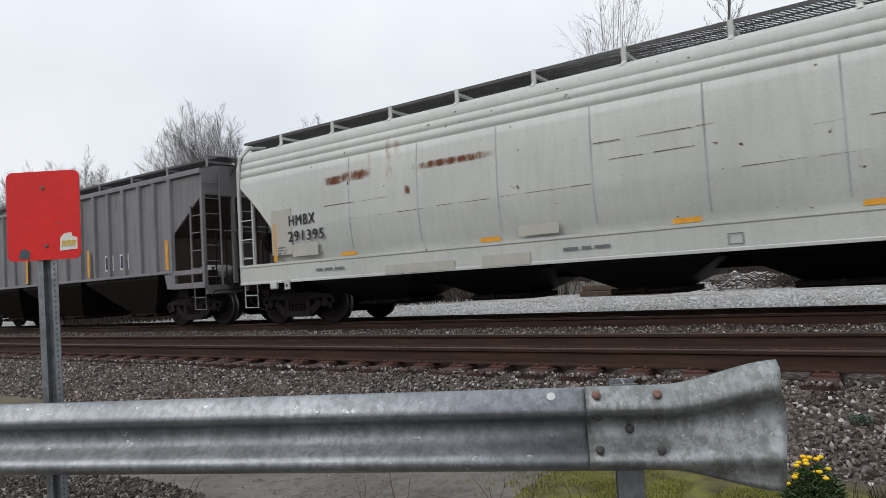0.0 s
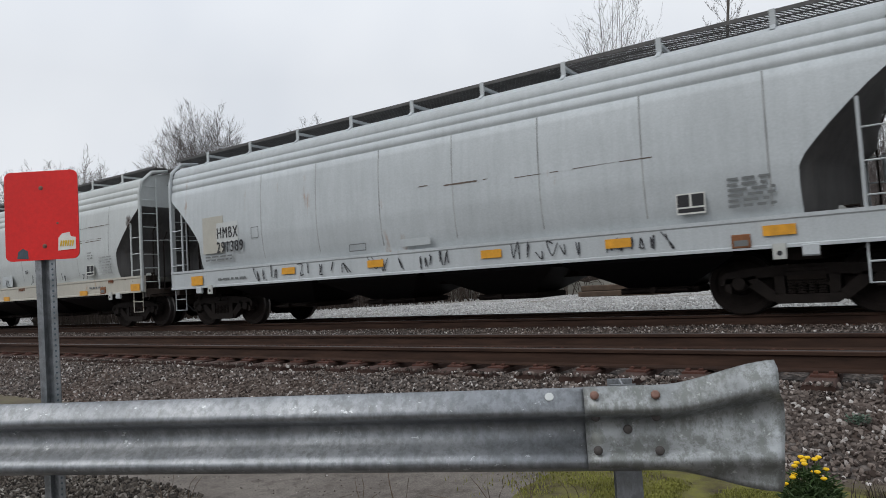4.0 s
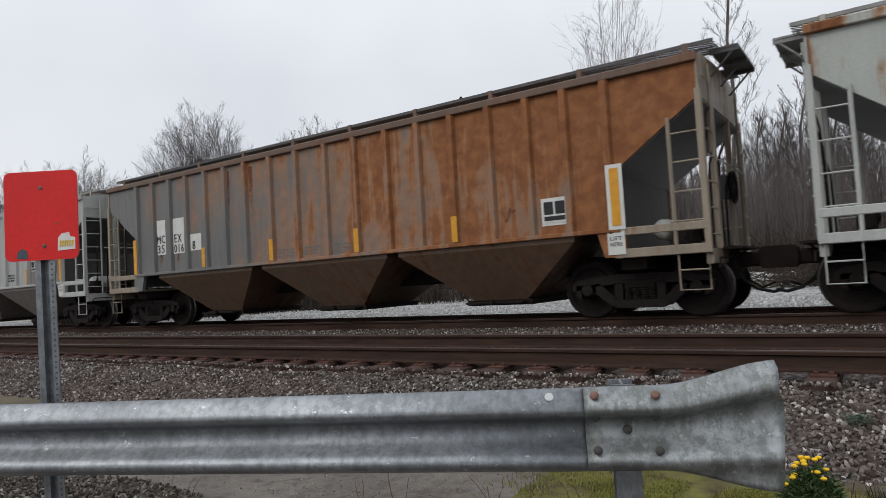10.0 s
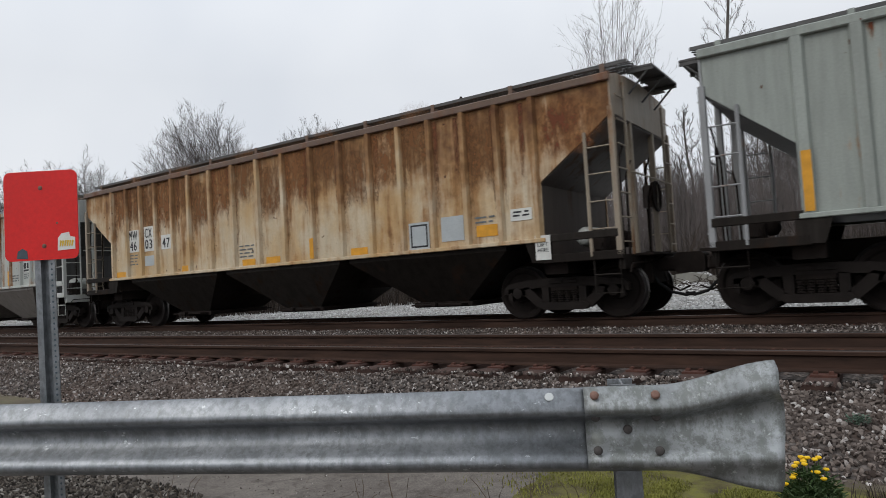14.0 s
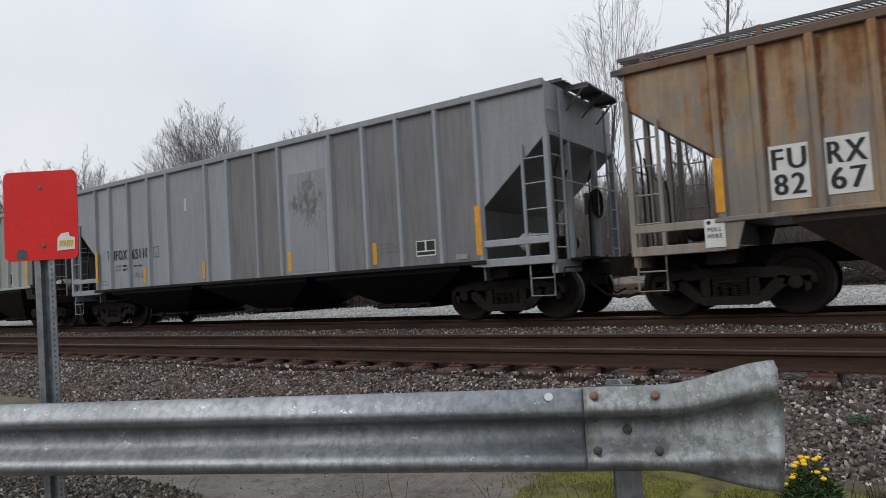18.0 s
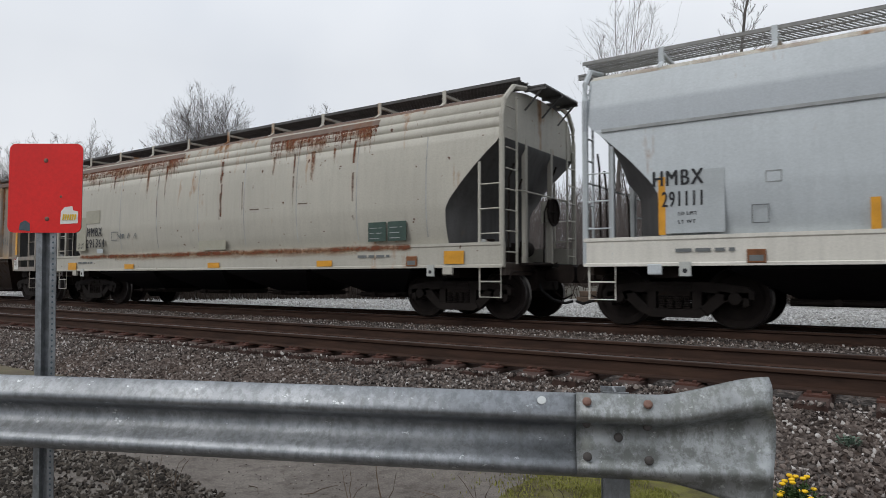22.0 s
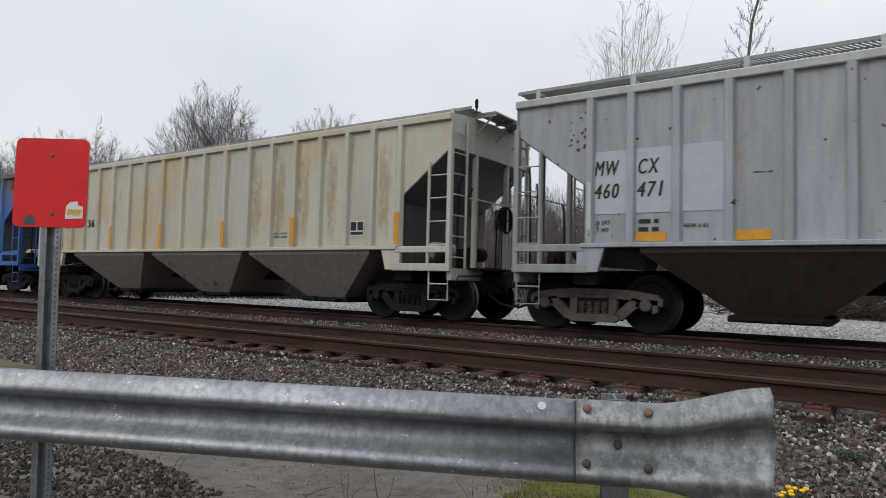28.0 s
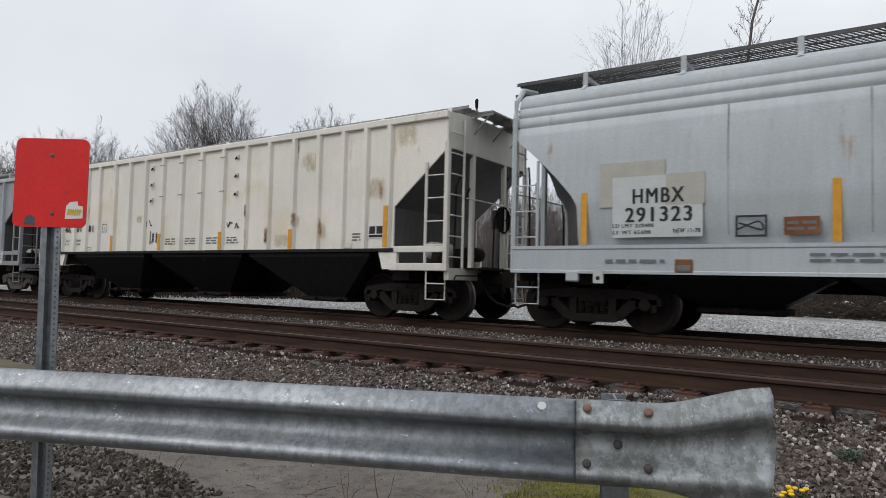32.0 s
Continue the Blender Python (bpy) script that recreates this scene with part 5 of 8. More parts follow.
# ---- red sign on a perforated post ----
sign = thing("red_road_marker", "plain red rectangular marker on a perforated galvanised post", "road sign")
su = Vector((0.286, 0.193, 0.0)).normalized()
sn = Vector((su.y, -su.x, 0))
sign.matrix_world = Matrix(((su.x, -sn.x, 0, -3.262), (su.y, -sn.y, 0, 1.50), (0, 0, 1, 0), (0, 0, 0, 1)))
SW, Z0, Z1 = 0.345, 0.952, 1.372
ring = []
for cx, cz, a0 in ((SW / 2 - 0.03, Z1 - 0.03, 0), (-SW / 2 + 0.03, Z1 - 0.03, 90), (-SW / 2 + 0.03, Z0 + 0.03, 180), (SW / 2 - 0.03, Z0 + 0.03, 270)):
    for i in range(5):
        t = radians(a0 + 22.5 * i)
        ring.append((cx + 0.03 * math.cos(t), cz + 0.03 * math.sin(t)))
part("sign_plate", Shape().prism(ring, 1, -0.004, 0.0), RED, sign, "red sheeting with rounded corners")
part("plate_back", Shape().prism(ring, 1, 0.0005, 0.003), SIGN_BACK, sign)
for bx, bz in ((-0.0, Z1 - 0.08), (0.012, Z0 + 0.065)):
    part("rivet", Shape().lathe([(-0.004, 0.011), (-0.008, 0.009), (-0.010, 0.004)], 1, (bx, 0, bz), 10), BOLT_RUST, sign, "rusty mounting bolt")
part("mark", Shape().lathe([(-0.0045, 0.006), (-0.006, 0.003)], 1, (0.075, 0, Z0 + 0.17), 8), BOLT_RUST, sign)
st = part("sticker", Shape().prism([(0.075, Z0 + 0.04), (0.158, Z0 + 0.045), (0.158, Z0 + 0.10), (0.135, Z0 + 0.105), (0.13, Z0 + 0.125), (0.095, Z0 + 0.12), (0.078, Z0 + 0.10)], 1, -0.0055, -0.0042), STICKER, sign, "torn white and yellow sticker")
ink = Shape()
for i in range(6):
    ink.prism([(0.085 + 0.011 * i, Z0 + 0.06), (0.090 + 0.011 * i, Z0 + 0.058), (0.097 + 0.011 * i, Z0 + 0.085), (0.089 + 0.011 * i, Z0 + 0.088)], 1, -0.0072, -0.006)
part("sticker_ink", ink, STICKER_Y, st)
part("grey_sticker", Shape().prism([(-0.118, Z0 + 0.012), (-0.065, Z0 + 0.008), (-0.068, Z0 + 0.045), (-0.09, Z0 + 0.058), (-0.112, Z0 + 0.045)], 1, -0.0055, -0.0042), STICKER_G, sign, "dark grey sticker")
ps = Shape()
lean = 0.035
hat = [(-0.047, 0.004), (-0.018, 0.004), (-0.018, 0.034), (0.018, 0.034), (0.018, 0.004), (0.047, 0.004), (0.047, 0.010), (0.025, 0.010), (0.025, 0.041), (-0.025, 0.041), (-0.025, 0.010), (-0.047, 0.010)]
ps.add([(x, y, Z0 + 0.4) for x, y in hat] + [(x + lean, y, -0.9) for x, y in hat], [tuple(range(12)), tuple(range(23, 11, -1))] + [(a, (a + 1) % 12, 12 + (a + 1) % 12, 12 + a) for a in range(12)])
post = part("post", ps, GALV, sign, "leaning galvanised channel post")
holes = Shape()
for i in range(60):
    z = Z0 - 0.02 - i * 0.0254
    x = lean * (Z0 + 0.4 - z) / (Z0 + 1.3) + 0.012
    holes.lathe([(0.0032, 0.0052), (0.0036, 0.0048)], 1, (x + 0.021, 0, z), 8)
part("post_holes", holes, STICKER_G, post, "row of punched holes")

# ---- verge: moss, grass, weeds, flowers ----
rows = []
for i in range(25):
    row = []
    for j in range(41):
        x, y = -2.0 + 2.5 * j / 40, 2.78 + 1.35 * i / 24
        edge = 1 - ((x + 0.75) / 1.25) ** 2 - ((y - 3.45) / 0.66) ** 2 + 0.35 * noise.noise(Vector((x * 3, y * 3, 1)))
        row.append((x, y, PAVE_Z - 0.008 + max(-0.02, min(0.02, 0.07 * edge)) + 0.006 * noise.noise(Vector((x * 9, y * 9, 5)))))
    rows.append(row)
solid("verge", Shape().grid(rows), MOSS, "mottled yellow-green mossy verge", "verge", "structure", smooth=True)


def blades(name, places, h, mat, label, seed, wide=0.006):
    r = random.Random(seed)
    v, f = [], []
    for x, y, z in places:
        a, b = r.uniform(0, 6.3), r.uniform(0.1, 0.7)
        hh = h * r.uniform(0.4, 1.2)
        dx, dy = math.cos(a), math.sin(a)
        w = wide * r.uniform(0.6, 1.3)
        n = len(v)
        v += [(x - dy * w, y + dx * w, z), (x + dy * w, y - dx * w, z), (x + dx * b * hh * 0.4 + dy * w * 0.7, y + dy * b * hh * 0.4 - dx * w * 0.7, z + hh * 0.6),
              (x + dx * b * hh * 0.4 - dy * w * 0.7, y + dy * b * hh * 0.4 + dx * w * 0.7, z + hh * 0.6), (x + dx * b * hh, y + dy * b * hh, z + hh)]
        f += [(n, n + 1, n + 2, n + 3), (n + 3, n + 2, n + 4)]
    ob = new(name, raw_mesh(name, v, f, mat))
    return tagged(ob, label, "grass", kind="stuff")


tuft = [(rnd.gauss(-0.95, 0.36), rnd.gauss(3.45, 0.24), PAVE_Z + 0.005) for _ in range(42000)]
tuft = [p for p in tuft if noise.noise(Vector((p[0] * 4, p[1] * 4, 7))) > -0.3 + 0.5 * rnd.random()]
blades("grass", tuft, 0.022, GRASS, "short yellow-green grass on the verge", 8, 0.003)
dry = [(rnd.gauss(0.12, 0.15), rnd.gauss(3.75, 0.12), PAVE_Z - 0.03) for _ in range(700)]
blades("dry_grass", dry, 0.16, BRUSH, "tuft of dry brown grass", 9, 0.004)

FLOWER = Vector((-0.35, 3.42, PAVE_Z))
plant = thing("flowering_plant", "low green plant with bright yellow flower heads", "plant", at=tuple(FLOWER))
plant.scale = (0.74, 0.74, 0.88)
r9 = random.Random(21)
lv, lf = [], []
for _ in range(1100):
    a, rr = r9.uniform(0, 6.3), 0.17 * math.sqrt(r9.random())
    h = 0.30 * (1 - (rr / 0.24) ** 2) * r9.uniform(0.3, 1.0)
    x, y = rr * math.cos(a), rr * math.sin(a)
    d = r9.uniform(0, 6.3)
    w, ln = 0.008, r9.uniform(0.03, 0.07)
    n = len(lv)
    ux, uy = math.cos(d), math.sin(d)
    lv += [(x, y, h), (x + ux * ln * 0.5 - uy * w, y + uy * ln * 0.5 + ux * w, h + 0.02), (x + ux * ln, y + uy * ln, h + 0.025), (x + ux * ln * 0.5 + uy * w, y + uy * ln * 0.5 - ux * w, h + 0.02)]
    lf.append((n, n + 1, n + 2, n + 3))
part("foliage", raw_mesh("foliage", lv, lf, LEAF), LEAF, plant, "narrow dark green leaves")
sts = Shape()
heads = []
for i in range(17):
    a = r9.uniform(0, 6.3)
    rr = r9.uniform(0.03, 0.20)
    p = (rr * math.cos(a), rr * math.sin(a) * 0.8, 0.36 - 0.7 * rr + r9.uniform(-0.02, 0.02))
    sts.tube([(p[0] * 0.3, p[1] * 0.3, 0.0), (p[0] * 0.8, p[1] * 0.8, p[2] * 0.6), p], 0.003, 4)
    heads.append(p)
part("stalk", sts, LEAF, plant)
hm = Shape().lathe([(-0.006, 0.006), (0.0, 0.017), (0.005, 0.019), (0.010, 0.015), (0.012, 0.005)], 2, sides=9).mesh("flower_head", PETAL)
for p in heads:
    part("flower_head", hm, PETAL, plant, "yellow flower head", p)

for i, (x, y, h) in enumerate(((-2.35, 2.62, 0.22), (-2.2, 2.72, 0.26), (-1.75, 2.95, 0.24), (-1.6, 3.05, 0.2), (-1.35, 3.1, 0.24), (-3.55, 2.25, 0.2), (-3.4, 2.3, 0.22))):
    r = random.Random(40 + i)
    s = Shape()
    for k in range(3):
        p = Vector((0, 0, -0.02))
        pts = [p]
        d = Vector((r.uniform(-0.5, 0.5), r.uniform(-0.4, 0.4), 1))
        for q in range(4):
            p = p + d.normalized() * h / 4
            d += Vector((r.uniform(-0.35, 0.35), r.uniform(-0.35, 0.35), -0.1))
            pts.append(p)
        s.tube(pts, 0.003, 5, 0.0012)
    solid("dry_weed", s, DRY_STEM, "dead brown weed stalk by the road edge", "weed", group="dead weeds", at=(x, y, PAVE_Z))

wv, wf = [], []
rw = random.Random(5)
for _ in range(160):
    a, q = rw.uniform(0, 6.3), 0.055 * math.sqrt(rw.random())
    x, y, z = q * math.cos(a), q * math.sin(a), 0.05 * rw.random()
    k = len(wv)
    ux, uy = math.cos(a * 3), math.sin(a * 3)
    wv += [(x, y, z), (x + ux * 0.015 - uy * 0.006, y + uy * 0.015 + ux * 0.006, z + 0.012), (x + ux * 0.03, y + uy * 0.03, z + 0.014), (x + ux * 0.015 + uy * 0.006, y + uy * 0.015 - ux * 0.006, z + 0.012)]
    wf.append((k, k + 1, k + 2, k + 3))
solid("weed_cushion", raw_mesh("weed_cushion", wv, wf, SAGE), SAGE, "grey-green cushion weed between the ballast stones", "weed", at=(-0.22, 4.97, bed_z(-0.22, 4.97) + 0.015))

# ---- yard beyond the tracks ----
w = Shape()
rw = random.Random(3)
for i in range(14):
    x = -24 + i * 1.35
    h = 0.75 + rw.uniform(-0.12, 0.1)
    w.prism([(x, -0.4), (x + 1.33, -0.4), (x + 1.33, h - 0.36 + rw.uniform(-0.08, 0.05)), (x + 0.6, h - 0.3), (x, h - 0.36)], 1, 30.0 + rw.uniform(-0.1, 0.1), 30.5)
solid("low_concrete_wall", w, CONCRETE, "broken low concrete retaining wall at the yard's edge", "wall", "structure")
for i in range(7):
    lg = Shape().box(-1.9, 1.9, -0.13, 0.13, 0.0, 0.24, 0.03)
    t = solid("timber_baulk", lg, TIMBER, "old dark railway timber lying in a stack", "timber", group="stack of old timbers", at=(-9.3 + 0.1 * math.sin(i * 2), 27.0 + 0.29 * (i % 4) + (0.14 if i > 3 else 0), -0.28 + (0.245 if i > 3 else 0)))
    t.rotation_euler = (0, 0, radians(-4 + 2 * math.sin(i)))


def mound(name, x, y, rx, ry, h, mat, label):
    rows = []
    for i in range(41):
        a = i / 20 - 1
        rows.append([(x + rx * (j / 20 - 1), y + ry * a, -0.45 + h * max(0.0, 1 - (j / 20 - 1) ** 2 - a * a) ** 0.8 * (0.75 + 0.5 * noise.noise(Vector((x + j * 0.17, y + i * 0.17, 2))) + 0.35 * noise.noise(Vector((x + j * 0.6, y + i * 0.6, 8))))) for j in range(41)])
    return solid(name, Shape().grid(rows), mat, label, "mound", "structure", smooth=True)


mound("stone_heap", -5.5, 31, 4.5, 2.5, 0.9, YARD, "low heap of pale crushed stone")
mound("stone_heap", 2.5, 31, 6.0, 2.6, 1.1, YARD, "heap of dirty crushed stone under brush")
pv2, pf2 = [], []
rb = random.Random(31)
for _ in range(2600):
    x, y = rb.gauss(1.0, 3.4), rb.gauss(29.2, 0.8)
    z, a, b = -0.3 + 0.5 * rb.random(), rb.uniform(0, 6.3), rb.uniform(-0.2, 1.0)
    ln = rb.uniform(0.4, 1.3)
    s = Shape().tube([(x, y, z), (x + ln * math.cos(a) * 0.5, y + ln * math.sin(a) * 0.4, z + ln * b * 0.35), (x + ln * math.cos(a), y + ln * math.sin(a) * 0.7, z + ln * b * 0.55)], 0.02, 3, 0.006, cap=False)
    k = len(pv2)
    pv2 += s.v
    pf2 += [tuple(k + i for i in q) for q in s.f]
tagged(new("brush_pile", raw_mesh("brush_pile", pv2, pf2, BRUSH)), "tangled pile of dead brown brush by the stone heap", "brush", kind="stuff")


pole = thing("utility_pole", "dark weathered wooden utility pole behind the yard", "pole", at=(45 * math.sin(radians(-31.55)), 45 * math.cos(radians(-31.55)), -0.36))
part("shaft", Shape().lathe([(0.0, 0.13), (13.2, 0.07)], 2, sides=10), TIMBER, pole, "tapered wooden shaft")
part("cap", Shape().lathe([(13.2, 0.075), (13.25, 0.11), (13.75, 0.12), (13.86, 0.06)], 2, sides=10), RAW_STEEL, pole, "dark metal cap")

# ---- bare winter trees ----
def grow(seed, height, wide, base=0.2, top=0.4, limbs=26, open_to=80.0, centre=0.42, spire=False, subs=9, twigs=5, tips=3, rad=0.012, twig=0.008, angle=0.6):
    """A leafless tree: a trunk whose limbs sweep out to a dome or spire outline, side branches, twigs and tips."""
    r = random.Random(seed)
    wood, fine = Shape(), Shape()

    def sprout(into, p, d, length, rr, n=3, lift=0.12, sides=3):
        pts = [p]
        for _ in range(n):
            d = (d + Vector((r.uniform(-1, 1), r.uniform(-1, 1), r.uniform(-0.7, 1))) * 0.16 + Vector((0, 0, lift / n))).normalized()
            pts.append(pts[-1] + d * (length / n))
        into.tube(pts, rr, sides, rr * 0.45, cap=False)
        return pts

    def turned(d, t):
        side = d.cross(Vector((r.uniform(-1, 1), r.uniform(-1, 1), r.uniform(-1, 1)))).normalized()
        return (d * math.cos(t) + side * math.sin(t)).normalized()

    def along(pts, t):
        k = min(int(t * (len(pts) - 1)), len(pts) - 2)
        return pts[k].lerp(pts[k + 1], t * (len(pts) - 1) - k), (pts[k + 1] - pts[k]).normalized()

    stem = sprout(wood, Vector((0, 0, -0.5)), Vector((r.uniform(-0.04, 0.04), r.uniform(-0.04, 0.04), 1)), height * (0.97 if spire else top), rad * height, 7, 0.3, 8)
    for i in range(limbs):
        u = (i + 0.5) / limbs
        a = 2.39996 * i + r.uniform(-0.3, 0.3)
        if spire:
            t = base + (0.97 - base) * u
            p, _ = along(stem, t)
            reach = wide * (0.35 + 0.65 * math.sin(math.pi * min(1.0, 0.25 + 0.8 * u))) * r.uniform(0.6, 1.1) * (1.15 - 0.6 * u)
            end = p + Vector((reach * math.cos(a), reach * math.sin(a), reach * r.uniform(1.0, 1.9)))
        else:
            p, _ = along(stem, (base + (top - base) * r.random()) / top * 0.98)
            th = math.acos(1 - (1 - math.cos(radians(open_to))) * u)
            out = r.uniform(0.82, 1.06)
            end = Vector((wide * math.sin(th) * math.cos(a) * out, wide * math.sin(th) * math.sin(a) * out, height * centre + height * (1 - centre) * math.cos(th) * out))
        mid = p.lerp(end, 0.5) + Vector((end.x - p.x, end.y - p.y, 0)) * 0.12 - Vector((0, 0, 0.05 * (end - p).length))
        pts = [((1 - q) ** 2) * p + 2 * q * (1 - q) * mid + q * q * end + Vector((r.uniform(-1, 1), r.uniform(-1, 1), r.uniform(-1, 1))) * 0.02 * (end - p).length * (0 < q < 1) for q in (0, 0.2, 0.4, 0.6, 0.8, 1.0)]
        size = (end - p).length
        wood.tube(pts, max(rad * height * 0.045 * math.sqrt(size), twig * 1.6), 5, twig, cap=False)
        for k in range(subs):
            q, d = along(pts, 0.25 + 0.74 * (k + r.random()) / subs)
            left = (end - q).length
            sub = sprout(fine, q, turned(d, angle * r.uniform(0.6, 1.2)), max(0.5, left * 0.62 + size * 0.06) * r.uniform(0.6, 1.0), twig * 1.25, 3, 0.25)
            for m in range(twigs):
                q2, d2 = along(sub, 0.2 + 0.79 * (m + r.random()) / twigs)
                tw = sprout(fine, q2, turned(d2, angle * r.uniform(0.6, 1.3)), (sub[-1] - sub[0]).length * r.uniform(0.3, 0.5), twig, 2, 0.3)
                for _ in range(tips):
                    q3, d3 = along(tw, r.uniform(0.2, 0.99))
                    sprout(fine, q3, turned(d3, 0.7), (tw[-1] - tw[0]).length * r.uniform(0.35, 0.7), twig * 0.7, 1, 0.2)
    return raw_mesh("trunk", wood.v, wood.f, BARK), raw_mesh("crown", fine.v, fine.f, TWIGS)


KINDS = {
    "round": dict(seed=11, height=18.4, wide=5.6, base=0.2, top=0.42, limbs=64, centre=0.46, subs=13, twigs=6, tips=3, rad=0.012, twig=0.0085),
    "low": dict(seed=12, height=14.2, wide=5.6, base=0.15, top=0.4, limbs=60, centre=0.46, subs=12, twigs=6, tips=3, rad=0.012, twig=0.0095, angle=0.8),
    "tall": dict(seed=14, height=20.0, wide=2.6, base=0.25, top=0.6, limbs=16, open_to=70, centre=0.5, subs=8, twigs=4, tips=2, rad=0.008, twig=0.007, angle=0.6),
    "cone": dict(seed=15, height=20.0, wide=2.3, base=0.2, limbs=46, spire=True, subs=6, twigs=4, tips=2, rad=0.007, twig=0.007),
    "slim": dict(seed=17, height=13.0, wide=2.2, base=0.15, limbs=40, spire=True, subs=6, twigs=4, tips=2, rad=0.009, twig=0.010),
    "bush": dict(seed=19, height=6.0, wide=2.6, base=0.05, top=0.15, limbs=26, centre=0.2, subs=7, twigs=4, tips=2, rad=0.008, twig=0.010),
}


def tree(key, x, y, z, label, turn=0.0, scale=1.0, group="bare trees"):
    tr, cr = shared(("tree", key), lambda: grow(**KINDS[key]))
    t = thing("bare_tree", label, "tree", group, at=(x, y, z))
    t.rotation_euler = (0, 0, turn)
    t.scale = (scale, scale, scale)
    part("trunk", tr, BARK, t, "grey trunk and limbs")
    part("crown", cr, TWIGS, t, "leafless twigs")
    return t


def polar(az, dist):
    return dist * math.sin(radians(az)), dist * math.cos(radians(az))


tree("round", *polar(-53.7, 62), -0.3, "broad leafless tree with a dense rounded crown", 0.4)
tree("low", *polar(-62.6, 66), -0.3, "low spreading leafless tree", 0.0, 1.0)
tree("low", *polar(-66.4, 70), -0.3, "low spreading leafless tree", 2.0, 0.95)
tree("low", *polar(-70, 66), -0.3, "low spreading leafless tree", 4.0, 0.8)
tree("round", *polar(-44.3, 84), -0.3, "distant leafless tree top", 1.0, 1.24)
tree("tall", *polar(-17.9, 50), 0.2, "tall thin leafless tree with upright limbs", 0.8, 1.2)
tree("cone", *polar(-9.7, 44), 0.2, "tall slender leafless tree", 0.0, 1.12)
tree("slim", *polar(-12.6, 52), 0.2, "tall slender leafless tree", 2.1, 1.05)
tree("slim", *polar(-5.6, 42), 0.2, "slender leafless tree at the wood's edge", 0.3, 0.95)
rt = random.Random(77)
for i in range(260):
    az = -64 + 50 * (i + rt.random()) / 100 if i < 100 else -16 + 56 * (i - 100 + rt.random()) / 160
    d = rt.uniform(37, 60)
    top = 8.0 if az < -38 else (9.0 if az < -20 else (10.5 if az < -8 else 14.0))
    h = top / 58 * d * rt.uniform(0.75, 1.0) * 1.1
    if az < -38 and rt.random() < 0.3:
        continue
    key = ("cone", "slim", "tall", "slim")[i % 4]
    tree(key, *polar(az, d), 0.0, "bare tree in the wood behind the yard", rt.uniform(0, 6.3), h / KINDS[key]["height"], "trees of the wood")
for i in range(90):
    az, d = -64 + 104 * (i + rt.random()) / 90, rt.uniform(33, 46)
    tree("bush", *polar(az, d), -0.3, "leafless bush below the trees", rt.uniform(0, 6.3), rt.uniform(0.35, 0.75), "bushes of the wood").name = "bare_bush"
bv, bf = [], []
rb = random.Random(9)
for _ in range(24000):
    az, d = rb.uniform(-66, 40), rb.uniform(32, 58)
    x, y = polar(az, d)
    h = rb.uniform(0.4, 1.5) if az < -16 else rb.uniform(0.6, 3.2)
    s = Shape().tube([(x, y, -0.4), (x + rb.uniform(-0.4, 0.4), y + rb.uniform(-0.3, 0.3), h * 0.5), (x + rb.uniform(-1.1, 1.1), y + rb.uniform(-0.6, 0.6), h * rb.uniform(0.7, 1.0))], 0.026, 3, 0.008, cap=False)
    k = len(bv)
    bv += s.v
    bf += [tuple(k + i for i in q) for q in s.f]
tagged(new("undergrowth", raw_mesh("undergrowth", bv, bf, BRUSH)), "tangled brown winter undergrowth below the trees", "undergrowth", kind="stuff")
tv, tf = [], []
rb = random.Random(19)
for _ in range(15000):
    az, d = rb.uniform(-62, 34), rb.uniform(34, 60)
    x, y = polar(az, d)
    h = (rb.uniform(2.0, 4.6) if az < -38 else rb.uniform(2.5, 8.5)) * d / 50
    lean = rb.uniform(-0.9, 0.9)
    mid = Vector((x + lean * 0.4, y, h * 0.55))
    s = Shape().tube([(x, y, -0.3), mid, (x + lean, y + rb.uniform(-0.4, 0.4), h)], 0.018, 3, 0.006, cap=False)
    for q in range(3):
        p = mid.lerp(Vector((x + lean, y, h)), rb.random() * 0.8)
        s.tube([p, p + Vector((rb.uniform(-0.8, 0.8), rb.uniform(-0.4, 0.4), rb.uniform(0.3, 1.3)))], 0.010, 3, 0.004, cap=False)
    k = len(tv)
    tv += s.v
    tf += [tuple(k + i for i in q) for q in s.f]
tagged(new("thicket", raw_mesh("thicket", tv, tf, THICKET)), "fine grey-brown thicket of saplings below the trees", "thicket", kind="stuff")
hill = [[(x, 64 + 3 * math.sin(x * 0.05), z) for x in range(-190, 131, 4)] for z in (-0.5, 1.2, 2.0)]
hill.append([(x, 66 + 3 * math.sin(x * 0.05), (2.4 if x < -22 else 4.6) + 1.6 * noise.noise(Vector((x * 0.22, 0, 0))) + 0.8 * noise.noise(Vector((x * 0.9, 4, 0)))) for x in range(-190, 131, 4)])
solid("wood_backdrop", Shape().grid(hill), BRUSH, "far brown wood behind the bare trees", "woodland", "structure")

# ---- the cars, in running order ----
Y = -HALF - 0.004
YS = -(HALF - 0.07) - 0.004
YP = -HALF - 0.009


def number_on(car, a, b, x, z, w=0.78, h=0.26, x2=None, z2=None, w2=None, patch=(), y=None, mat=None):
    """Two lines of reporting marks on a smooth side, over repainted patches."""
    y = Y if y is None else y
    for k, (px, pz, pw, ph, m) in enumerate(patch):
        panel(car, "patch", px, pz, pw, ph, m, y - 0.002 * k, "repainted patch")
    y -= 0.012
    fit_text(car, a, x, z, w, h, y, mat)
    fit_text(car, b, x - 0.06 if x2 is None else x2, z - 0.34 if z2 is None else z2, w * 1.2 if w2 is None else w2, h, y, mat)


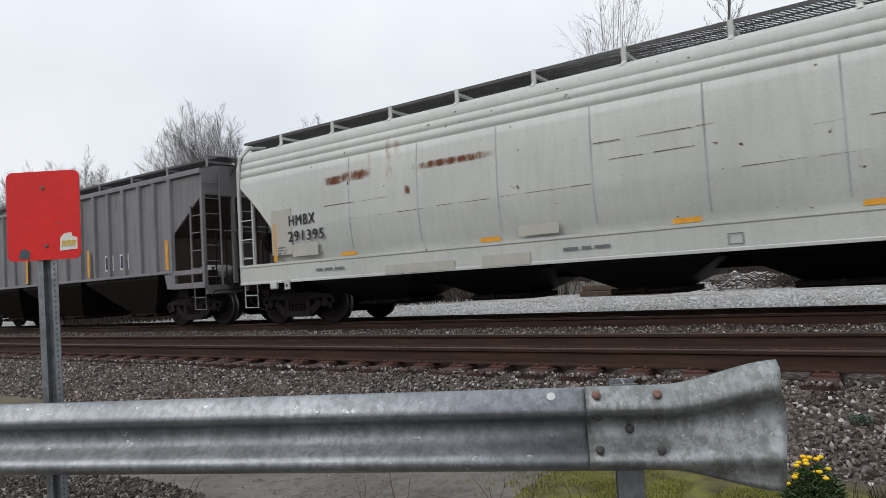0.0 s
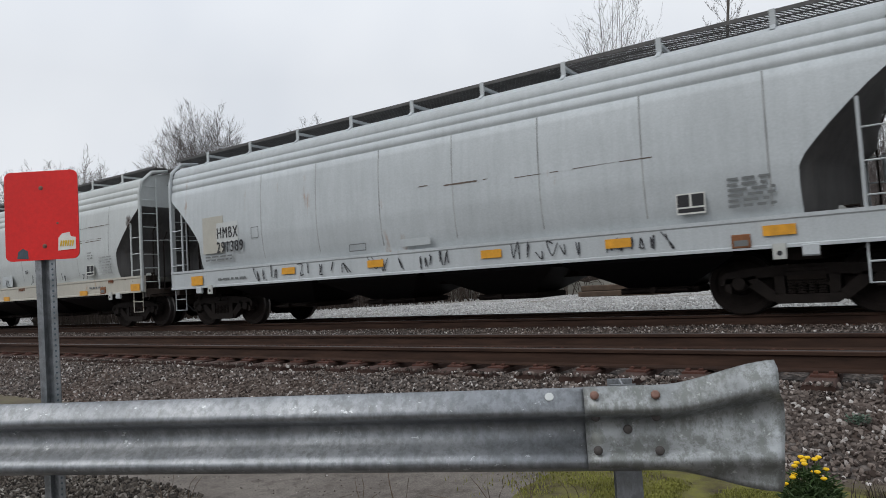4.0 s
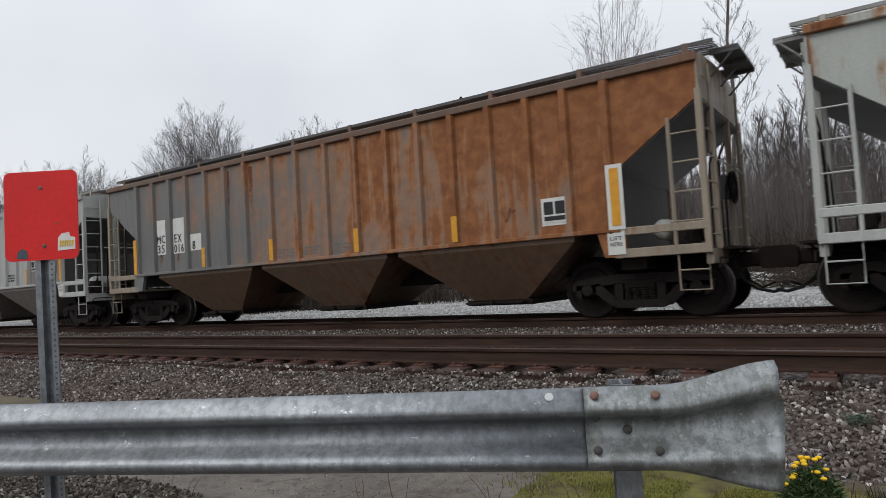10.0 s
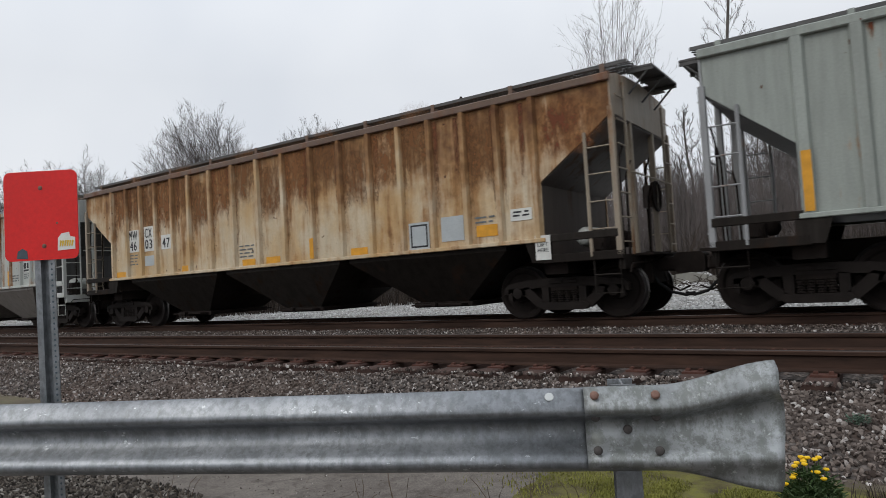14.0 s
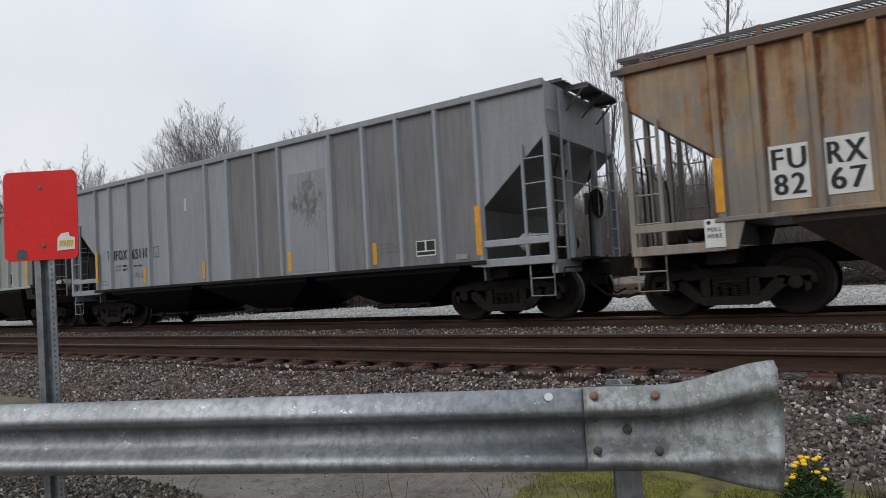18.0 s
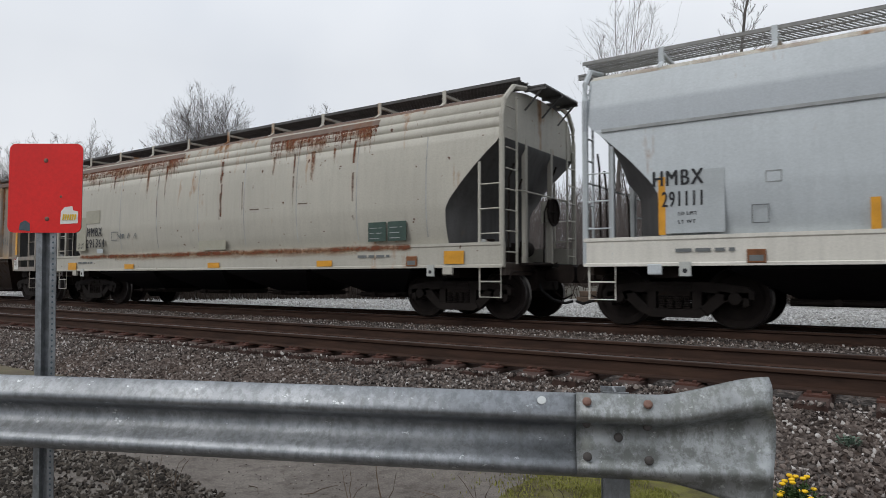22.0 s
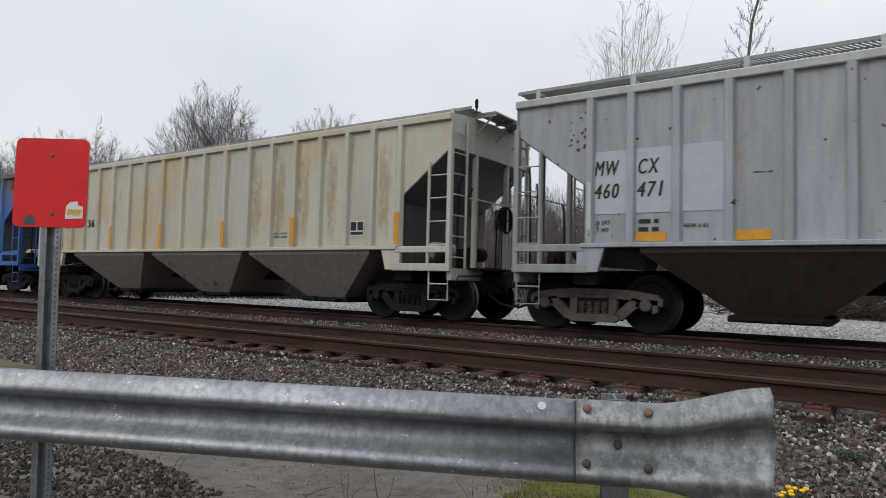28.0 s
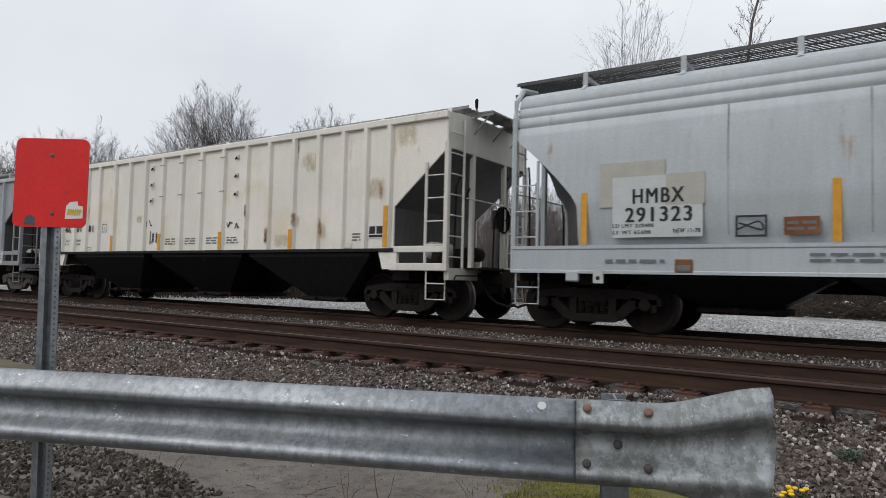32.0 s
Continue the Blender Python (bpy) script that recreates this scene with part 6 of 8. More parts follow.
def pieces(car, rows, h=0.26, patch=(), mat=None, slant=0.0):
    """Reporting marks set in pieces between the posts: (text, x, z, width)."""
    for px, pz, pw, ph, m in patch:
        panel(car, "patch", px, pz, pw, ph, m, YS, "painted patch behind the marks")
    for text, x, z, w in rows:
        fit_text(car, text, x, z, w, h, YS - 0.009, mat, slant)


def uprights(car, xs, z=1.45, h=0.6, w=0.12, y=YP):
    for x in xs:
        panel(car, "reflector", x, z, w, h, YELLOW, y, "yellow reflective strip")


def flats(car, xs, z, w=0.42, h=0.13, y=Y - 0.003):
    for x in xs:
        panel(car, "reflector", x, z, w, h, YELLOW, y, "yellow reflective strip")


def sill_print(car, xs, z=1.13, w=0.9, rows=1):
    for x in xs:
        bars(car, x, z, w, rows, Y - 0.002, SEAM_DARK, 0.05, 0.07)


SEAM_DARK = plain("faded_print", (0.16, 0.17, 0.17), 0.2, 9, 0.7)


def shell_y(z):
    """How far out a rounded car's side stands at a height."""
    for (ya, za), (yb, zb) in zip(PROFILE, PROFILE[1:]):
        if za <= z <= zb:
            return -(ya + (yb - ya) * (z - za) / (zb - za)) - 0.003
    return -1.60


TINTS = {"rusted_dent": (0.27, 0.115, 0.045), "red_brown_rust_run": (0.15, 0.055, 0.03), "yellow_brown_stain": (0.45, 0.32, 0.15), "umber_rust": (0.19, 0.09, 0.04), "faded_pink_spray": (0.48, 0.36, 0.36), "shaded_grimy_brown_end_sheet": (0.075, 0.05, 0.04),
         "grimy_weld_seam": (0.38, 0.39, 0.39), "faded_print": (0.13, 0.135, 0.14), "scraped_bare_line": (0.10, 0.07, 0.055)}


def soft_stain(a, b, form, strong):
    """Rust that soaks out into the paint: a bloom, a run that thins downwards, or a long edge; ragged, clear at its rim."""
    k = Nodes("soaked_rust")
    tc, sep = k.n.new("ShaderNodeTexCoord"), k.n.new("ShaderNodeSeparateXYZ")
    k.link(tc.outputs["Generated"], sep.inputs[0])
    u = k.math("ABSOLUTE", k.math("SUBTRACT", k.math("MULTIPLY", sep.outputs["X"], 2.0), 1.0))
    w = sep.outputs["Z"]
    h = k.math("ABSOLUTE", k.math("SUBTRACT", k.math("MULTIPLY", w, 2.0), 1.0))
    grain = {"run": (9, 9, 1.3), "bloom": (4.5, 4.5, 1.7), "edge": (1.1, 1.1, 4.0)}[form]
    streak, fine = k.noise(k.coord(grain, 23.0), 1.6, 6, 0.65), k.noise(k.coord((1, 1, 0.6), 31.0), 13, 6, 0.7)
    if form == "run":
        shape = k.math("SUBTRACT", k.math("MULTIPLY", w, 1.0), k.math("MULTIPLY", k.math("POWER", u, 2.0), 0.55))
        rim = k.math("MULTIPLY", k.ramp(u, [(0.45, 1.0), (1.0, 0.0)]), k.ramp(w, [(0.0, 0.0), (0.3, 1.0)]))
    elif form == "bloom":
        shape = k.math("SUBTRACT", 0.85, k.math("ADD", k.math("MULTIPLY", k.math("POWER", u, 2.0), 0.6), k.math("MULTIPLY", k.math("POWER", h, 2.0), 0.6)))
        rim = k.math("MULTIPLY", k.ramp(u, [(0.6, 1.0), (1.0, 0.0)]), k.ramp(h, [(0.6, 1.0), (1.0, 0.0)]))
    else:
        shape = k.math("SUBTRACT", 0.8, k.math("MULTIPLY", k.math("POWER", h, 2.0), 0.8))
        rim = k.ramp(h, [(0.4, 1.0), (1.0, 0.0)])
    ragged = k.math("ADD", k.math("MULTIPLY", k.math("SUBTRACT", streak, 0.5), 1.7), k.math("MULTIPLY", k.math("SUBTRACT", fine, 0.5), 1.3))
    full = k.math("ADD", k.math("MULTIPLY", shape, 0.68), ragged)
    mask = k.math("MULTIPLY", k.math("MULTIPLY", k.ramp(full, [(0.08, 0.0), (0.3, 0.4), (0.68, 1.0)]), rim), strong)
    core = k.ramp(full, [(0.32, 0.0), (0.62, 1.0)])
    k.link(mask, k.bsdf.inputs["Alpha"])
    return k.finish(k.mix(core, a, b), 0.8, 0.0, None, gloss=0.1)


def stain_of(mats, form):
    names = tuple(m.name for m in mats)
    strong = {"red_brown_rust_run": 0.88, "yellow_brown_stain": 0.36, "umber_rust": 0.8, "faded_pink_spray": 0.25}.get(names[0], 0.92)
    return shared(("stain", names, form), lambda: soft_stain(TINTS[names[0]], TINTS[names[1]], form, strong))


def rust_runs(parent, rows, mat, curved=False, label="rust run down the side"):
    """Runs that thin out downwards: (x, top, length, width)."""
    soak = stain_of((mat, DRIP if mat is SCRAPE_RUST else mat), "run")
    for x, z, ln, w in rows:
        band = []
        for i in range(7):
            zz = z - ln * 1.15 * i / 6
            y = shell_y(zz) if curved else YS - 0.001
            band.append([(x - 0.9 * w, y, zz), (x + 0.9 * w, y, zz)])
        part("rust_run", Shape().grid(band), soak, parent, label)


def rust_patch(parent, x, z, w, h, seed=1, y=None, mats=None):
    """A bloom of rust in the paint, darker in its middle."""
    y = (YS if y is None else y) - 0.002 - 0.0002 * (seed % 5)
    soak = stain_of(mats or (SCRAPE_RUST, DRIP), "bloom")
    a, b = x - 0.18 * w, x + 1.18 * w
    part("rust_bloom", Shape().add([(a, y, z - 0.12 * h), (b, y, z - 0.12 * h), (b, y, z + 1.12 * h), (a, y, z + 1.12 * h)], [(0, 1, 2, 3)]), soak, parent, "rust breaking through the paint")


def sill_rust(parent, xa, xb, z, deep, mats=None, y=None):
    """A long rusted edge that soaks up and down into the paint."""
    y = Y - 0.003 if y is None else y
    s = Shape().add([(xa, y, z - deep), (xb, y, z - deep), (xb, y, z + deep * 0.6), (xa, y, z + deep * 0.6)], [(0, 1, 2, 3)])
    part("rusted_edge", s, stain_of(mats or (SCRAPE_RUST, DRIP), "edge"), parent, "rusted upper edge of the sill")


def bubble(parent, x, z, w, h, seed, y=-HALF - 0.008):
    """A swollen sprayed letter: a pale filling inside a green line."""
    r = random.Random(seed)
    ring, n = [], 40
    a, b = r.uniform(0, 6), r.uniform(0, 6)
    for i in range(n):
        t = 2 * math.pi * i / n
        q = 0.82 + 0.13 * math.sin(2 * t + a) + 0.10 * math.sin(3 * t + b)
        ring.append((x + w * 0.5 * (1 + q * math.copysign(abs(math.cos(t)) ** 0.8, math.cos(t))), z + h * 0.5 * (1 + q * math.copysign(abs(math.sin(t)) ** 0.7, math.sin(t)))))
    part("graffiti", Shape().prism(ring, 1, y - 0.001, y), INK_PALE, parent, "pale sprayed filling")
    s = Shape()
    for (ax, az), (bx, bz) in zip(ring, ring[1:] + ring[:1]):
        d = Vector((bx - ax, bz - az))
        if d.length < 1e-5:
            continue
        d.normalize()
        e = 0.016 * r.uniform(0.8, 1.2)
        px, pz = -d.y * e, d.x * e
        s.add([(ax - d.x * 0.01 - px, y - 0.003, az - d.y * 0.01 - pz), (bx + d.x * 0.01 - px, y - 0.003, bz + d.y * 0.01 - pz), (bx + d.x * 0.01 + px, y - 0.003, bz + d.y * 0.01 + pz), (ax - d.x * 0.01 + px, y - 0.003, az - d.y * 0.01 + pz)], [(0, 1, 2, 3)])
    tagged(part("graffiti", raw_mesh("graffiti", s.v, s.f, INK_GREEN), INK_GREEN, parent, "green sprayed outline"), kind="stuff")


def outlined(parent, x, z, w, h, y, mat=None, t=0.014, label="stencilled box"):
    """A thin painted rectangle, as a frame of four bars."""
    s = Shape()
    for a, b, c, d in ((x, x + w, z, z + t), (x, x + w, z + h - t, z + h), (x, x + t, z + t, z + h - t), (x + w - t, x + w, z + t, z + h - t)):
        s.add([(a, y, c), (b, y, c), (b, y, d), (a, y, d)], [(0, 1, 2, 3)])
    part("stencil_frame", raw_mesh("stencil_frame", s.v, s.f, mat or BLACK_PAINT), mat or BLACK_PAINT, parent, label)


def hand_plate(car, x, first, w=0.27):
    """The lettered plate at the jacking point."""
    panel(car, "plate", x, 1.0, w, 0.4, WHITE_PATCH, -1.587, "white jacking plate")
    fit_text(car, first, x + 0.04, 1.22, w - 0.08, 0.06, -1.595)
    fit_text(car, "HERE", x + 0.04, 1.13, w - 0.08, 0.06, -1.595)
    part("plate_hole", Shape().lathe([(0.0, 0.03), (-0.002, 0.028)], 1, (x + 0.06, -1.594, 1.35), 10), BLACK_PAINT, car)


def sill_fittings(car, L, boxes=()):
    """Jacking lugs that hang below the side sill, and small framed plates on it."""
    for x in (1.45, L - 1.55):
        s = Shape().box(x, x + 0.17, -1.625, -1.59, 0.78, 0.99, 0.015)
        lug = part("jacking_lug", s, TRIM["pale"], car, "pale jacking lug below the sill")
        part("lug_eye", Shape().lathe([(0.0, 0.035), (-0.002, 0.03)], 1, (x + 0.085, -1.626, 0.86), 10), BLACK_PAINT, lug)
    for x in boxes:
        s = Shape().box(x, x + 0.24, -1.612, -1.59, 0.96, 1.15, 0.01)
        b = part("routing_board", s, SCRAPE_RUST, car, "small brown routing board")
        part("board_face", Shape().box(x + 0.03, x + 0.21, -1.615, -1.6125, 0.99, 1.07), SEAM_DARK, b)


PS_RIBS = (1.31, 1.98, 2.66, 3.38, 4.12, 4.92, 5.63, 6.45, 7.3, 8.15, 8.95, 9.79, 10.55, 11.29, 12.04, 12.79, 13.47, 14.15)

# a dark car just ahead
c = ribbed_hopper("dark brown-grey ribbed covered hopper car, grimy", -28.93, 15.45, PAINT["brown"], UNDER["dark"], 20, cut=1.3, inner=END_BROWN, rib_at=PS_RIBS)
uprights(c, (13.95, 10.2, 6.5), 1.45, 0.75)
for x in (11.0, 11.75):
    panel(c, "patch", x, 1.58, 0.42, 0.42, WHITE_PATCH, YS, "white outlined panel")
    panel(c, "patch", x + 0.04, 1.62, 0.34, 0.34, NAVY_PATCH, YS - 0.008, "dark panel")

c = rounded_hopper("white smooth-sided covered hopper car with scraped dents", -12.16, 15.03, PAINT["white_b"])
number_on(c, "HMBX", "291395", 1.67, 2.12, 0.78, 0.22, 1.63, 1.78, 1.06, patch=((1.12, 1.52, 0.62, 0.98, BEIGE_PATCH), (1.75, 1.46, 0.75, 0.26, BEIGE_PATCH)))
bars(c, 1.3, 1.66, 0.28, 3, Y - 0.009, SEAM_DARK, 0.03, 0.06)
flats(c, (3.05, 6.32, 9.61, 11.97), 1.385, 0.40, 0.12, -1.50)
uprights(c, (1.16, 13.74), 1.38, 0.83, 0.11, Y)
panel(c, "patch", 7.12, 1.42, 0.73, 0.18, BEIGE_PATCH, Y, "grey-green overpainted patch")
panel(c, "patch", 4.24, 0.95, 1.58, 0.17, BEIGE_PATCH, Y, "beige overpainted stretch of the sill")
panel(c, "patch", 6.39, 0.95, 0.92, 0.2, BEIGE_PATCH, Y, "beige overpainted stretch of the sill")
data_plate(c, 12.40, 1.49, Y, 0.38, 0.3)
bars(c, 12.4, 2.2, 0.42, 4, Y - 0.002, SEAM_DARK)
bars(c, 13.0, 2.0, 0.68, 8, Y - 0.002, SEAM_DARK, 0.04, 0.075)
scrapes(c, ((5.5, 8.45, 2.12), (3.3, 5.2, 2.1), (8.5, 10.3, 2.74), (8.75, 10.3, 2.46), (10.6, 12.1, 2.07), (11.5, 13.2, 2.5), (2.7, 4.4, 2.42)), Y + 0.001, SCRAPE, 0.014, 3)
rust_patch(c, 2.8, 2.84, 0.42, 0.17, 1, -1.588)
rust_patch(c, 3.22, 2.85, 0.7, 0.2, 2, -1.588)
rust_patch(c, 5.15, 2.83, 1.42, 0.13, 3, -1.588)
rust_patch(c, 4.8, 2.42, 0.12, 0.16, 4, -1.6)
outlined(c, 10.36, 1.02, 0.2, 0.16, Y - 0.002, SEAM_DARK)
sill_print(c, (2.4, 7.9), 1.12, 0.8)
sill_fittings(c, 15.03, (12.74,))

c = rounded_hopper("pale grey-white smooth-sided covered hopper car with black scrawls", 4.29, 15.04, PAINT["white"], sill=PAINT["white_rusty"])
number_on(c, "HMBX", "291367", 1.79, 2.82, 0.80, 0.22, 1.68, 2.52, 0.94, patch=((1.12, 1.95, 0.9, 0.65, BEIGE_PATCH), (1.42, 2.48, 0.3, 0.2, BEIGE_PATCH), (1.33, 1.5, 0.59, 0.32, GREY_PATCH)))
outlined(c, 2.2, 2.2, 0.3, 0.26, Y - 0.002, SEAM_DARK, 0.012)
bars(c, 1.2, 1.82, 0.5, 3, Y - 0.009, None, 0.04, 0.08)
outlined(c, 2.46, 1.40, 0.34, 0.36, Y - 0.002, INK, 0.028, "sprayed black square")
panel(c, "patch", 7.12, 1.4, 0.72, 0.34, GREY_PATCH, Y, "grey overpainted patch")
scrawl(c, 3.3, 1.42, 1.6, 0.42, Y, SEAM_DARK, 2, 6, 0.008)
scrawl(c, 7.35, 1.38, 0.3, 0.36, Y - 0.006, INK, 14, 2, 0.010)
scrawl(c, 8.71, 1.7, 0.22, 0.2, Y, INK, 13, 3, 0.010)
scrawl(c, 9.05, 1.38, 0.6, 0.5, Y, INK, 3, 2, 0.011)
scrawl(c, 10.06, 1.36, 0.4, 0.62, Y, INK, 4, 2, 0.012)
scrawl(c, 10.95, 1.4, 0.24, 0.28, Y, INK, 5, 2, 0.012)
scrawl(c, 12.15, 1.40, 0.32, 0.16, Y, INK, 6, 3, 0.010)
scrapes(c, ((7.49, 13.67, 2.84), (7.46, 9.87, 2.35), (10.2, 13.33, 2.44), (10.3, 13.2, 2.5)), Y + 0.001, SCRAPE, 0.018, 4)
rust_patch(c, 14.43, 2.68, 0.22, 0.3, 7, -1.592, (SCRAPE, END_BROWN))
flats(c, (0.04, 2.41, 4.43, 7.17, 10.0, 11.97), 0.95, 0.42, 0.13)
flats(c, (14.57,), 0.98, 0.42, 0.18)
for k, (x, w) in enumerate(((9.92, 0.4), (8.2, 0.42), (13.47, 0.25), (1.5, 0.3), (5.9, 0.3))):
    sill_rust(c, x, x + w, 1.3, 0.1, None, Y + 0.006)
data_plate(c, 12.39, 1.5, Y, 0.38, 0.29)
bars(c, 12.41, 2.12, 0.3, 3, Y - 0.002, SEAM)
bars(c, 13.0, 1.96, 0.68, 7, Y - 0.002, SEAM, 0.03, 0.075)
sill_print(c, (3.4, 12.5), 1.12, 0.7)
sill_fittings(c, 15.04, (13.08,))

c = rounded_hopper("white smooth-sided covered hopper car with scrawled side sill", 20.65, 15.05, PAINT["white_c"])
number_on(c, "HMBX", "291389", 1.88, 2.05, 0.74, 0.25, 1.85, 1.72, 0.94, patch=((1.34, 1.72, 0.76, 0.86, BEIGE_PATCH), (1.86, 1.95, 0.76, 0.46, LIGHT_PATCH)))
bars(c, 1.42, 1.62, 0.95, 2, Y - 0.004, SEAM_DARK)
outlined(c, 3.06, 1.96, 0.24, 0.25, Y - 0.002, SEAM_DARK, 0.012)
outlined(c, 5.96, 1.44, 0.44, 0.15, Y - 0.002, SEAM_DARK, 0.02)
panel(c, "patch", 7.25, 1.44, 0.68, 0.14, GREY_PATCH, Y, "grey overpainted patch")
for x, w, n, k in ((3.06, 0.82, 6, 5), (4.44, 1.2, 4, 6), (5.7, 1.75, 5, 16), (7.67, 0.65, 6, 7), (9.57, 1.3, 6, 17), (11.2, 1.0, 6, 18)):
    scrawl(c, x, 0.98, w, 0.34, Y - 0.003, INK, k, n, 0.010)
flats(c, (0.83,), 1.0, 0.44, 0.22)
flats(c, (4.0, 6.41, 8.98, 11.2, 13.4), 1.1, 0.4, 0.14)
scrapes(c, ((7.72, 7.94, 2.5), (8.28, 9.19, 2.45), (9.7, 12.0, 2.4)), Y + 0.001, SCRAPE, 0.024, 5)
data_plate(c, 12.3, 1.5, Y, 0.4, 0.3)
bars(c, 13.0, 1.9, 0.6, 6, Y - 0.002, SEAM_DARK, 0.04, 0.075)
sill_print(c, (1.82,), 1.08, 1.0)
sill_fittings(c, 15.05, (13.0,))

c = rounded_hopper("pale grey smooth-sided covered hopper car", 37.13, 15.05, PAINT["white_c"])
number_on(c, "HMBX", "291386", 1.82, 1.98, 0.74, 0.22, 1.82, 1.70, 0.93, patch=((1.62, 2.02, 0.9, 0.6, BEIGE_PATCH),))
outlined(c, 2.58, 2.1, 0.2, 0.22, Y - 0.002, SEAM_DARK, 0.012)
bars(c, 1.75, 1.6, 0.5, 2, Y - 0.004, None, 0.03, 0.07)
for x, z in ((2.33, 1.36), (2.9, 1.40), (3.4, 1.46)):
    outlined(c, x, z, 0.36, 0.3, Y - 0.002, INK, 0.026, "sprayed black square")
flats(c, (1.43,), 1.02, 0.42, 0.18)
flats(c, (3.62, 6.45, 9.28, 11.21), 1.1, 0.42, 0.13)
flats(c, (13.61,), 1.04, 0.44, 0.21)
for x in (5.84, 10.84):
    panel(c, "patch", x, 1.1 if x > 8 else 1.4, 0.33, 0.1, GREY_PATCH, Y - 0.003, "grey overpainted patch")
data_plate(c, 12.22, 1.43, Y, 0.38, 0.31)
bars(c, 13.48, 2.0, 0.33, 4, Y - 0.002, SEAM_DARK, 0.05, 0.08)
bars(c, 13.46, 1.66, 0.33, 4, Y - 0.002, SEAM_DARK, 0.03, 0.06)
bars(c, 12.16, 1.18, 0.52, 3, Y - 0.005, SEAM_DARK, 0.04, 0.08)
bars(c, 8.2, 1.22, 0.7, 1, Y - 0.005, SEAM_DARK, 0.03, 0.07)
rust_runs(c, ((10.39, 3.3, 0.62, 0.08), (10.28, 2.62, 0.5, 0.03)), SCRAPE_RUST, True)
outlined(c, 8.95, 1.05, 0.2, 0.16, Y - 0.002, SEAM_DARK)
sill_print(c, (2.0, 4.2), 1.12, 0.9)
sill_fittings(c, 15.05, (11.9,))

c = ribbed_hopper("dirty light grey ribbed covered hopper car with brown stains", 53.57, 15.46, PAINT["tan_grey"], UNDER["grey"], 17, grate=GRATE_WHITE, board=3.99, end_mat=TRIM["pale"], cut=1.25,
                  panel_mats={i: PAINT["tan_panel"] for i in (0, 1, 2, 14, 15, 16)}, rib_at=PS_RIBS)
pieces(c, (("M", 1.44, 2.36, 0.26), ("W", 2.12, 2.37, 0.27), ("CX", 2.74, 2.38, 0.40), ("46", 1.42, 2.10, 0.34), ("17", 2.12, 2.12, 0.26), ("20", 2.78, 2.13, 0.34)), 0.21)
for x, z in ((1.45, 1.9), (2.15, 1.88), (2.85, 1.86)):
    bars(c, x, z, 0.36, 3, YS - 0.004, SEAM_DARK, 0.035, 0.09)
bars(c, 3.48, 1.82, 0.5, 2, YS - 0.004, None, 0.045, 0.1)
outlined(c, 4.35, 1.86, 0.24, 0.25, YS - 0.004)
bars(c, 4.3, 1.74, 0.45, 1, YS - 0.004, None, 0.05)
bars(c, 8.2, 1.6, 0.6, 2, YS - 0.004, SEAM_DARK, 0.03, 0.07)
bars(c, 9.05, 1.6, 0.5, 2, YS - 0.004, SEAM_DARK, 0.03, 0.07)
bars(c, 10.62, 1.74, 0.55, 3, YS - 0.004, None, 0.045, 0.085)
uprights(c, (1.12,), 1.46, 0.85)
uprights(c, [PS_RIBS[i] - 0.05 for i in (3, 6, 8, 11, 14)], 1.44, 0.45, 0.1)
uprights(c, (14.08,), 1.46, 0.88)
data_plate(c, 12.22, 1.82, YS, 0.4, 0.32)
rust_runs(c, [(PS_RIBS[i] + 0.11, 3.6, 1.0 + 0.4 * (i % 3), 0.09) for i in (4, 6, 7, 8, 9, 12, 13)], SCRAPE_RUST, False)
for k, (x, z, w, h) in enumerate(((6.55, 2.3, 0.4, 0.6), (8.2, 2.7, 0.3, 0.5), (9.4, 2.6, 0.25, 0.35), (11.4, 2.7, 0.5, 0.5), (10.5, 2.5, 0.2, 0.8))):
    rust_patch(c, x, z, w, h, 40 + k, None, (STAIN, SCRAPE_RUST))
scrawl(c, 13.45, 1.6, 0.6, 0.7, YS - 0.003, END_BROWN, 44, 4, 0.012)
hand_plate(c, 14.0, "LIFT")

c = ribbed_hopper("grey ribbed covered hopper car eaten by orange rust", 70.31, 15.6, PAINT["rusty"], UNDER["umber"], 18, board=4.06, end_mat=TRIM["brown"], cut=1.34, chord=PAINT["rust_edge"],
                  rib_at=(1.42, 2.14, 2.85, 3.53, 4.28, 5.01, 5.72, 6.56, 7.37, 8.22, 9.02, 9.83, 10.58, 11.33, 12.1, 12.83, 13.5, 14.18))
pieces(c, (("MC", 2.25, 2.13, 0.34), ("EX", 2.98, 2.11, 0.30), ("35", 2.26, 1.89, 0.30), ("016", 2.96, 1.86, 0.40), ("8", 3.70, 1.89, 0.12)), 0.2,
       ((2.25, 1.84, 0.36, 0.88, WHITE_PATCH), (2.92, 1.83, 0.46, 0.88, WHITE_PATCH), (3.62, 1.86, 0.42, 0.4, WHITE_PATCH)))
uprights(c, (1.28,), 1.4, 0.9, 0.14)
uprights(c, [x - 0.06 for x in (4.2, 6.56, 9.02, 11.33)], 1.43, 0.46, 0.12)
panel(c, "patch", 14.14, 1.38, 0.26, 1.0, WHITE_PATCH, YP + 0.001, "white border of the reflector")
uprights(c, (14.2,), 1.44, 0.88, 0.14, YP - 0.006)
panel(c, "patch", 13.0, 1.55, 0.46, 0.45, WHITE_PATCH, YS + 0.001, "white border of the panel")
data_plate(c, 13.03, 1.6, YS - 0.006, 0.4, 0.36)
for x in (6.7, 7.5, 8.35):
    bars(c, x, 1.62, 0.5, 3, YS - 0.004, SEAM_DARK, 0.03, 0.07)
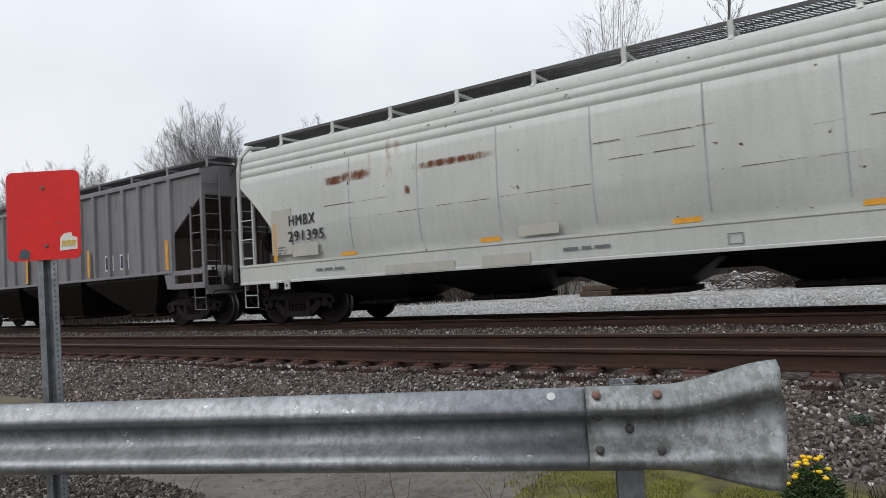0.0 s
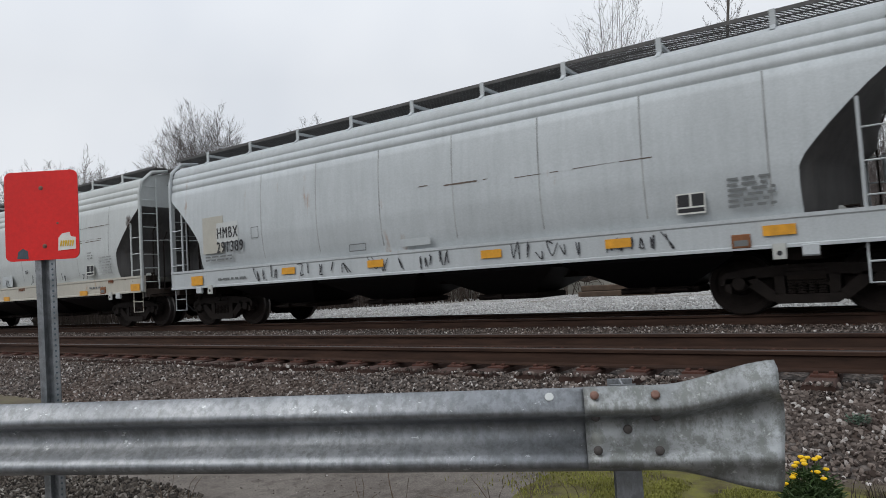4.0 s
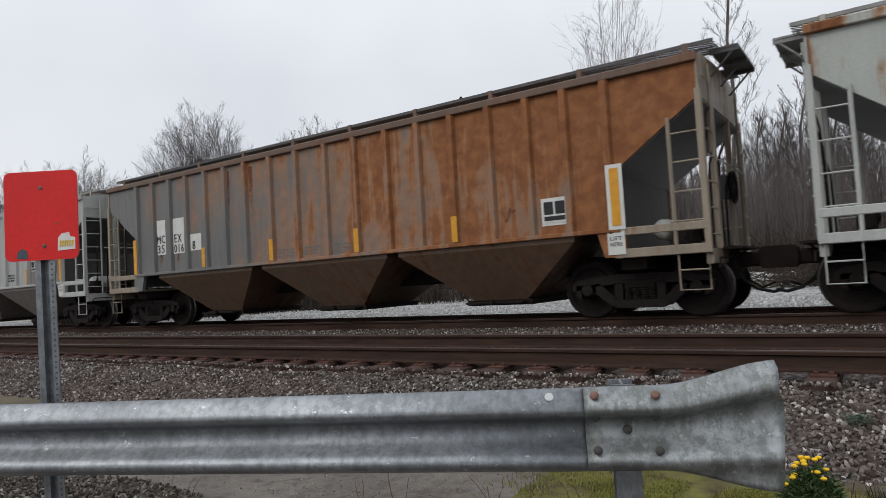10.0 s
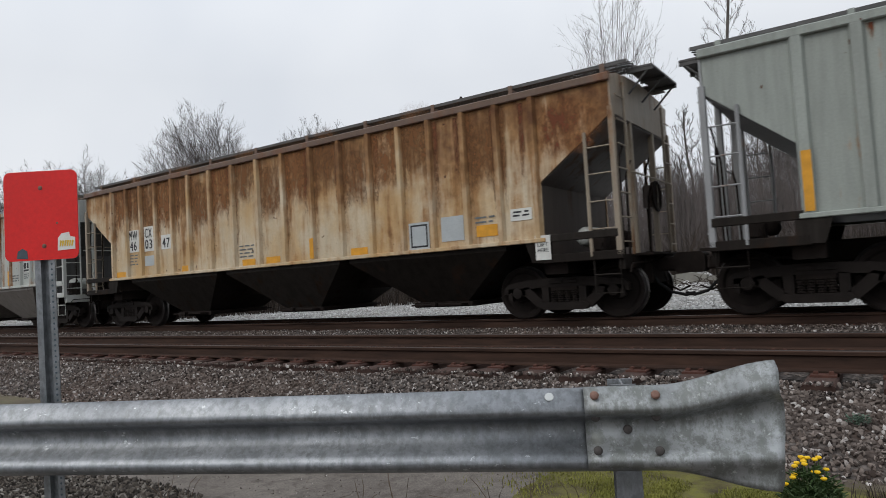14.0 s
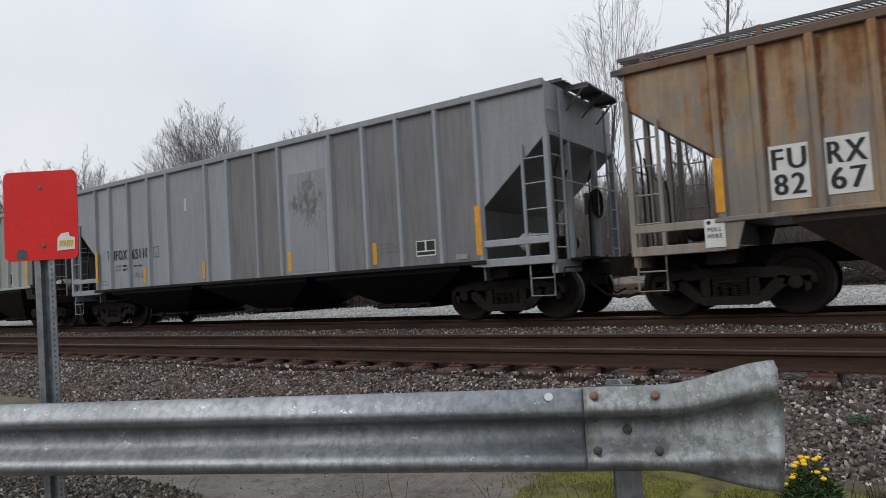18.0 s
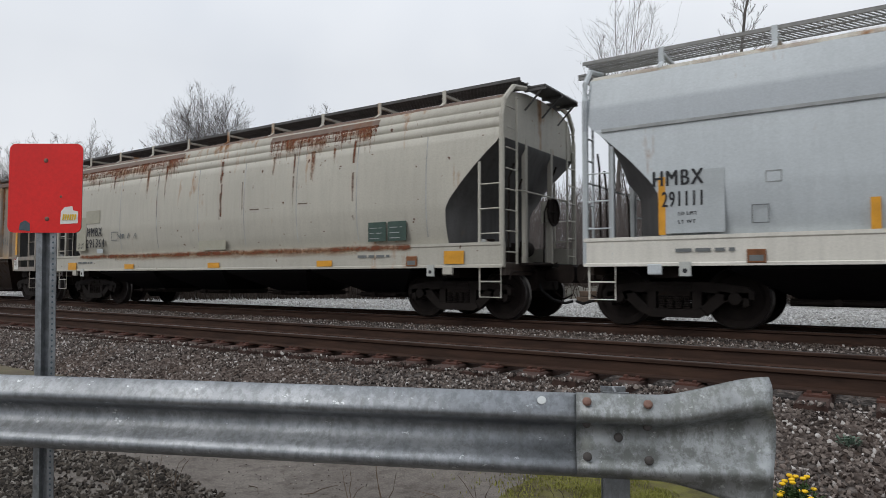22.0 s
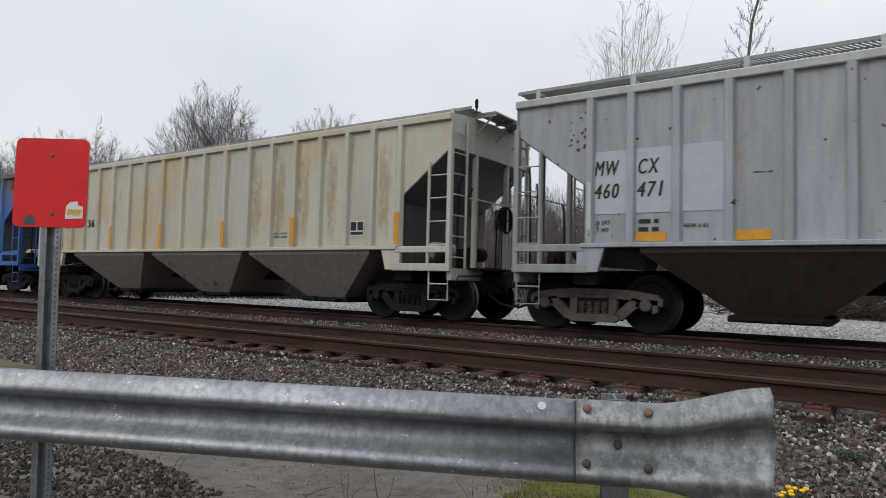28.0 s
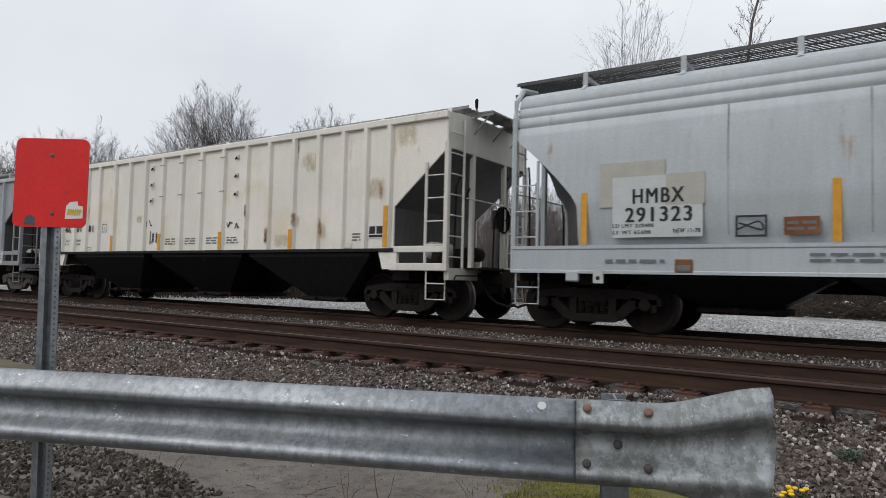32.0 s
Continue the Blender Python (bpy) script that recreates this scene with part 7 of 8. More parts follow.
scrawl(c, 12.25, 1.6, 0.35, 0.4, YS - 0.003, SCRAPE_RUST, 52, 2, 0.015)
rust_runs(c, ((3.1, 2.0, 0.5, 0.1), (2.4, 1.84, 0.3, 0.08), (5.1, 3.6, 1.4, 0.1), (5.9, 3.6, 1.2, 0.1)), SCRAPE_RUST, False)
hand_plate(c, 14.1, "LIFT")

c = ribbed_hopper("light grey ribbed covered hopper car with rust runs", 87.21, 15.5, PAINT["light_grey"], UNDER["grey"], 17, grate=GRATE_WHITE, board=4.0, end_mat=TRIM["pale"], cut=1.27, rib_at=PS_RIBS)
pieces(c, (("MW", 1.40, 2.26, 0.46), ("CX", 2.1, 2.28, 0.36), ("39", 2.82, 2.06, 0.38), ("461", 1.40, 1.95, 0.48), ("739", 2.1, 1.94, 0.42)), 0.25, ((2.06, 1.86, 0.52, 0.7, WHITE_PATCH),))
bars(c, 1.42, 1.82, 0.45, 3, YS - 0.004)
bars(c, 2.12, 1.78, 0.42, 2, YS - 0.012)
bars(c, 3.52, 1.76, 0.5, 2, YS - 0.004, None, 0.05, 0.1)
bars(c, 4.25, 1.7, 0.45, 1, YS - 0.004, None, 0.05)
outlined(c, 4.42, 1.84, 0.27, 0.29, YS - 0.004)
bars(c, 8.25, 1.6, 0.6, 2, YS - 0.004, SEAM_DARK)
bars(c, 9.05, 1.6, 0.5, 2, YS - 0.004, SEAM_DARK, 0.03, 0.07)
bars(c, 12.15, 1.72, 0.5, 3, YS - 0.004, SEAM_DARK, 0.04, 0.08)
bars(c, 12.95, 1.74, 0.34, 3, YS - 0.004, SEAM_DARK, 0.03, 0.06)
uprights(c, (1.26,), 1.48, 0.82)
uprights(c, [PS_RIBS[i] - 0.05 for i in (3, 6, 8, 11, 14)], 1.44, 0.47, 0.1)
uprights(c, (14.09,), 1.48, 0.88)
data_plate(c, 12.94, 1.82, YS, 0.4, 0.31)
panel(c, "vent_plate", 13.64, 1.47, 0.22, 0.11, TRIM["steel"], YS - 0.01, "small louvred vent")
for k, (x, z, w, h) in enumerate(((12.08, 2.25, 0.34, 1.1), (12.08, 2.5, 0.3, 0.8), (12.55, 2.2, 0.24, 1.5), (12.7, 2.3, 0.1, 1.4), (13.08, 2.75, 0.24, 0.6), (13.42, 2.4, 0.12, 1.2), (13.6, 2.8, 0.16, 0.7), (14.4, 3.0, 0.5, 0.5), (14.5, 2.4, 0.3, 0.4), (7.35, 2.75, 0.18, 0.4), (9.85, 2.9, 0.14, 0.6))):
    rust_patch(c, x, z, w, h, 60 + k, None, (SCRAPE_RUST, DRIP) if k < 6 else (STAIN, SCRAPE_RUST))
rust_runs(c, [(PS_RIBS[i] + 0.1, 3.62, 1.3 + 0.3 * (i % 3), 0.07) for i in (1, 2, 5, 9, 10, 13, 15, 16)], SCRAPE_RUST, False)
for k, x in enumerate((8.9, 10.0, 11.0)):
    rust_patch(c, x, 1.55, 0.6, 0.7, 80 + k, None, (PINK, STAIN))
hand_plate(c, 13.97, "LIFT", 0.28)

c = ribbed_hopper("cream ribbed covered hopper car covered in brown rust", 104.0, 15.50, PAINT["cream_rusty"], UNDER["dark"], 18, low=1.36, board=4.06, end_mat=TRIM["brown"], inner=END_BROWN, deck_mat=UNDER["dark"], chord=PAINT["rust_edge"], rib_w=0.11,
                  rib_at=(1.41, 2.10, 2.76, 3.41, 4.14, 4.81, 5.64, 6.47, 7.32, 8.14, 8.98, 9.80, 10.58, 11.33, 12.03, 12.76, 13.43, 14.12), cut=1.3)
pieces(c, (("MW", 2.15, 2.32, 0.40), ("CX", 2.89, 2.33, 0.32), ("46", 2.19, 2.04, 0.32), ("03", 2.89, 2.04, 0.32), ("47", 3.65, 2.02, 0.32)), 0.24,
       ((2.10, 2.0, 0.5, 0.58, WHITE_PATCH), (2.85, 1.98, 0.42, 0.64, WHITE_PATCH), (3.60, 1.98, 0.42, 0.36, WHITE_PATCH), (2.85, 1.6, 0.42, 0.26, GREY_PATCH)))
bars(c, 2.15, 1.9, 0.4, 4, YS - 0.004, SEAM_DARK, 0.03, 0.08)
flats(c, (1.51, 4.43, 6.70, 7.50, 9.99,), 1.37, 0.44, 0.14, YS)
flats(c, (12.93,), 1.48, 0.42, 0.2, YS)
uprights(c, (8.92,), 1.38, 0.42, 0.11, YP)
panel(c, "patch", 11.46, 1.36, 0.46, 0.5, GREY_PATCH, YS, "grey painted panel")
outlined(c, 11.50, 1.4, 0.38, 0.42, YS - 0.009, BLACK_PAINT, 0.03)
panel(c, "patch", 12.19, 1.46, 0.48, 0.44, GREY_PATCH, YS, "grey painted panel")
panel(c, "patch", 13.61, 1.69, 0.4, 0.2, WHITE_PATCH, YS, "white label")
bars(c, 13.66, 1.82, 0.3, 2, YS - 0.009, None, 0.03, 0.06)
bars(c, 6.61, 1.8, 0.5, 4, YS - 0.004, SEAM_DARK, 0.03, 0.08)
bars(c, 12.91, 1.8, 0.45, 3, YS - 0.004, SEAM_DARK, 0.03, 0.08)
for k in range(15):
    xa = 0.31 + (1.3, 1.9, 2.55, 3.2, 3.95, 4.6, 5.4, 6.3, 7.1, 7.9, 8.8, 9.6, 10.35, 11.1, 12.55)[k]
    rust_patch(c, xa, 2.6 + 0.25 * math.sin(k * 2.1), 0.62, 1.2, 100 + k, None, (UMBER, UMBER) if k % 3 else (SCRAPE_RUST, UMBER))
rust_runs(c, [(x, 3.66, 2.0 + 0.3 * math.sin(x * 7), 0.2) for x in (1.46, 2.15, 2.81, 3.46, 4.19, 4.86, 5.69, 6.52, 7.37, 8.19, 9.03, 9.85, 10.63, 11.38, 12.08, 12.81, 13.48)], UMBER, False, "brown rust soaking out from a rib")
rust_patch(c, 14.2, 2.7, 1.0, 0.9, 130, None, (SCRAPE_RUST, DRIP))
rust_runs(c, [(x + 0.31, 3.65, 1.6 + 0.35 * math.sin(x * 3), 0.08) for x in (1.25, 1.95, 2.3, 3.25, 4.05, 4.4, 5.45, 5.95, 6.95, 8.0, 8.5, 9.4, 10.45, 11.0, 11.85, 12.3, 13.05, 13.6)], DRIP, False, "brown rust run")
hand_plate(c, 14.06, "LIFT")

c = ribbed_hopper("grey-green ribbed covered hopper car with green graffiti", 120.75, 15.44, PAINT["green_grey"], UNDER["dark"], 18, low=1.36, board=3.99, end_mat=TRIM["steel"], deck_mat=UNDER["dark"], cut=1.2, rib_w=0.15,
                  rib_at=(1.27, 1.95, 2.62, 3.37, 4.18, 4.91, 5.65, 6.45, 7.3, 8.15, 8.95, 9.75, 10.5, 11.25, 12.0, 12.75, 13.45, 14.1))
pieces(c, (("M", 2.19, 2.47, 0.24), ("WC", 2.86, 2.47, 0.40), ("X", 3.68, 2.49, 0.17), ("46", 2.19, 2.07, 0.34), ("168", 2.83, 2.06, 0.48), ("3", 3.66, 2.08, 0.17)), 0.26, slant=0.28)
panel(c, "patch", 2.15, 1.42, 0.36, 0.56, WHITE_PATCH, YS, "white label")
panel(c, "patch", 2.78, 1.42, 0.46, 0.56, WHITE_PATCH, YS, "white label")
fit_text(c, "LD LMT", 2.2, 1.82, 0.26, 0.06, YS - 0.009)
fit_text(c, "LT WT", 2.2, 1.7, 0.24, 0.06, YS - 0.009)
bars(c, 2.84, 1.84, 0.34, 2, YS - 0.009, None, 0.06, 0.13)
bars(c, 3.5, 1.84, 0.2, 3, YS - 0.009, None, 0.05, 0.1)
uprights(c, (1.22,), 1.38, 0.8, 0.12)
uprights(c, (3.31, 6.4, 9.0, 11.4), 1.38, 0.42)
uprights(c, (14.02,), 1.42, 0.74)
for k, (x, w, h) in enumerate(((3.56, 0.95, 0.55), (4.5, 0.42, 0.5), (4.9, 0.5, 0.66), (5.46, 0.5, 0.66), (5.95, 0.8, 0.48))):
    bubble(c, x, 1.42, w, h, 30 + k)
scrawl(c, 3.8, 1.45, 0.6, 0.2, -HALF - 0.01, INK_GREEN, 31, 5, 0.008)
scrawl(c, 4.43, 2.5, 1.15, 0.75, YS - 0.003, SEAM_DARK, 35, 4, 0.012)
scrawl(c, 5.9, 2.4, 1.0, 0.6, YS - 0.003, SEAM_DARK, 36, 4, 0.012)
bubble(c, 10.6, 1.42, 1.2, 0.5, 41)
scrawl(c, 10.4, 1.45, 1.9, 0.6, -HALF - 0.012, INK, 33, 6, 0.014)
scrawl(c, 14.6, 3.2, 0.7, 0.5, YS - 0.002, INK_RED, 34, 5, 0.016)
scrawl(c, 14.55, 2.75, 0.55, 0.42, YS - 0.002, INK_RED, 37, 4, 0.016)
panel(c, "patch", 12.55, 1.42, 0.4, 0.44, WHITE_PATCH, YS, "white bordered panel")
for x in (12.58, 12.77):
    panel(c, "patch", x, 1.46, 0.15, 0.36, NAVY_PATCH, YS - 0.008, "dark field")
rust_runs(c, [(x, 3.68, 0.5 + 0.3 * math.sin(x * 5), 0.06) for x in (2.1, 3.5, 4.3, 6.6, 7.4, 9.1, 10.7, 12.2, 13.6)], SCRAPE_RUST, False)

c = ribbed_hopper("plain mid grey ribbed covered hopper car", 137.52, 15.21, PAINT["mid_grey"], UNDER["black"], 15, eave=3.95, low=1.07, board=4.0, rib_w=0.10, cut=1.33, cut_z=(1.95, 3.07), panel_mats={i: PAINT["mid_brown"] for i in (6, 7, 9, 10, 11, 12)},
                  rib_at=(1.4, 2.11, 3.01, 3.93, 4.77, 6.32, 7.13, 8.11, 8.86, 10.39, 11.27, 12.12, 13.02, 13.86))
pieces(c, (("T", 1.87, 1.86, 0.12), ("IFOX", 2.22, 1.84, 0.62), ("65110", 3.08, 1.82, 0.76)), 0.26)
fit_text(c, "LD LMT", 2.3, 1.64, 0.24, 0.06, YS - 0.004)
fit_text(c, "LT WT", 2.3, 1.54, 0.22, 0.06, YS - 0.004)
bars(c, 2.62, 1.64, 0.28, 2, YS - 0.004, None, 0.05, 0.1)
bars(c, 3.15, 1.62, 0.4, 1, YS - 0.004)
scrawl(c, 3.15, 1.28, 0.45, 0.22, YS - 0.003, SEAM_DARK, 63, 5, 0.006)
outlined(c, 4.07, 1.8, 0.23, 0.27, YS - 0.004)
fit_text(c, "C", 4.15, 1.85, 0.07, 0.09, YS - 0.004)
outlined(c, 1.55, 1.18, 0.24, 0.13, YS - 0.004, SEAM_DARK)
panel(c, "patch", 9.1, 1.12, 1.08, 2.1, PAINT["mid_grey"], YS + 0.002, "paler grey repainted field")
rust_patch(c, 9.45, 2.1, 0.6, 1.0, 61, YS - 0.006, (SEAM, SEAM_DARK))
rust_patch(c, 9.15, 2.35, 0.3, 0.4, 62, YS - 0.006, (SEAM, SEAM_DARK))
panel(c, "patch", 5.42, 2.85, 0.1, 0.3, GREY_PATCH, YS, "pale scuff")
uprights(c, (1.4,), 1.26, 0.88, 0.1)
uprights(c, [x for x in (3.58, 6.05, 9.0, 11.37)], 1.15, 0.42, 0.1, YS)
uprights(c, (13.77,), 1.16, 0.86, 0.11)
data_plate(c, 12.42, 1.23, YS, 0.44, 0.29)
bars(c, 11.55, 1.5, 0.45, 3, YS - 0.004, SEAM_DARK, 0.04, 0.08)
panel(c, "vent_plate", 13.3, 1.12, 0.25, 0.09, TRIM["steel"], YS - 0.01, "small louvred vent")

c = ribbed_hopper("tan ribbed covered hopper car with orange rust streaks", 153.98, 15.45, PAINT["tan"], UNDER["rust"], 19, board=4.07, end_mat=TRIM["tan"], chord=PAINT["rust_edge"], cut=1.26, rib_w=0.11,
                  rib_at=(1.32, 1.84, 2.53, 3.22, 3.88, 4.52, 5.2, 5.9, 6.7, 7.72, 8.76, 9.6, 10.27, 10.95, 11.64, 12.33, 13.0, 13.67, 14.22))
pieces(c, (("FU", 1.97, 1.97, 0.42), ("RX", 2.62, 1.97, 0.44), ("82", 1.98, 1.63, 0.38), ("67", 2.64, 1.63, 0.40), ("82", 3.33, 1.65, 0.38)), 0.28,
       ((1.94, 1.57, 0.47, 0.73, WHITE_PATCH), (2.59, 1.57, 0.5, 0.74, WHITE_PATCH), (3.29, 1.6, 0.46, 0.39, WHITE_PATCH)))
fit_text(c, "LD LMT", 4.03, 1.74, 0.33, 0.06, YS - 0.004)
fit_text(c, "LT WT", 4.03, 1.64, 0.3, 0.06, YS - 0.004)
panel(c, "patch", 4.74, 1.7, 0.28, 0.11, WHITE_PATCH, YS, "white label")
bars(c, 4.74, 1.62, 0.3, 1, YS - 0.004, None, 0.05)
bars(c, 5.31, 1.64, 0.48, 1, YS - 0.004, None, 0.06)
outlined(c, 6.15, 1.5, 0.3, 0.36, YS - 0.004, SEAM_DARK)
bars(c, 6.87, 1.98, 0.62, 4, YS - 0.004, None, 0.045, 0.1)
bars(c, 7.89, 1.96, 0.7, 4, YS - 0.004, None, 0.045, 0.09)
bars(c, 11.76, 1.84, 0.46, 3, YS - 0.004, None, 0.05, 0.1)
uprights(c, (1.24,), 1.48, 0.76)
uprights(c, (4.44, 6.62, 9.54, 11.58), 1.44, 0.45)
uprights(c, (14.17,), 1.46, 0.88)
data_plate(c, 11.1, 1.58, YS, 0.36, 0.27)
scrawl(c, 12.5, 1.75, 1.05, 0.42, YS - 0.004, SEAM_DARK, 71, 6, 0.010)
rust_runs(c, [(x, 3.64, ln, w) for x, ln, w in ((1.9, 1.9, 0.12), (2.6, 1.6, 0.09), (3.95, 1.2, 0.06), (5.2, 1.6, 0.08), (5.85, 1.9, 0.12), (6.72, 2.0, 0.1), (7.68, 2.0, 0.14), (8.74, 2.0, 0.16), (9.62, 1.4, 0.06), (11.7, 1.0, 0.05), (12.95, 1.3, 0.08), (13.62, 1.1, 0.05), (8.05, 1.1, 0.07))], DRIP, False, "red-brown rust run")
for k, (x, z, w, h) in enumerate(((6.9, 2.4, 0.7, 0.9), (7.9, 2.4, 0.7, 0.9), (5.4, 2.5, 0.4, 0.8), (12.4, 2.6, 0.6, 0.7), (14.4, 2.7, 0.6, 0.7), (1.5, 2.7, 0.3, 0.8))):
    rust_patch(c, x, z, w, h, 140 + k, None, (STAIN, STAIN))
rust_runs(c, [(x + 0.06, 3.66, 1.3 + 0.4 * math.sin(x * 5), 0.16) for x in (1.32, 3.22, 4.52, 5.9, 7.72, 8.76, 10.95, 12.33, 13.0)], SCRAPE_RUST, False, "orange rust soaking out from a rib")
hand_plate(c, 14.07, "PULL")
panel(c, "patch", 14.1, 1.31, 0.1, 0.06, INK_RED, -1.597, "red tab")
hand_plate(c, 1.06, "PULL")

c = rounded_hopper("cream-white smooth-sided covered hopper car with rust streaks below the roof", 170.76, 15.12, PAINT["white_rusty"], roof_mat=PAINT["rust_edge"])
number_on(c, "HMBX", "291364", 1.76, 1.90, 0.78, 0.24, 1.73, 1.58, 0.95, patch=((1.18, 1.5, 0.5, 0.95, OLIVE_PATCH), (1.68, 2.26, 0.72, 0.36, OLIVE_PATCH)))
fit_text(c, "LD LMT", 1.3, 1.66, 0.3, 0.06, Y - 0.01)
fit_text(c, "LT WT", 1.3, 1.56, 0.27, 0.06, Y - 0.01)
panel(c, "patch", 2.3, 1.42, 0.3, 0.12, GREY_PATCH, Y, "grey label")
outlined(c, 3.0, 1.75, 0.3, 0.24, Y - 0.002, SEAM_DARK, 0.02)
scrawl(c, 3.3, 1.78, 0.9, 0.2, Y, SEAM_DARK, 81, 4, 0.012)
flats(c, (0.75,), 0.97, 0.45, 0.2)
flats(c, (3.69, 7.22, 10.79), 0.98, 0.43, 0.12)
flats(c, (13.95,), 1.0, 0.42, 0.23)
for x in (12.17, 12.66):
    panel(c, "patch", x, 1.45, 0.44, 0.37, GREEN_BOARD, Y, "dark green inspection panel")
    bars(c, x + 0.04, 1.7, 0.3, 3, Y - 0.009, SEAM, 0.015, 0.1)
panel(c, "patch", 6.86, 1.4, 1.0, 0.22, OLIVE_PATCH, Y, "olive-grey overpainted patch")
rr = random.Random(88)
drips = Shape()
for i in range(620):
    x = rr.uniform(0.3, 6.0) if i % 5 < 3 else rr.uniform(9.19, 12.31)
    ln, ww = rr.uniform(0.08, 0.42) * (1.7 if rr.random() < 0.12 else 1), rr.uniform(0.004, 0.014)
    z0 = 3.78
    for q in range(3):
        za, zb = z0 - ln * q / 3, z0 - ln * (q + 1) / 3
        wa, wb = ww * (1 - 0.28 * q), ww * (1 - 0.28 * (q + 1))
        ya, yb = shell_y(za), shell_y(zb)
        drips.add([(x - wa, ya, za), (x + wa, ya, za), (x + wb, yb, zb), (x - wb, yb, zb)], [(0, 1, 2, 3)])
tagged(part("rust_drips", raw_mesh("rust_drips", drips.v, drips.f, DRIP), DRIP, c, "rust runs below the roof edge"), kind="stuff")
for xa, xb in ((0.3, 6.0), (9.19, 12.31)):
    rows = []
    for z in (3.74, 3.76, 3.80, 3.86, 3.92):
        rows.append([(xa + (xb - xa) * i / 40, shell_y(z + (0.02 * math.sin(i * 1.7) if z < 3.75 else 0)) - 0.001, z + (0.02 * math.sin(i * 1.7) if z < 3.75 else 0)) for i in range(41)])
    part("rust_band", Shape().grid(rows), PAINT["rust_edge"], c, "solid rust along the roof edge")
    rust_runs(c, [(xa + 0.25 + 0.42 * i, 3.8, 0.42 + 0.12 * math.sin(i * 2.3), 0.34) for i in range(int((xb - xa) / 0.42))], SCRAPE_RUST, True, "rust soaking down from the roof edge")
rust_runs(c, ((7.62, 3.9, 2.3, 0.07), (7.66, 3.2, 1.7, 0.05), (11.75, 3.5, 2.0, 0.05), (10.05, 3.4, 1.6, 0.04), (5.08, 3.4, 1.8, 0.03), (8.4, 3.2, 1.7, 0.03)), DRIP, True, "rust run along a weld")
rust_runs(c, ((5.4, 3.6, 0.9, 0.06), (4.6, 3.6, 0.8, 0.08), (10.6, 3.4, 0.75, 0.09), (3.0, 3.5, 0.5, 0.05), (2.2, 3.5, 0.45, 0.05), (9.4, 3.4, 0.5, 0.05), (11.2, 3.4, 0.4, 0.05)), SCRAPE_RUST, True, "orange rust run")
scrapes(c, ((8.66, 9.44, 2.26), (10.2, 10.6, 2.3)), Y + 0.001, SCRAPE, 0.025, 8)
sill_rust(c, 1.4, 13.2, 1.34, 0.1)
sill_rust(c, 3.2, 11.9, 1.30, 0.14, (STAIN, SCRAPE_RUST), Y - 0.001)
sill_print(c, (1.3, 11.9), 1.14, 0.8)
sill_fittings(c, 15.12, (13.1,))

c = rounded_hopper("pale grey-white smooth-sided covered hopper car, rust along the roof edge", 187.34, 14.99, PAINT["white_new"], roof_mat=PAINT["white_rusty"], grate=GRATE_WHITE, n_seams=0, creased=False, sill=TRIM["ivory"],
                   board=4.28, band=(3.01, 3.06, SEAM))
number_on(c, "HMBX", "291111", 1.09, 2.10, 0.72, 0.22, 1.22, 1.79, 0.57, patch=((1.18, 1.40, 0.9, 0.9, GREY_PATCH),))
fit_text(c, "LD LMT", 1.45, 1.66, 0.26, 0.05, Y - 0.009)
fit_text(c, "LT WT", 1.45, 1.54, 0.24, 0.05, Y - 0.009)
uprights(c, (1.17,), 1.38, 0.85, 0.1, Y - 0.006)
uprights(c, (3.78, 5.53, 7.47, 9.51, 11.41), 1.37, 0.4, 0.11, Y + 0.01)
uprights(c, (13.8,), 1.37, 0.84, 0.11, Y)
outlined(c, 2.42, 1.5, 0.22, 0.26, Y - 0.002, SEAM_DARK, 0.016)
outlined(c, 2.6, 2.05, 0.2, 0.16, Y - 0.002, SEAM, 0.012)
data_plate(c, 12.42, 1.46, Y, 0.38, 0.3)
bars(c, 13.33, 2.0, 0.32, 4, Y - 0.002, SEAM_DARK, 0.04, 0.07)
for k, (x, w) in enumerate(((4.1, 0.5), (4.9, 0.5), (6.2, 0.3), (8.2, 0.5), (8.75, 0.3))):
    scrawl(c, x, 1.42, w, 0.26, Y, SEAM_DARK, 90 + k, 3, 0.010)
rust_runs(c, ((10.39, 3.0, 0.2, 0.05), (10.41, 3.3, 0.25, 0.02)), DRIP, True)
for k in range(14):
    rust_patch(c, 0.5 + k * 1.02, 3.84, 0.8, 0.14, 180 + k, -1.40, (STAIN, SCRAPE_RUST))
sill_print(c, (1.4, 12.3), 1.13, 0.8)
sill_fittings(c, 14.99, (2.35,))

c = ribbed_hopper("blue ribbed covered hopper car, brown rust along the top", 203.75, 15.0, PAINT["blue"], UNDER["black"], 16, eave=3.92, low=1.42, board=3.99, cut=1.27, cut_z=(2.41, 3.33), chord=PAINT["blue_rust"], rib_mat=PAINT["blue_pale"], rib_w=0.12,
                  rib_at=(1.34, 2.15, 2.99, 3.82, 4.65, 5.46, 6.24, 7.0, 7.79, 8.62, 9.4, 10.2, 11.02, 11.87, 12.73, 13.57))
pieces(c, (("CF", 1.65, 2.15, 0.30), ("OX", 2.24, 2.15, 0.34), ("475", 1.5, 1.87, 0.44), ("179", 2.24, 1.86, 0.5)), 0.2,
       ((1.42, 1.80, 0.64, 0.60, NAVY_PATCH), (2.22, 1.80, 0.6, 0.60, NAVY_PATCH)), mat=WHITE_PATCH)
panel(c, "patch", 1.75, 1.5, 0.3, 0.14, WHITE_PATCH, YS, "white label")
bars(c, 1.46, 1.68, 0.24, 2, YS - 0.004, WHITE_PATCH, 0.03, 0.06)
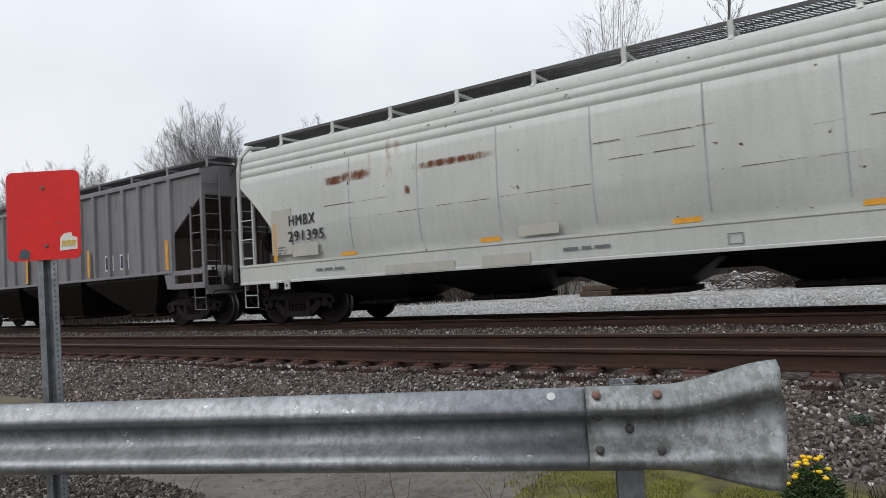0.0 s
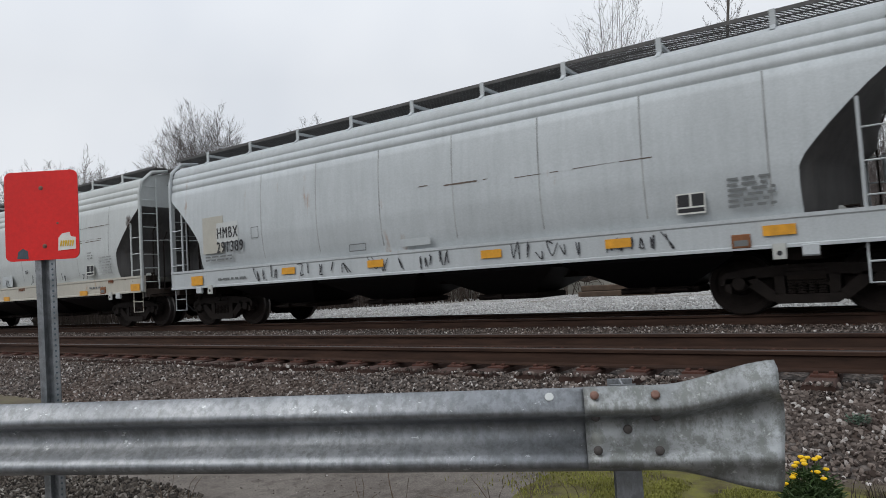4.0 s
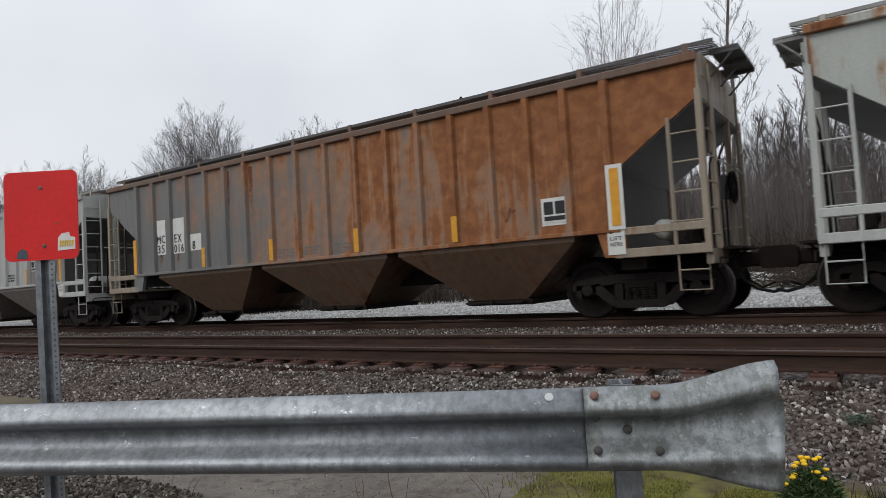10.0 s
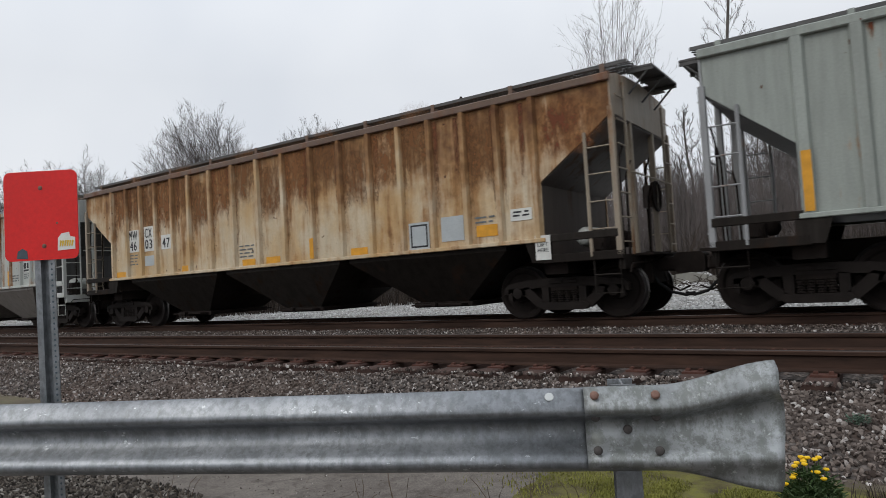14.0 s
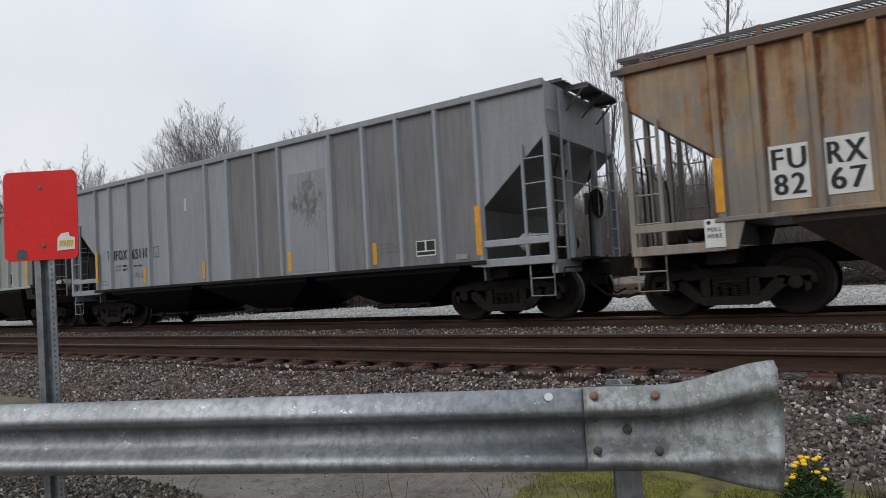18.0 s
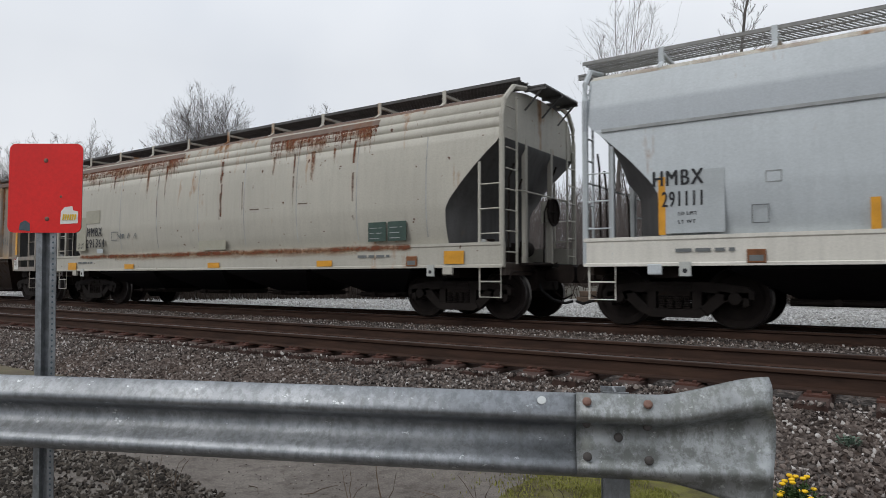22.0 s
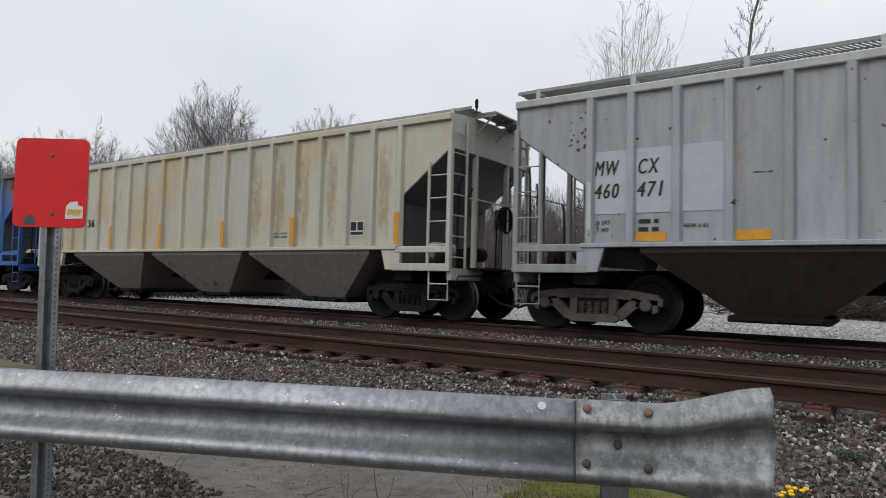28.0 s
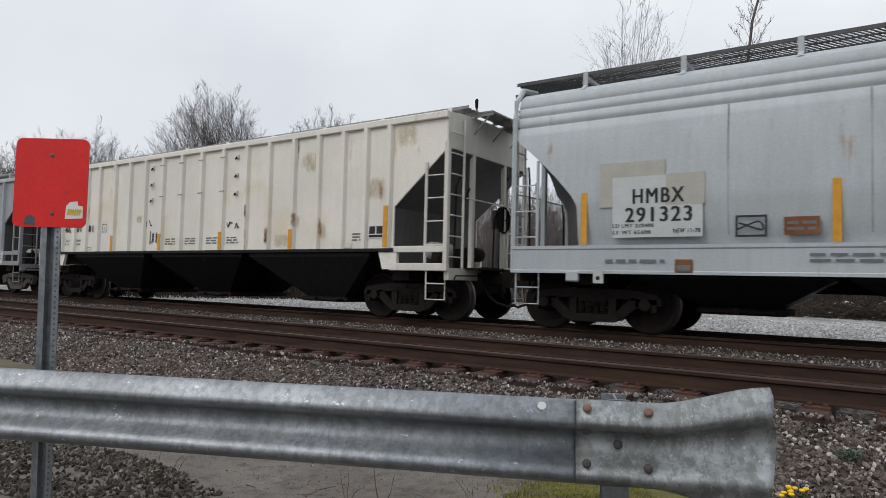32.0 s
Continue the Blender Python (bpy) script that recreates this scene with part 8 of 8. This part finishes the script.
fit_text(c, "LD LMT", 2.3, 1.68, 0.26, 0.06, YS - 0.004, WHITE_PATCH)
fit_text(c, "LT WT", 2.3, 1.58, 0.24, 0.06, YS - 0.004, WHITE_PATCH)
panel(c, "patch", 3.1, 1.82, 0.5, 0.12, PALE_BLUE, YS, "pale blue overpainted strip")
panel(c, "patch", 3.07, 2.05, 0.7, 0.35, BLUE_MID, YS, "blue overpainted square")
bars(c, 3.12, 1.72, 0.45, 2, YS - 0.004, PALE_BLUE, 0.05, 0.12)
bars(c, 3.95, 1.66, 0.5, 1, YS - 0.004, PALE_BLUE, 0.05, 0.12)
for x, z, w, h, m in ((5.53, 2.42, 0.64, 0.92, PALE_BLUE), (6.31, 2.34, 0.62, 0.74, PALE_GREY_BLUE), (7.07, 2.4, 0.65, 0.68, PALE_GREY_BLUE), (7.86, 2.35, 0.69, 0.72, BLUE_MID), (8.69, 2.36, 0.64, 0.7, PALE_BLUE), (9.47, 2.24, 0.66, 0.8, PALE_BLUE), (4.72, 2.5, 0.67, 0.3, BLUE_MID)):
    panel(c, "patch", x, z, w, h, m, YS, "overpainted square")
bars(c, 7.1, 2.0, 0.5, 5, YS - 0.004, PALE_BLUE, 0.03, 0.09)
bars(c, 7.85, 1.95, 0.5, 2, YS - 0.004, PALE_BLUE, 0.04, 0.09)
bars(c, 11.95, 1.84, 0.5, 2, YS - 0.004, PALE_BLUE, 0.04, 0.1)
uprights(c, (3.77, 6.19, 8.57, 10.97), 1.46, 0.43, 0.1)
uprights(c, (13.52,), 1.46, 0.82, 0.11)
for x in (10.34, 11.2):
    panel(c, "patch", x, 1.52, 0.52, 0.38, WHITE_PATCH, YS, "white bordered panel")
    panel(c, "patch", x + 0.025, 1.545, 0.47, 0.33, NAVY_PATCH, YS - 0.008, "black inspection field")
    bars(c, x + 0.07, 1.78, 0.35, 2, YS - 0.016, SEAM, 0.02, 0.1)
panel(c, "patch", 12.95, 1.6, 0.5, 0.16, END_BROWN, YS, "brown worn label")
rust_patch(c, 6.6, 1.5, 0.35, 0.08, 199)
for k, (xa, w) in enumerate(((1.45, 0.6), (2.25, 0.65), (3.1, 0.6), (3.9, 0.65), (4.75, 0.6), (7.9, 0.65), (8.7, 0.64), (10.3, 0.65), (11.1, 0.7), (11.95, 0.7), (12.85, 0.65), (13.7, 1.0))):
    rust_runs(c, ((xa + w * (0.3 + 0.4 * (k % 2)), 3.9, 0.95 + 0.3 * math.sin(k * 2.7), w * 0.42),), DRIP if k % 3 else UMBER, False, "brown rust soaking down from the top chord")

c = ribbed_hopper("cream ribbed covered hopper car with yellow rust stains", 220.07, 15.33, PAINT["cream"], UNDER["grey"], 16, grate=GRATE_WHITE, board=3.98, end_mat=TRIM["cream"], cut=1.25, rib_at=PS_RIBS)
pieces(c, (("MW", 1.42, 2.38, 0.4), ("CX", 2.1, 2.38, 0.36), ("46", 1.44, 2.06, 0.36), ("39", 2.1, 2.06, 0.36), ("36", 2.8, 2.06, 0.36)), 0.22)
uprights(c, [x - 0.05 for x in (1.31, 4.12, 6.45, 8.95, 11.29, 14.12)], 1.45, 0.6)
bars(c, 10.65, 1.7, 0.5, 2, YS - 0.004, SEAM_DARK)
data_plate(c, 12.9, 1.62, YS, 0.36, 0.3)
rust_runs(c, [(x + 0.1, 3.62, 1.0 + 0.5 * math.sin(x * 4), 0.1) for x in PS_RIBS[8:16]], STAIN, False, "yellow-brown stain")
for k, x in enumerate((9.9, 10.65, 11.4, 12.2, 13.6)):
    rust_patch(c, x, 1.6, 0.3, 1.8, 220 + k, None, (STAIN, STAIN))

c = ribbed_hopper("steel grey ribbed covered hopper car with rust spots", 236.67, 15.41, PAINT["steel_grey"], UNDER["rust"], 19, grate=GRATE_WHITE, board=4.09, end_mat=TRIM["steel"], truck_mat=TRUCK_GREY, chord=TRIM["pale"], cut=1.27, cut_z=(2.33, 3.25), panel_mats={i: PAINT["steel_rusty"] for i in (9, 10, 11)},
                  rib_at=(1.35, 2.0, 2.68, 3.4, 4.15, 4.87, 5.67, 6.5, 7.31, 8.13, 8.98, 9.8, 10.58, 11.31, 12.07, 12.8, 13.47, 14.08))
panel(c, "patch", 1.41, 1.86, 0.52, 0.98, FIELD_PATCH, YS, "pale repainted field")
panel(c, "patch", 2.07, 1.86, 0.54, 0.98, FIELD_PATCH, YS, "pale repainted field")
panel(c, "patch", 2.75, 1.86, 0.58, 0.98, FIELD_PATCH, YS, "pale repainted field")
pieces(c, (("MW", 1.42, 2.46, 0.40), ("CX", 2.11, 2.45, 0.32), ("460", 1.42, 2.10, 0.40), ("471", 2.09, 2.10, 0.40)), 0.23, slant=0.22)
fit_text(c, "LD LMT", 1.42, 1.7, 0.26, 0.06, YS - 0.009)
fit_text(c, "LT WT", 1.42, 1.58, 0.24, 0.06, YS - 0.009)
bars(c, 2.12, 1.7, 0.3, 2, YS - 0.009, None, 0.06, 0.12)
fit_text(c, "NEW 5-81", 2.78, 1.62, 0.34, 0.06, YS - 0.009)
flats(c, (2.07, 3.47, 5.73, 9.06, 11.42, 13.7), 1.43, 0.46, 0.14, YS)
panel(c, "patch", 1.33, 1.62, 0.06, 0.75, LIGHT_PATCH, YP - 0.002, "pale strip on the post")
for k, (x, z, w, h) in enumerate(((6.6, 1.54, 0.5, 0.5), (7.38, 1.6, 0.36, 0.75), (8.3, 1.58, 0.26, 0.5), (10.85, 1.6, 0.26, 0.3), (11.44, 1.56, 0.34, 0.5), (12.28, 1.72, 0.26, 0.4), (6.7, 2.6, 0.35, 0.5), (1.0, 2.9, 0.3, 0.6), (8.0, 2.9, 0.2, 0.6), (8.9, 2.3, 0.2, 0.3))):
    s = Shape()
    r = random.Random(240 + k)
    for _ in range(16):
        cx, cz, q = x + w * r.random(), z + h * r.random(), r.uniform(0.012, 0.034)
        s.prism([(cx + q * r.uniform(0.7, 1.3) * math.cos(a), cz + q * r.uniform(0.7, 1.3) * math.sin(a)) for a in (0, 0.9, 1.8, 2.7, 3.6, 4.5, 5.4)], 1, YS - 0.003, YS)
    tagged(part("rust_spots", s, DRIP if k % 2 else SCRAPE, c, "paint flaked off in dark spots"), kind="stuff")
for k, (x, z, w, h) in enumerate(((8.9, 2.5, 0.16, 1.1), (9.72, 2.4, 0.17, 1.15), (7.27, 2.8, 0.08, 0.7))):
    rust_patch(c, x, z, w, h, 250 + k, YP - 0.003, (SCRAPE, DRIP))
    rust_patch(c, x - 0.02, z + 0.2, w + 0.04, h - 0.25, 253 + k, YP - 0.006, (SCRAPE, SCRAPE))
rust_runs(c, ((8.35, 3.66, 0.5, 0.16), (8.75, 3.66, 0.42, 0.14), (8.06, 3.6, 0.9, 0.05), (10.2, 3.66, 0.75, 0.34), (10.0, 3.6, 1.2, 0.1), (9.5, 3.66, 0.5, 0.2)), UMBER, False, "orange-brown rust below the top chord")
scrapes(c, ((6.5, 6.97, 2.4), (3.7, 3.95, 2.35)), YS - 0.001, SCRAPE, 0.03, 9)
bars(c, 12.2, 1.7, 0.5, 4, YS - 0.004, SEAM_DARK, 0.03, 0.06)
panel(c, "patch", 13.6, 1.62, 0.4, 0.38, SCRAPE, YS, "dark worn panel")
hand_plate(c, 14.0, "LIFT")

c = ribbed_hopper("ivory white ribbed covered hopper car", 253.44, 15.18, PAINT["ivory"], UNDER["black"], 18, grate=GRATE_WHITE, board=4.0, end_mat=TRIM["ivory"], eave=3.84, low=1.36, cut=1.26, cut_z=(2.16, 3.2), rib_w=0.12,
                  rib_at=(1.34, 2.04, 2.68, 3.33, 4.12, 4.85, 5.58, 6.36, 7.17, 7.96, 8.79, 9.62, 10.38, 11.16, 11.9, 12.6, 13.2, 13.8))
pieces(c, (("MW", 1.42, 2.36, 0.38), ("CX", 2.1, 2.36, 0.28), ("46", 1.44, 1.93, 0.32), ("01", 2.1, 1.94, 0.27), ("81", 2.77, 1.93, 0.26)), 0.18)
for text, x, z, w in (("LD LMT", 1.46, 1.66, 0.26), ("LT WT", 1.46, 1.55, 0.24), ("200600", 2.1, 1.66, 0.25), ("62400", 2.1, 1.55, 0.22)):
    fit_text(c, text, x, z, w, 0.06, YS - 0.004)
outlined(c, 3.5, 1.9, 0.23, 0.23, YS - 0.004, BLACK_PAINT, 0.012)
fit_text(c, "C", 3.58, 1.95, 0.07, 0.08, YS - 0.004)
outlined(c, 2.75, 1.4, 0.2, 0.08, YS - 0.004, BLACK_PAINT, 0.012)
for x in (6.52, 7.34, 8.18, 8.95, 12.87):
    bars(c, x, 1.64, 0.42, 3, YS - 0.004, SEAM_DARK, 0.03, 0.06)
uprights(c, (1.22,), 1.40, 0.78, 0.1)
uprights(c, (4.06, 6.3, 8.73, 11.1), 1.37, 0.42, 0.11)
uprights(c, (13.72,), 1.38, 0.8, 0.11)
scrawl(c, 5.62, 1.95, 0.3, 0.25, YS - 0.003, INK, 51, 2, 0.016)
scrawl(c, 5.8, 1.5, 0.4, 0.45, YS - 0.003, INK, 55, 3, 0.012)
scrawl(c, 8.92, 1.85, 0.55, 0.22, YS - 0.003, INK, 52, 4, 0.013)
for x in (5.86, 9.24):
    for z in (2.68, 3.1, 3.52):
        cl = part("rope_cleat", Shape().box(x - 0.05, x + 0.05, -1.57, -1.53, z - 0.035, z + 0.06, 0.01), TRIM["ivory"], c, "small steel cleat")
        part("cleat_pin", Shape().tube([(x - 0.02, -1.585, z - 0.05), (x + 0.03, -1.585, z + 0.0)], 0.018, 6), RAW_STEEL, cl)
for i in (7, 8, 9, 10):
    x = (1.34, 2.04, 2.68, 3.33, 4.12, 4.85, 5.58, 6.36, 7.17, 7.96, 8.79)[i]
    for z in (2.75, 3.55):
        part("post_clip", Shape().box(x - 0.09, x + 0.09, -1.615, -1.606, z - 0.012, z + 0.012), TRIM["steel"], c, "strap clip across the post")
rust_runs(c, ((11.22, 3.72, 0.45, 0.1), (5.5, 2.35, 0.35, 0.05)), DRIP, False)
for k, (x, z, w, h) in enumerate(((13.15, 2.35, 0.5, 0.4), (5.2, 2.1, 0.3, 0.2), (10.6, 1.4, 0.5, 0.3), (11.4, 3.0, 0.5, 0.4), (13.9, 3.3, 0.5, 0.4))):
    rust_patch(c, x, z, w, h, 260 + k, None, (STAIN, STAIN))
for k, (x, z, w, h) in enumerate(((11.17, 1.85, 0.14, 0.28), (10.33, 1.5, 0.1, 0.36), (9.63, 2.1, 0.06, 0.3), (12.0, 1.6, 0.1, 0.4), (13.6, 2.3, 0.09, 0.35))):
    rust_patch(c, x, z, w, h, 266 + k, YP - 0.003, (SCRAPE_RUST, UMBER))
data_plate(c, 13.3, 1.56, YS, 0.37, 0.25)
panel(c, "vent_plate", 12.65, 1.38, 0.22, 0.1, TRIM["ivory"], YS - 0.01, "small louvred vent")

c = rounded_hopper("pale grey smooth-sided covered hopper car with a beige repainted square", 269.94, 15.05, PAINT["white_c"])
number_on(c, "HMBX", "291323", 2.06, 1.99, 0.76, 0.22, 1.95, 1.71, 0.98, patch=((1.54, 1.95, 1.0, 0.68, BEIGE_PATCH), (1.75, 1.48, 1.32, 0.92, LIGHT_PATCH), (2.55, 1.95, 0.55, 0.46, BEIGE_PATCH)))
fit_text(c, "LD LMT 220400", 1.76, 1.63, 0.62, 0.055, Y - 0.012)
fit_text(c, "LT WT 65600", 1.76, 1.53, 0.58, 0.055, Y - 0.012)
fit_text(c, "NEW 11-78", 2.66, 1.54, 0.38, 0.06, Y - 0.012)
outlined(c, 3.5, 1.46, 0.4, 0.3, Y - 0.002, INK, 0.03, "sprayed black square")
scrawl(c, 3.5, 1.5, 0.4, 0.2, Y, INK, 95, 1, 0.014)
panel(c, "patch", 4.1, 1.48, 0.42, 0.24, SCRAPE_RUST, Y, "rusty brown patch")
bars(c, 4.14, 1.62, 0.34, 2, Y - 0.009, SEAM_DARK, 0.04, 0.08)
uprights(c, (1.24, 4.66), 1.38, 0.82, 0.1, Y)
sill_print(c, (1.64,), 1.1, 0.9)
bars(c, 4.4, 1.2, 1.6, 2, Y - 0.004, SEAM_DARK)
sill_fittings(c, 15.05, (2.69,))


def motions():
    """The train rolls past, slowing very slightly; its wheels turn with it."""
    ramp = lambda t, a, b: max(0.0, min(1.0, (t - a) / (b - a)))
    gone = lambda t: SPEED * t - SLOWING * t * t + 0.24 * ramp(t, 13.0, 13.2) + 0.26 * ramp(t, 21.0, 23.6)
    times = sorted([0.5 * i for i in range(65)] + [13.2])
    for car, x0 in cars:
        walk(car, [(t, pose(x0 - gone(t), TRACK_Y[1], 0)) for t in times])
    step = 2.0 / FPS
    count = int(32.0 / step)
    first = wheelsets[0]
    walk(first, [(i * step, pose(0, 0, 0, 0, -math.degrees(gone(i * step) / WHEEL_R), 0)) for i in range(count + 1)])
    for w in wheelsets[1:]:
        keys = w.animation_data_create()
        keys.action = first.animation_data.action
        keys.action_slot = first.animation_data.action_slot


motions()
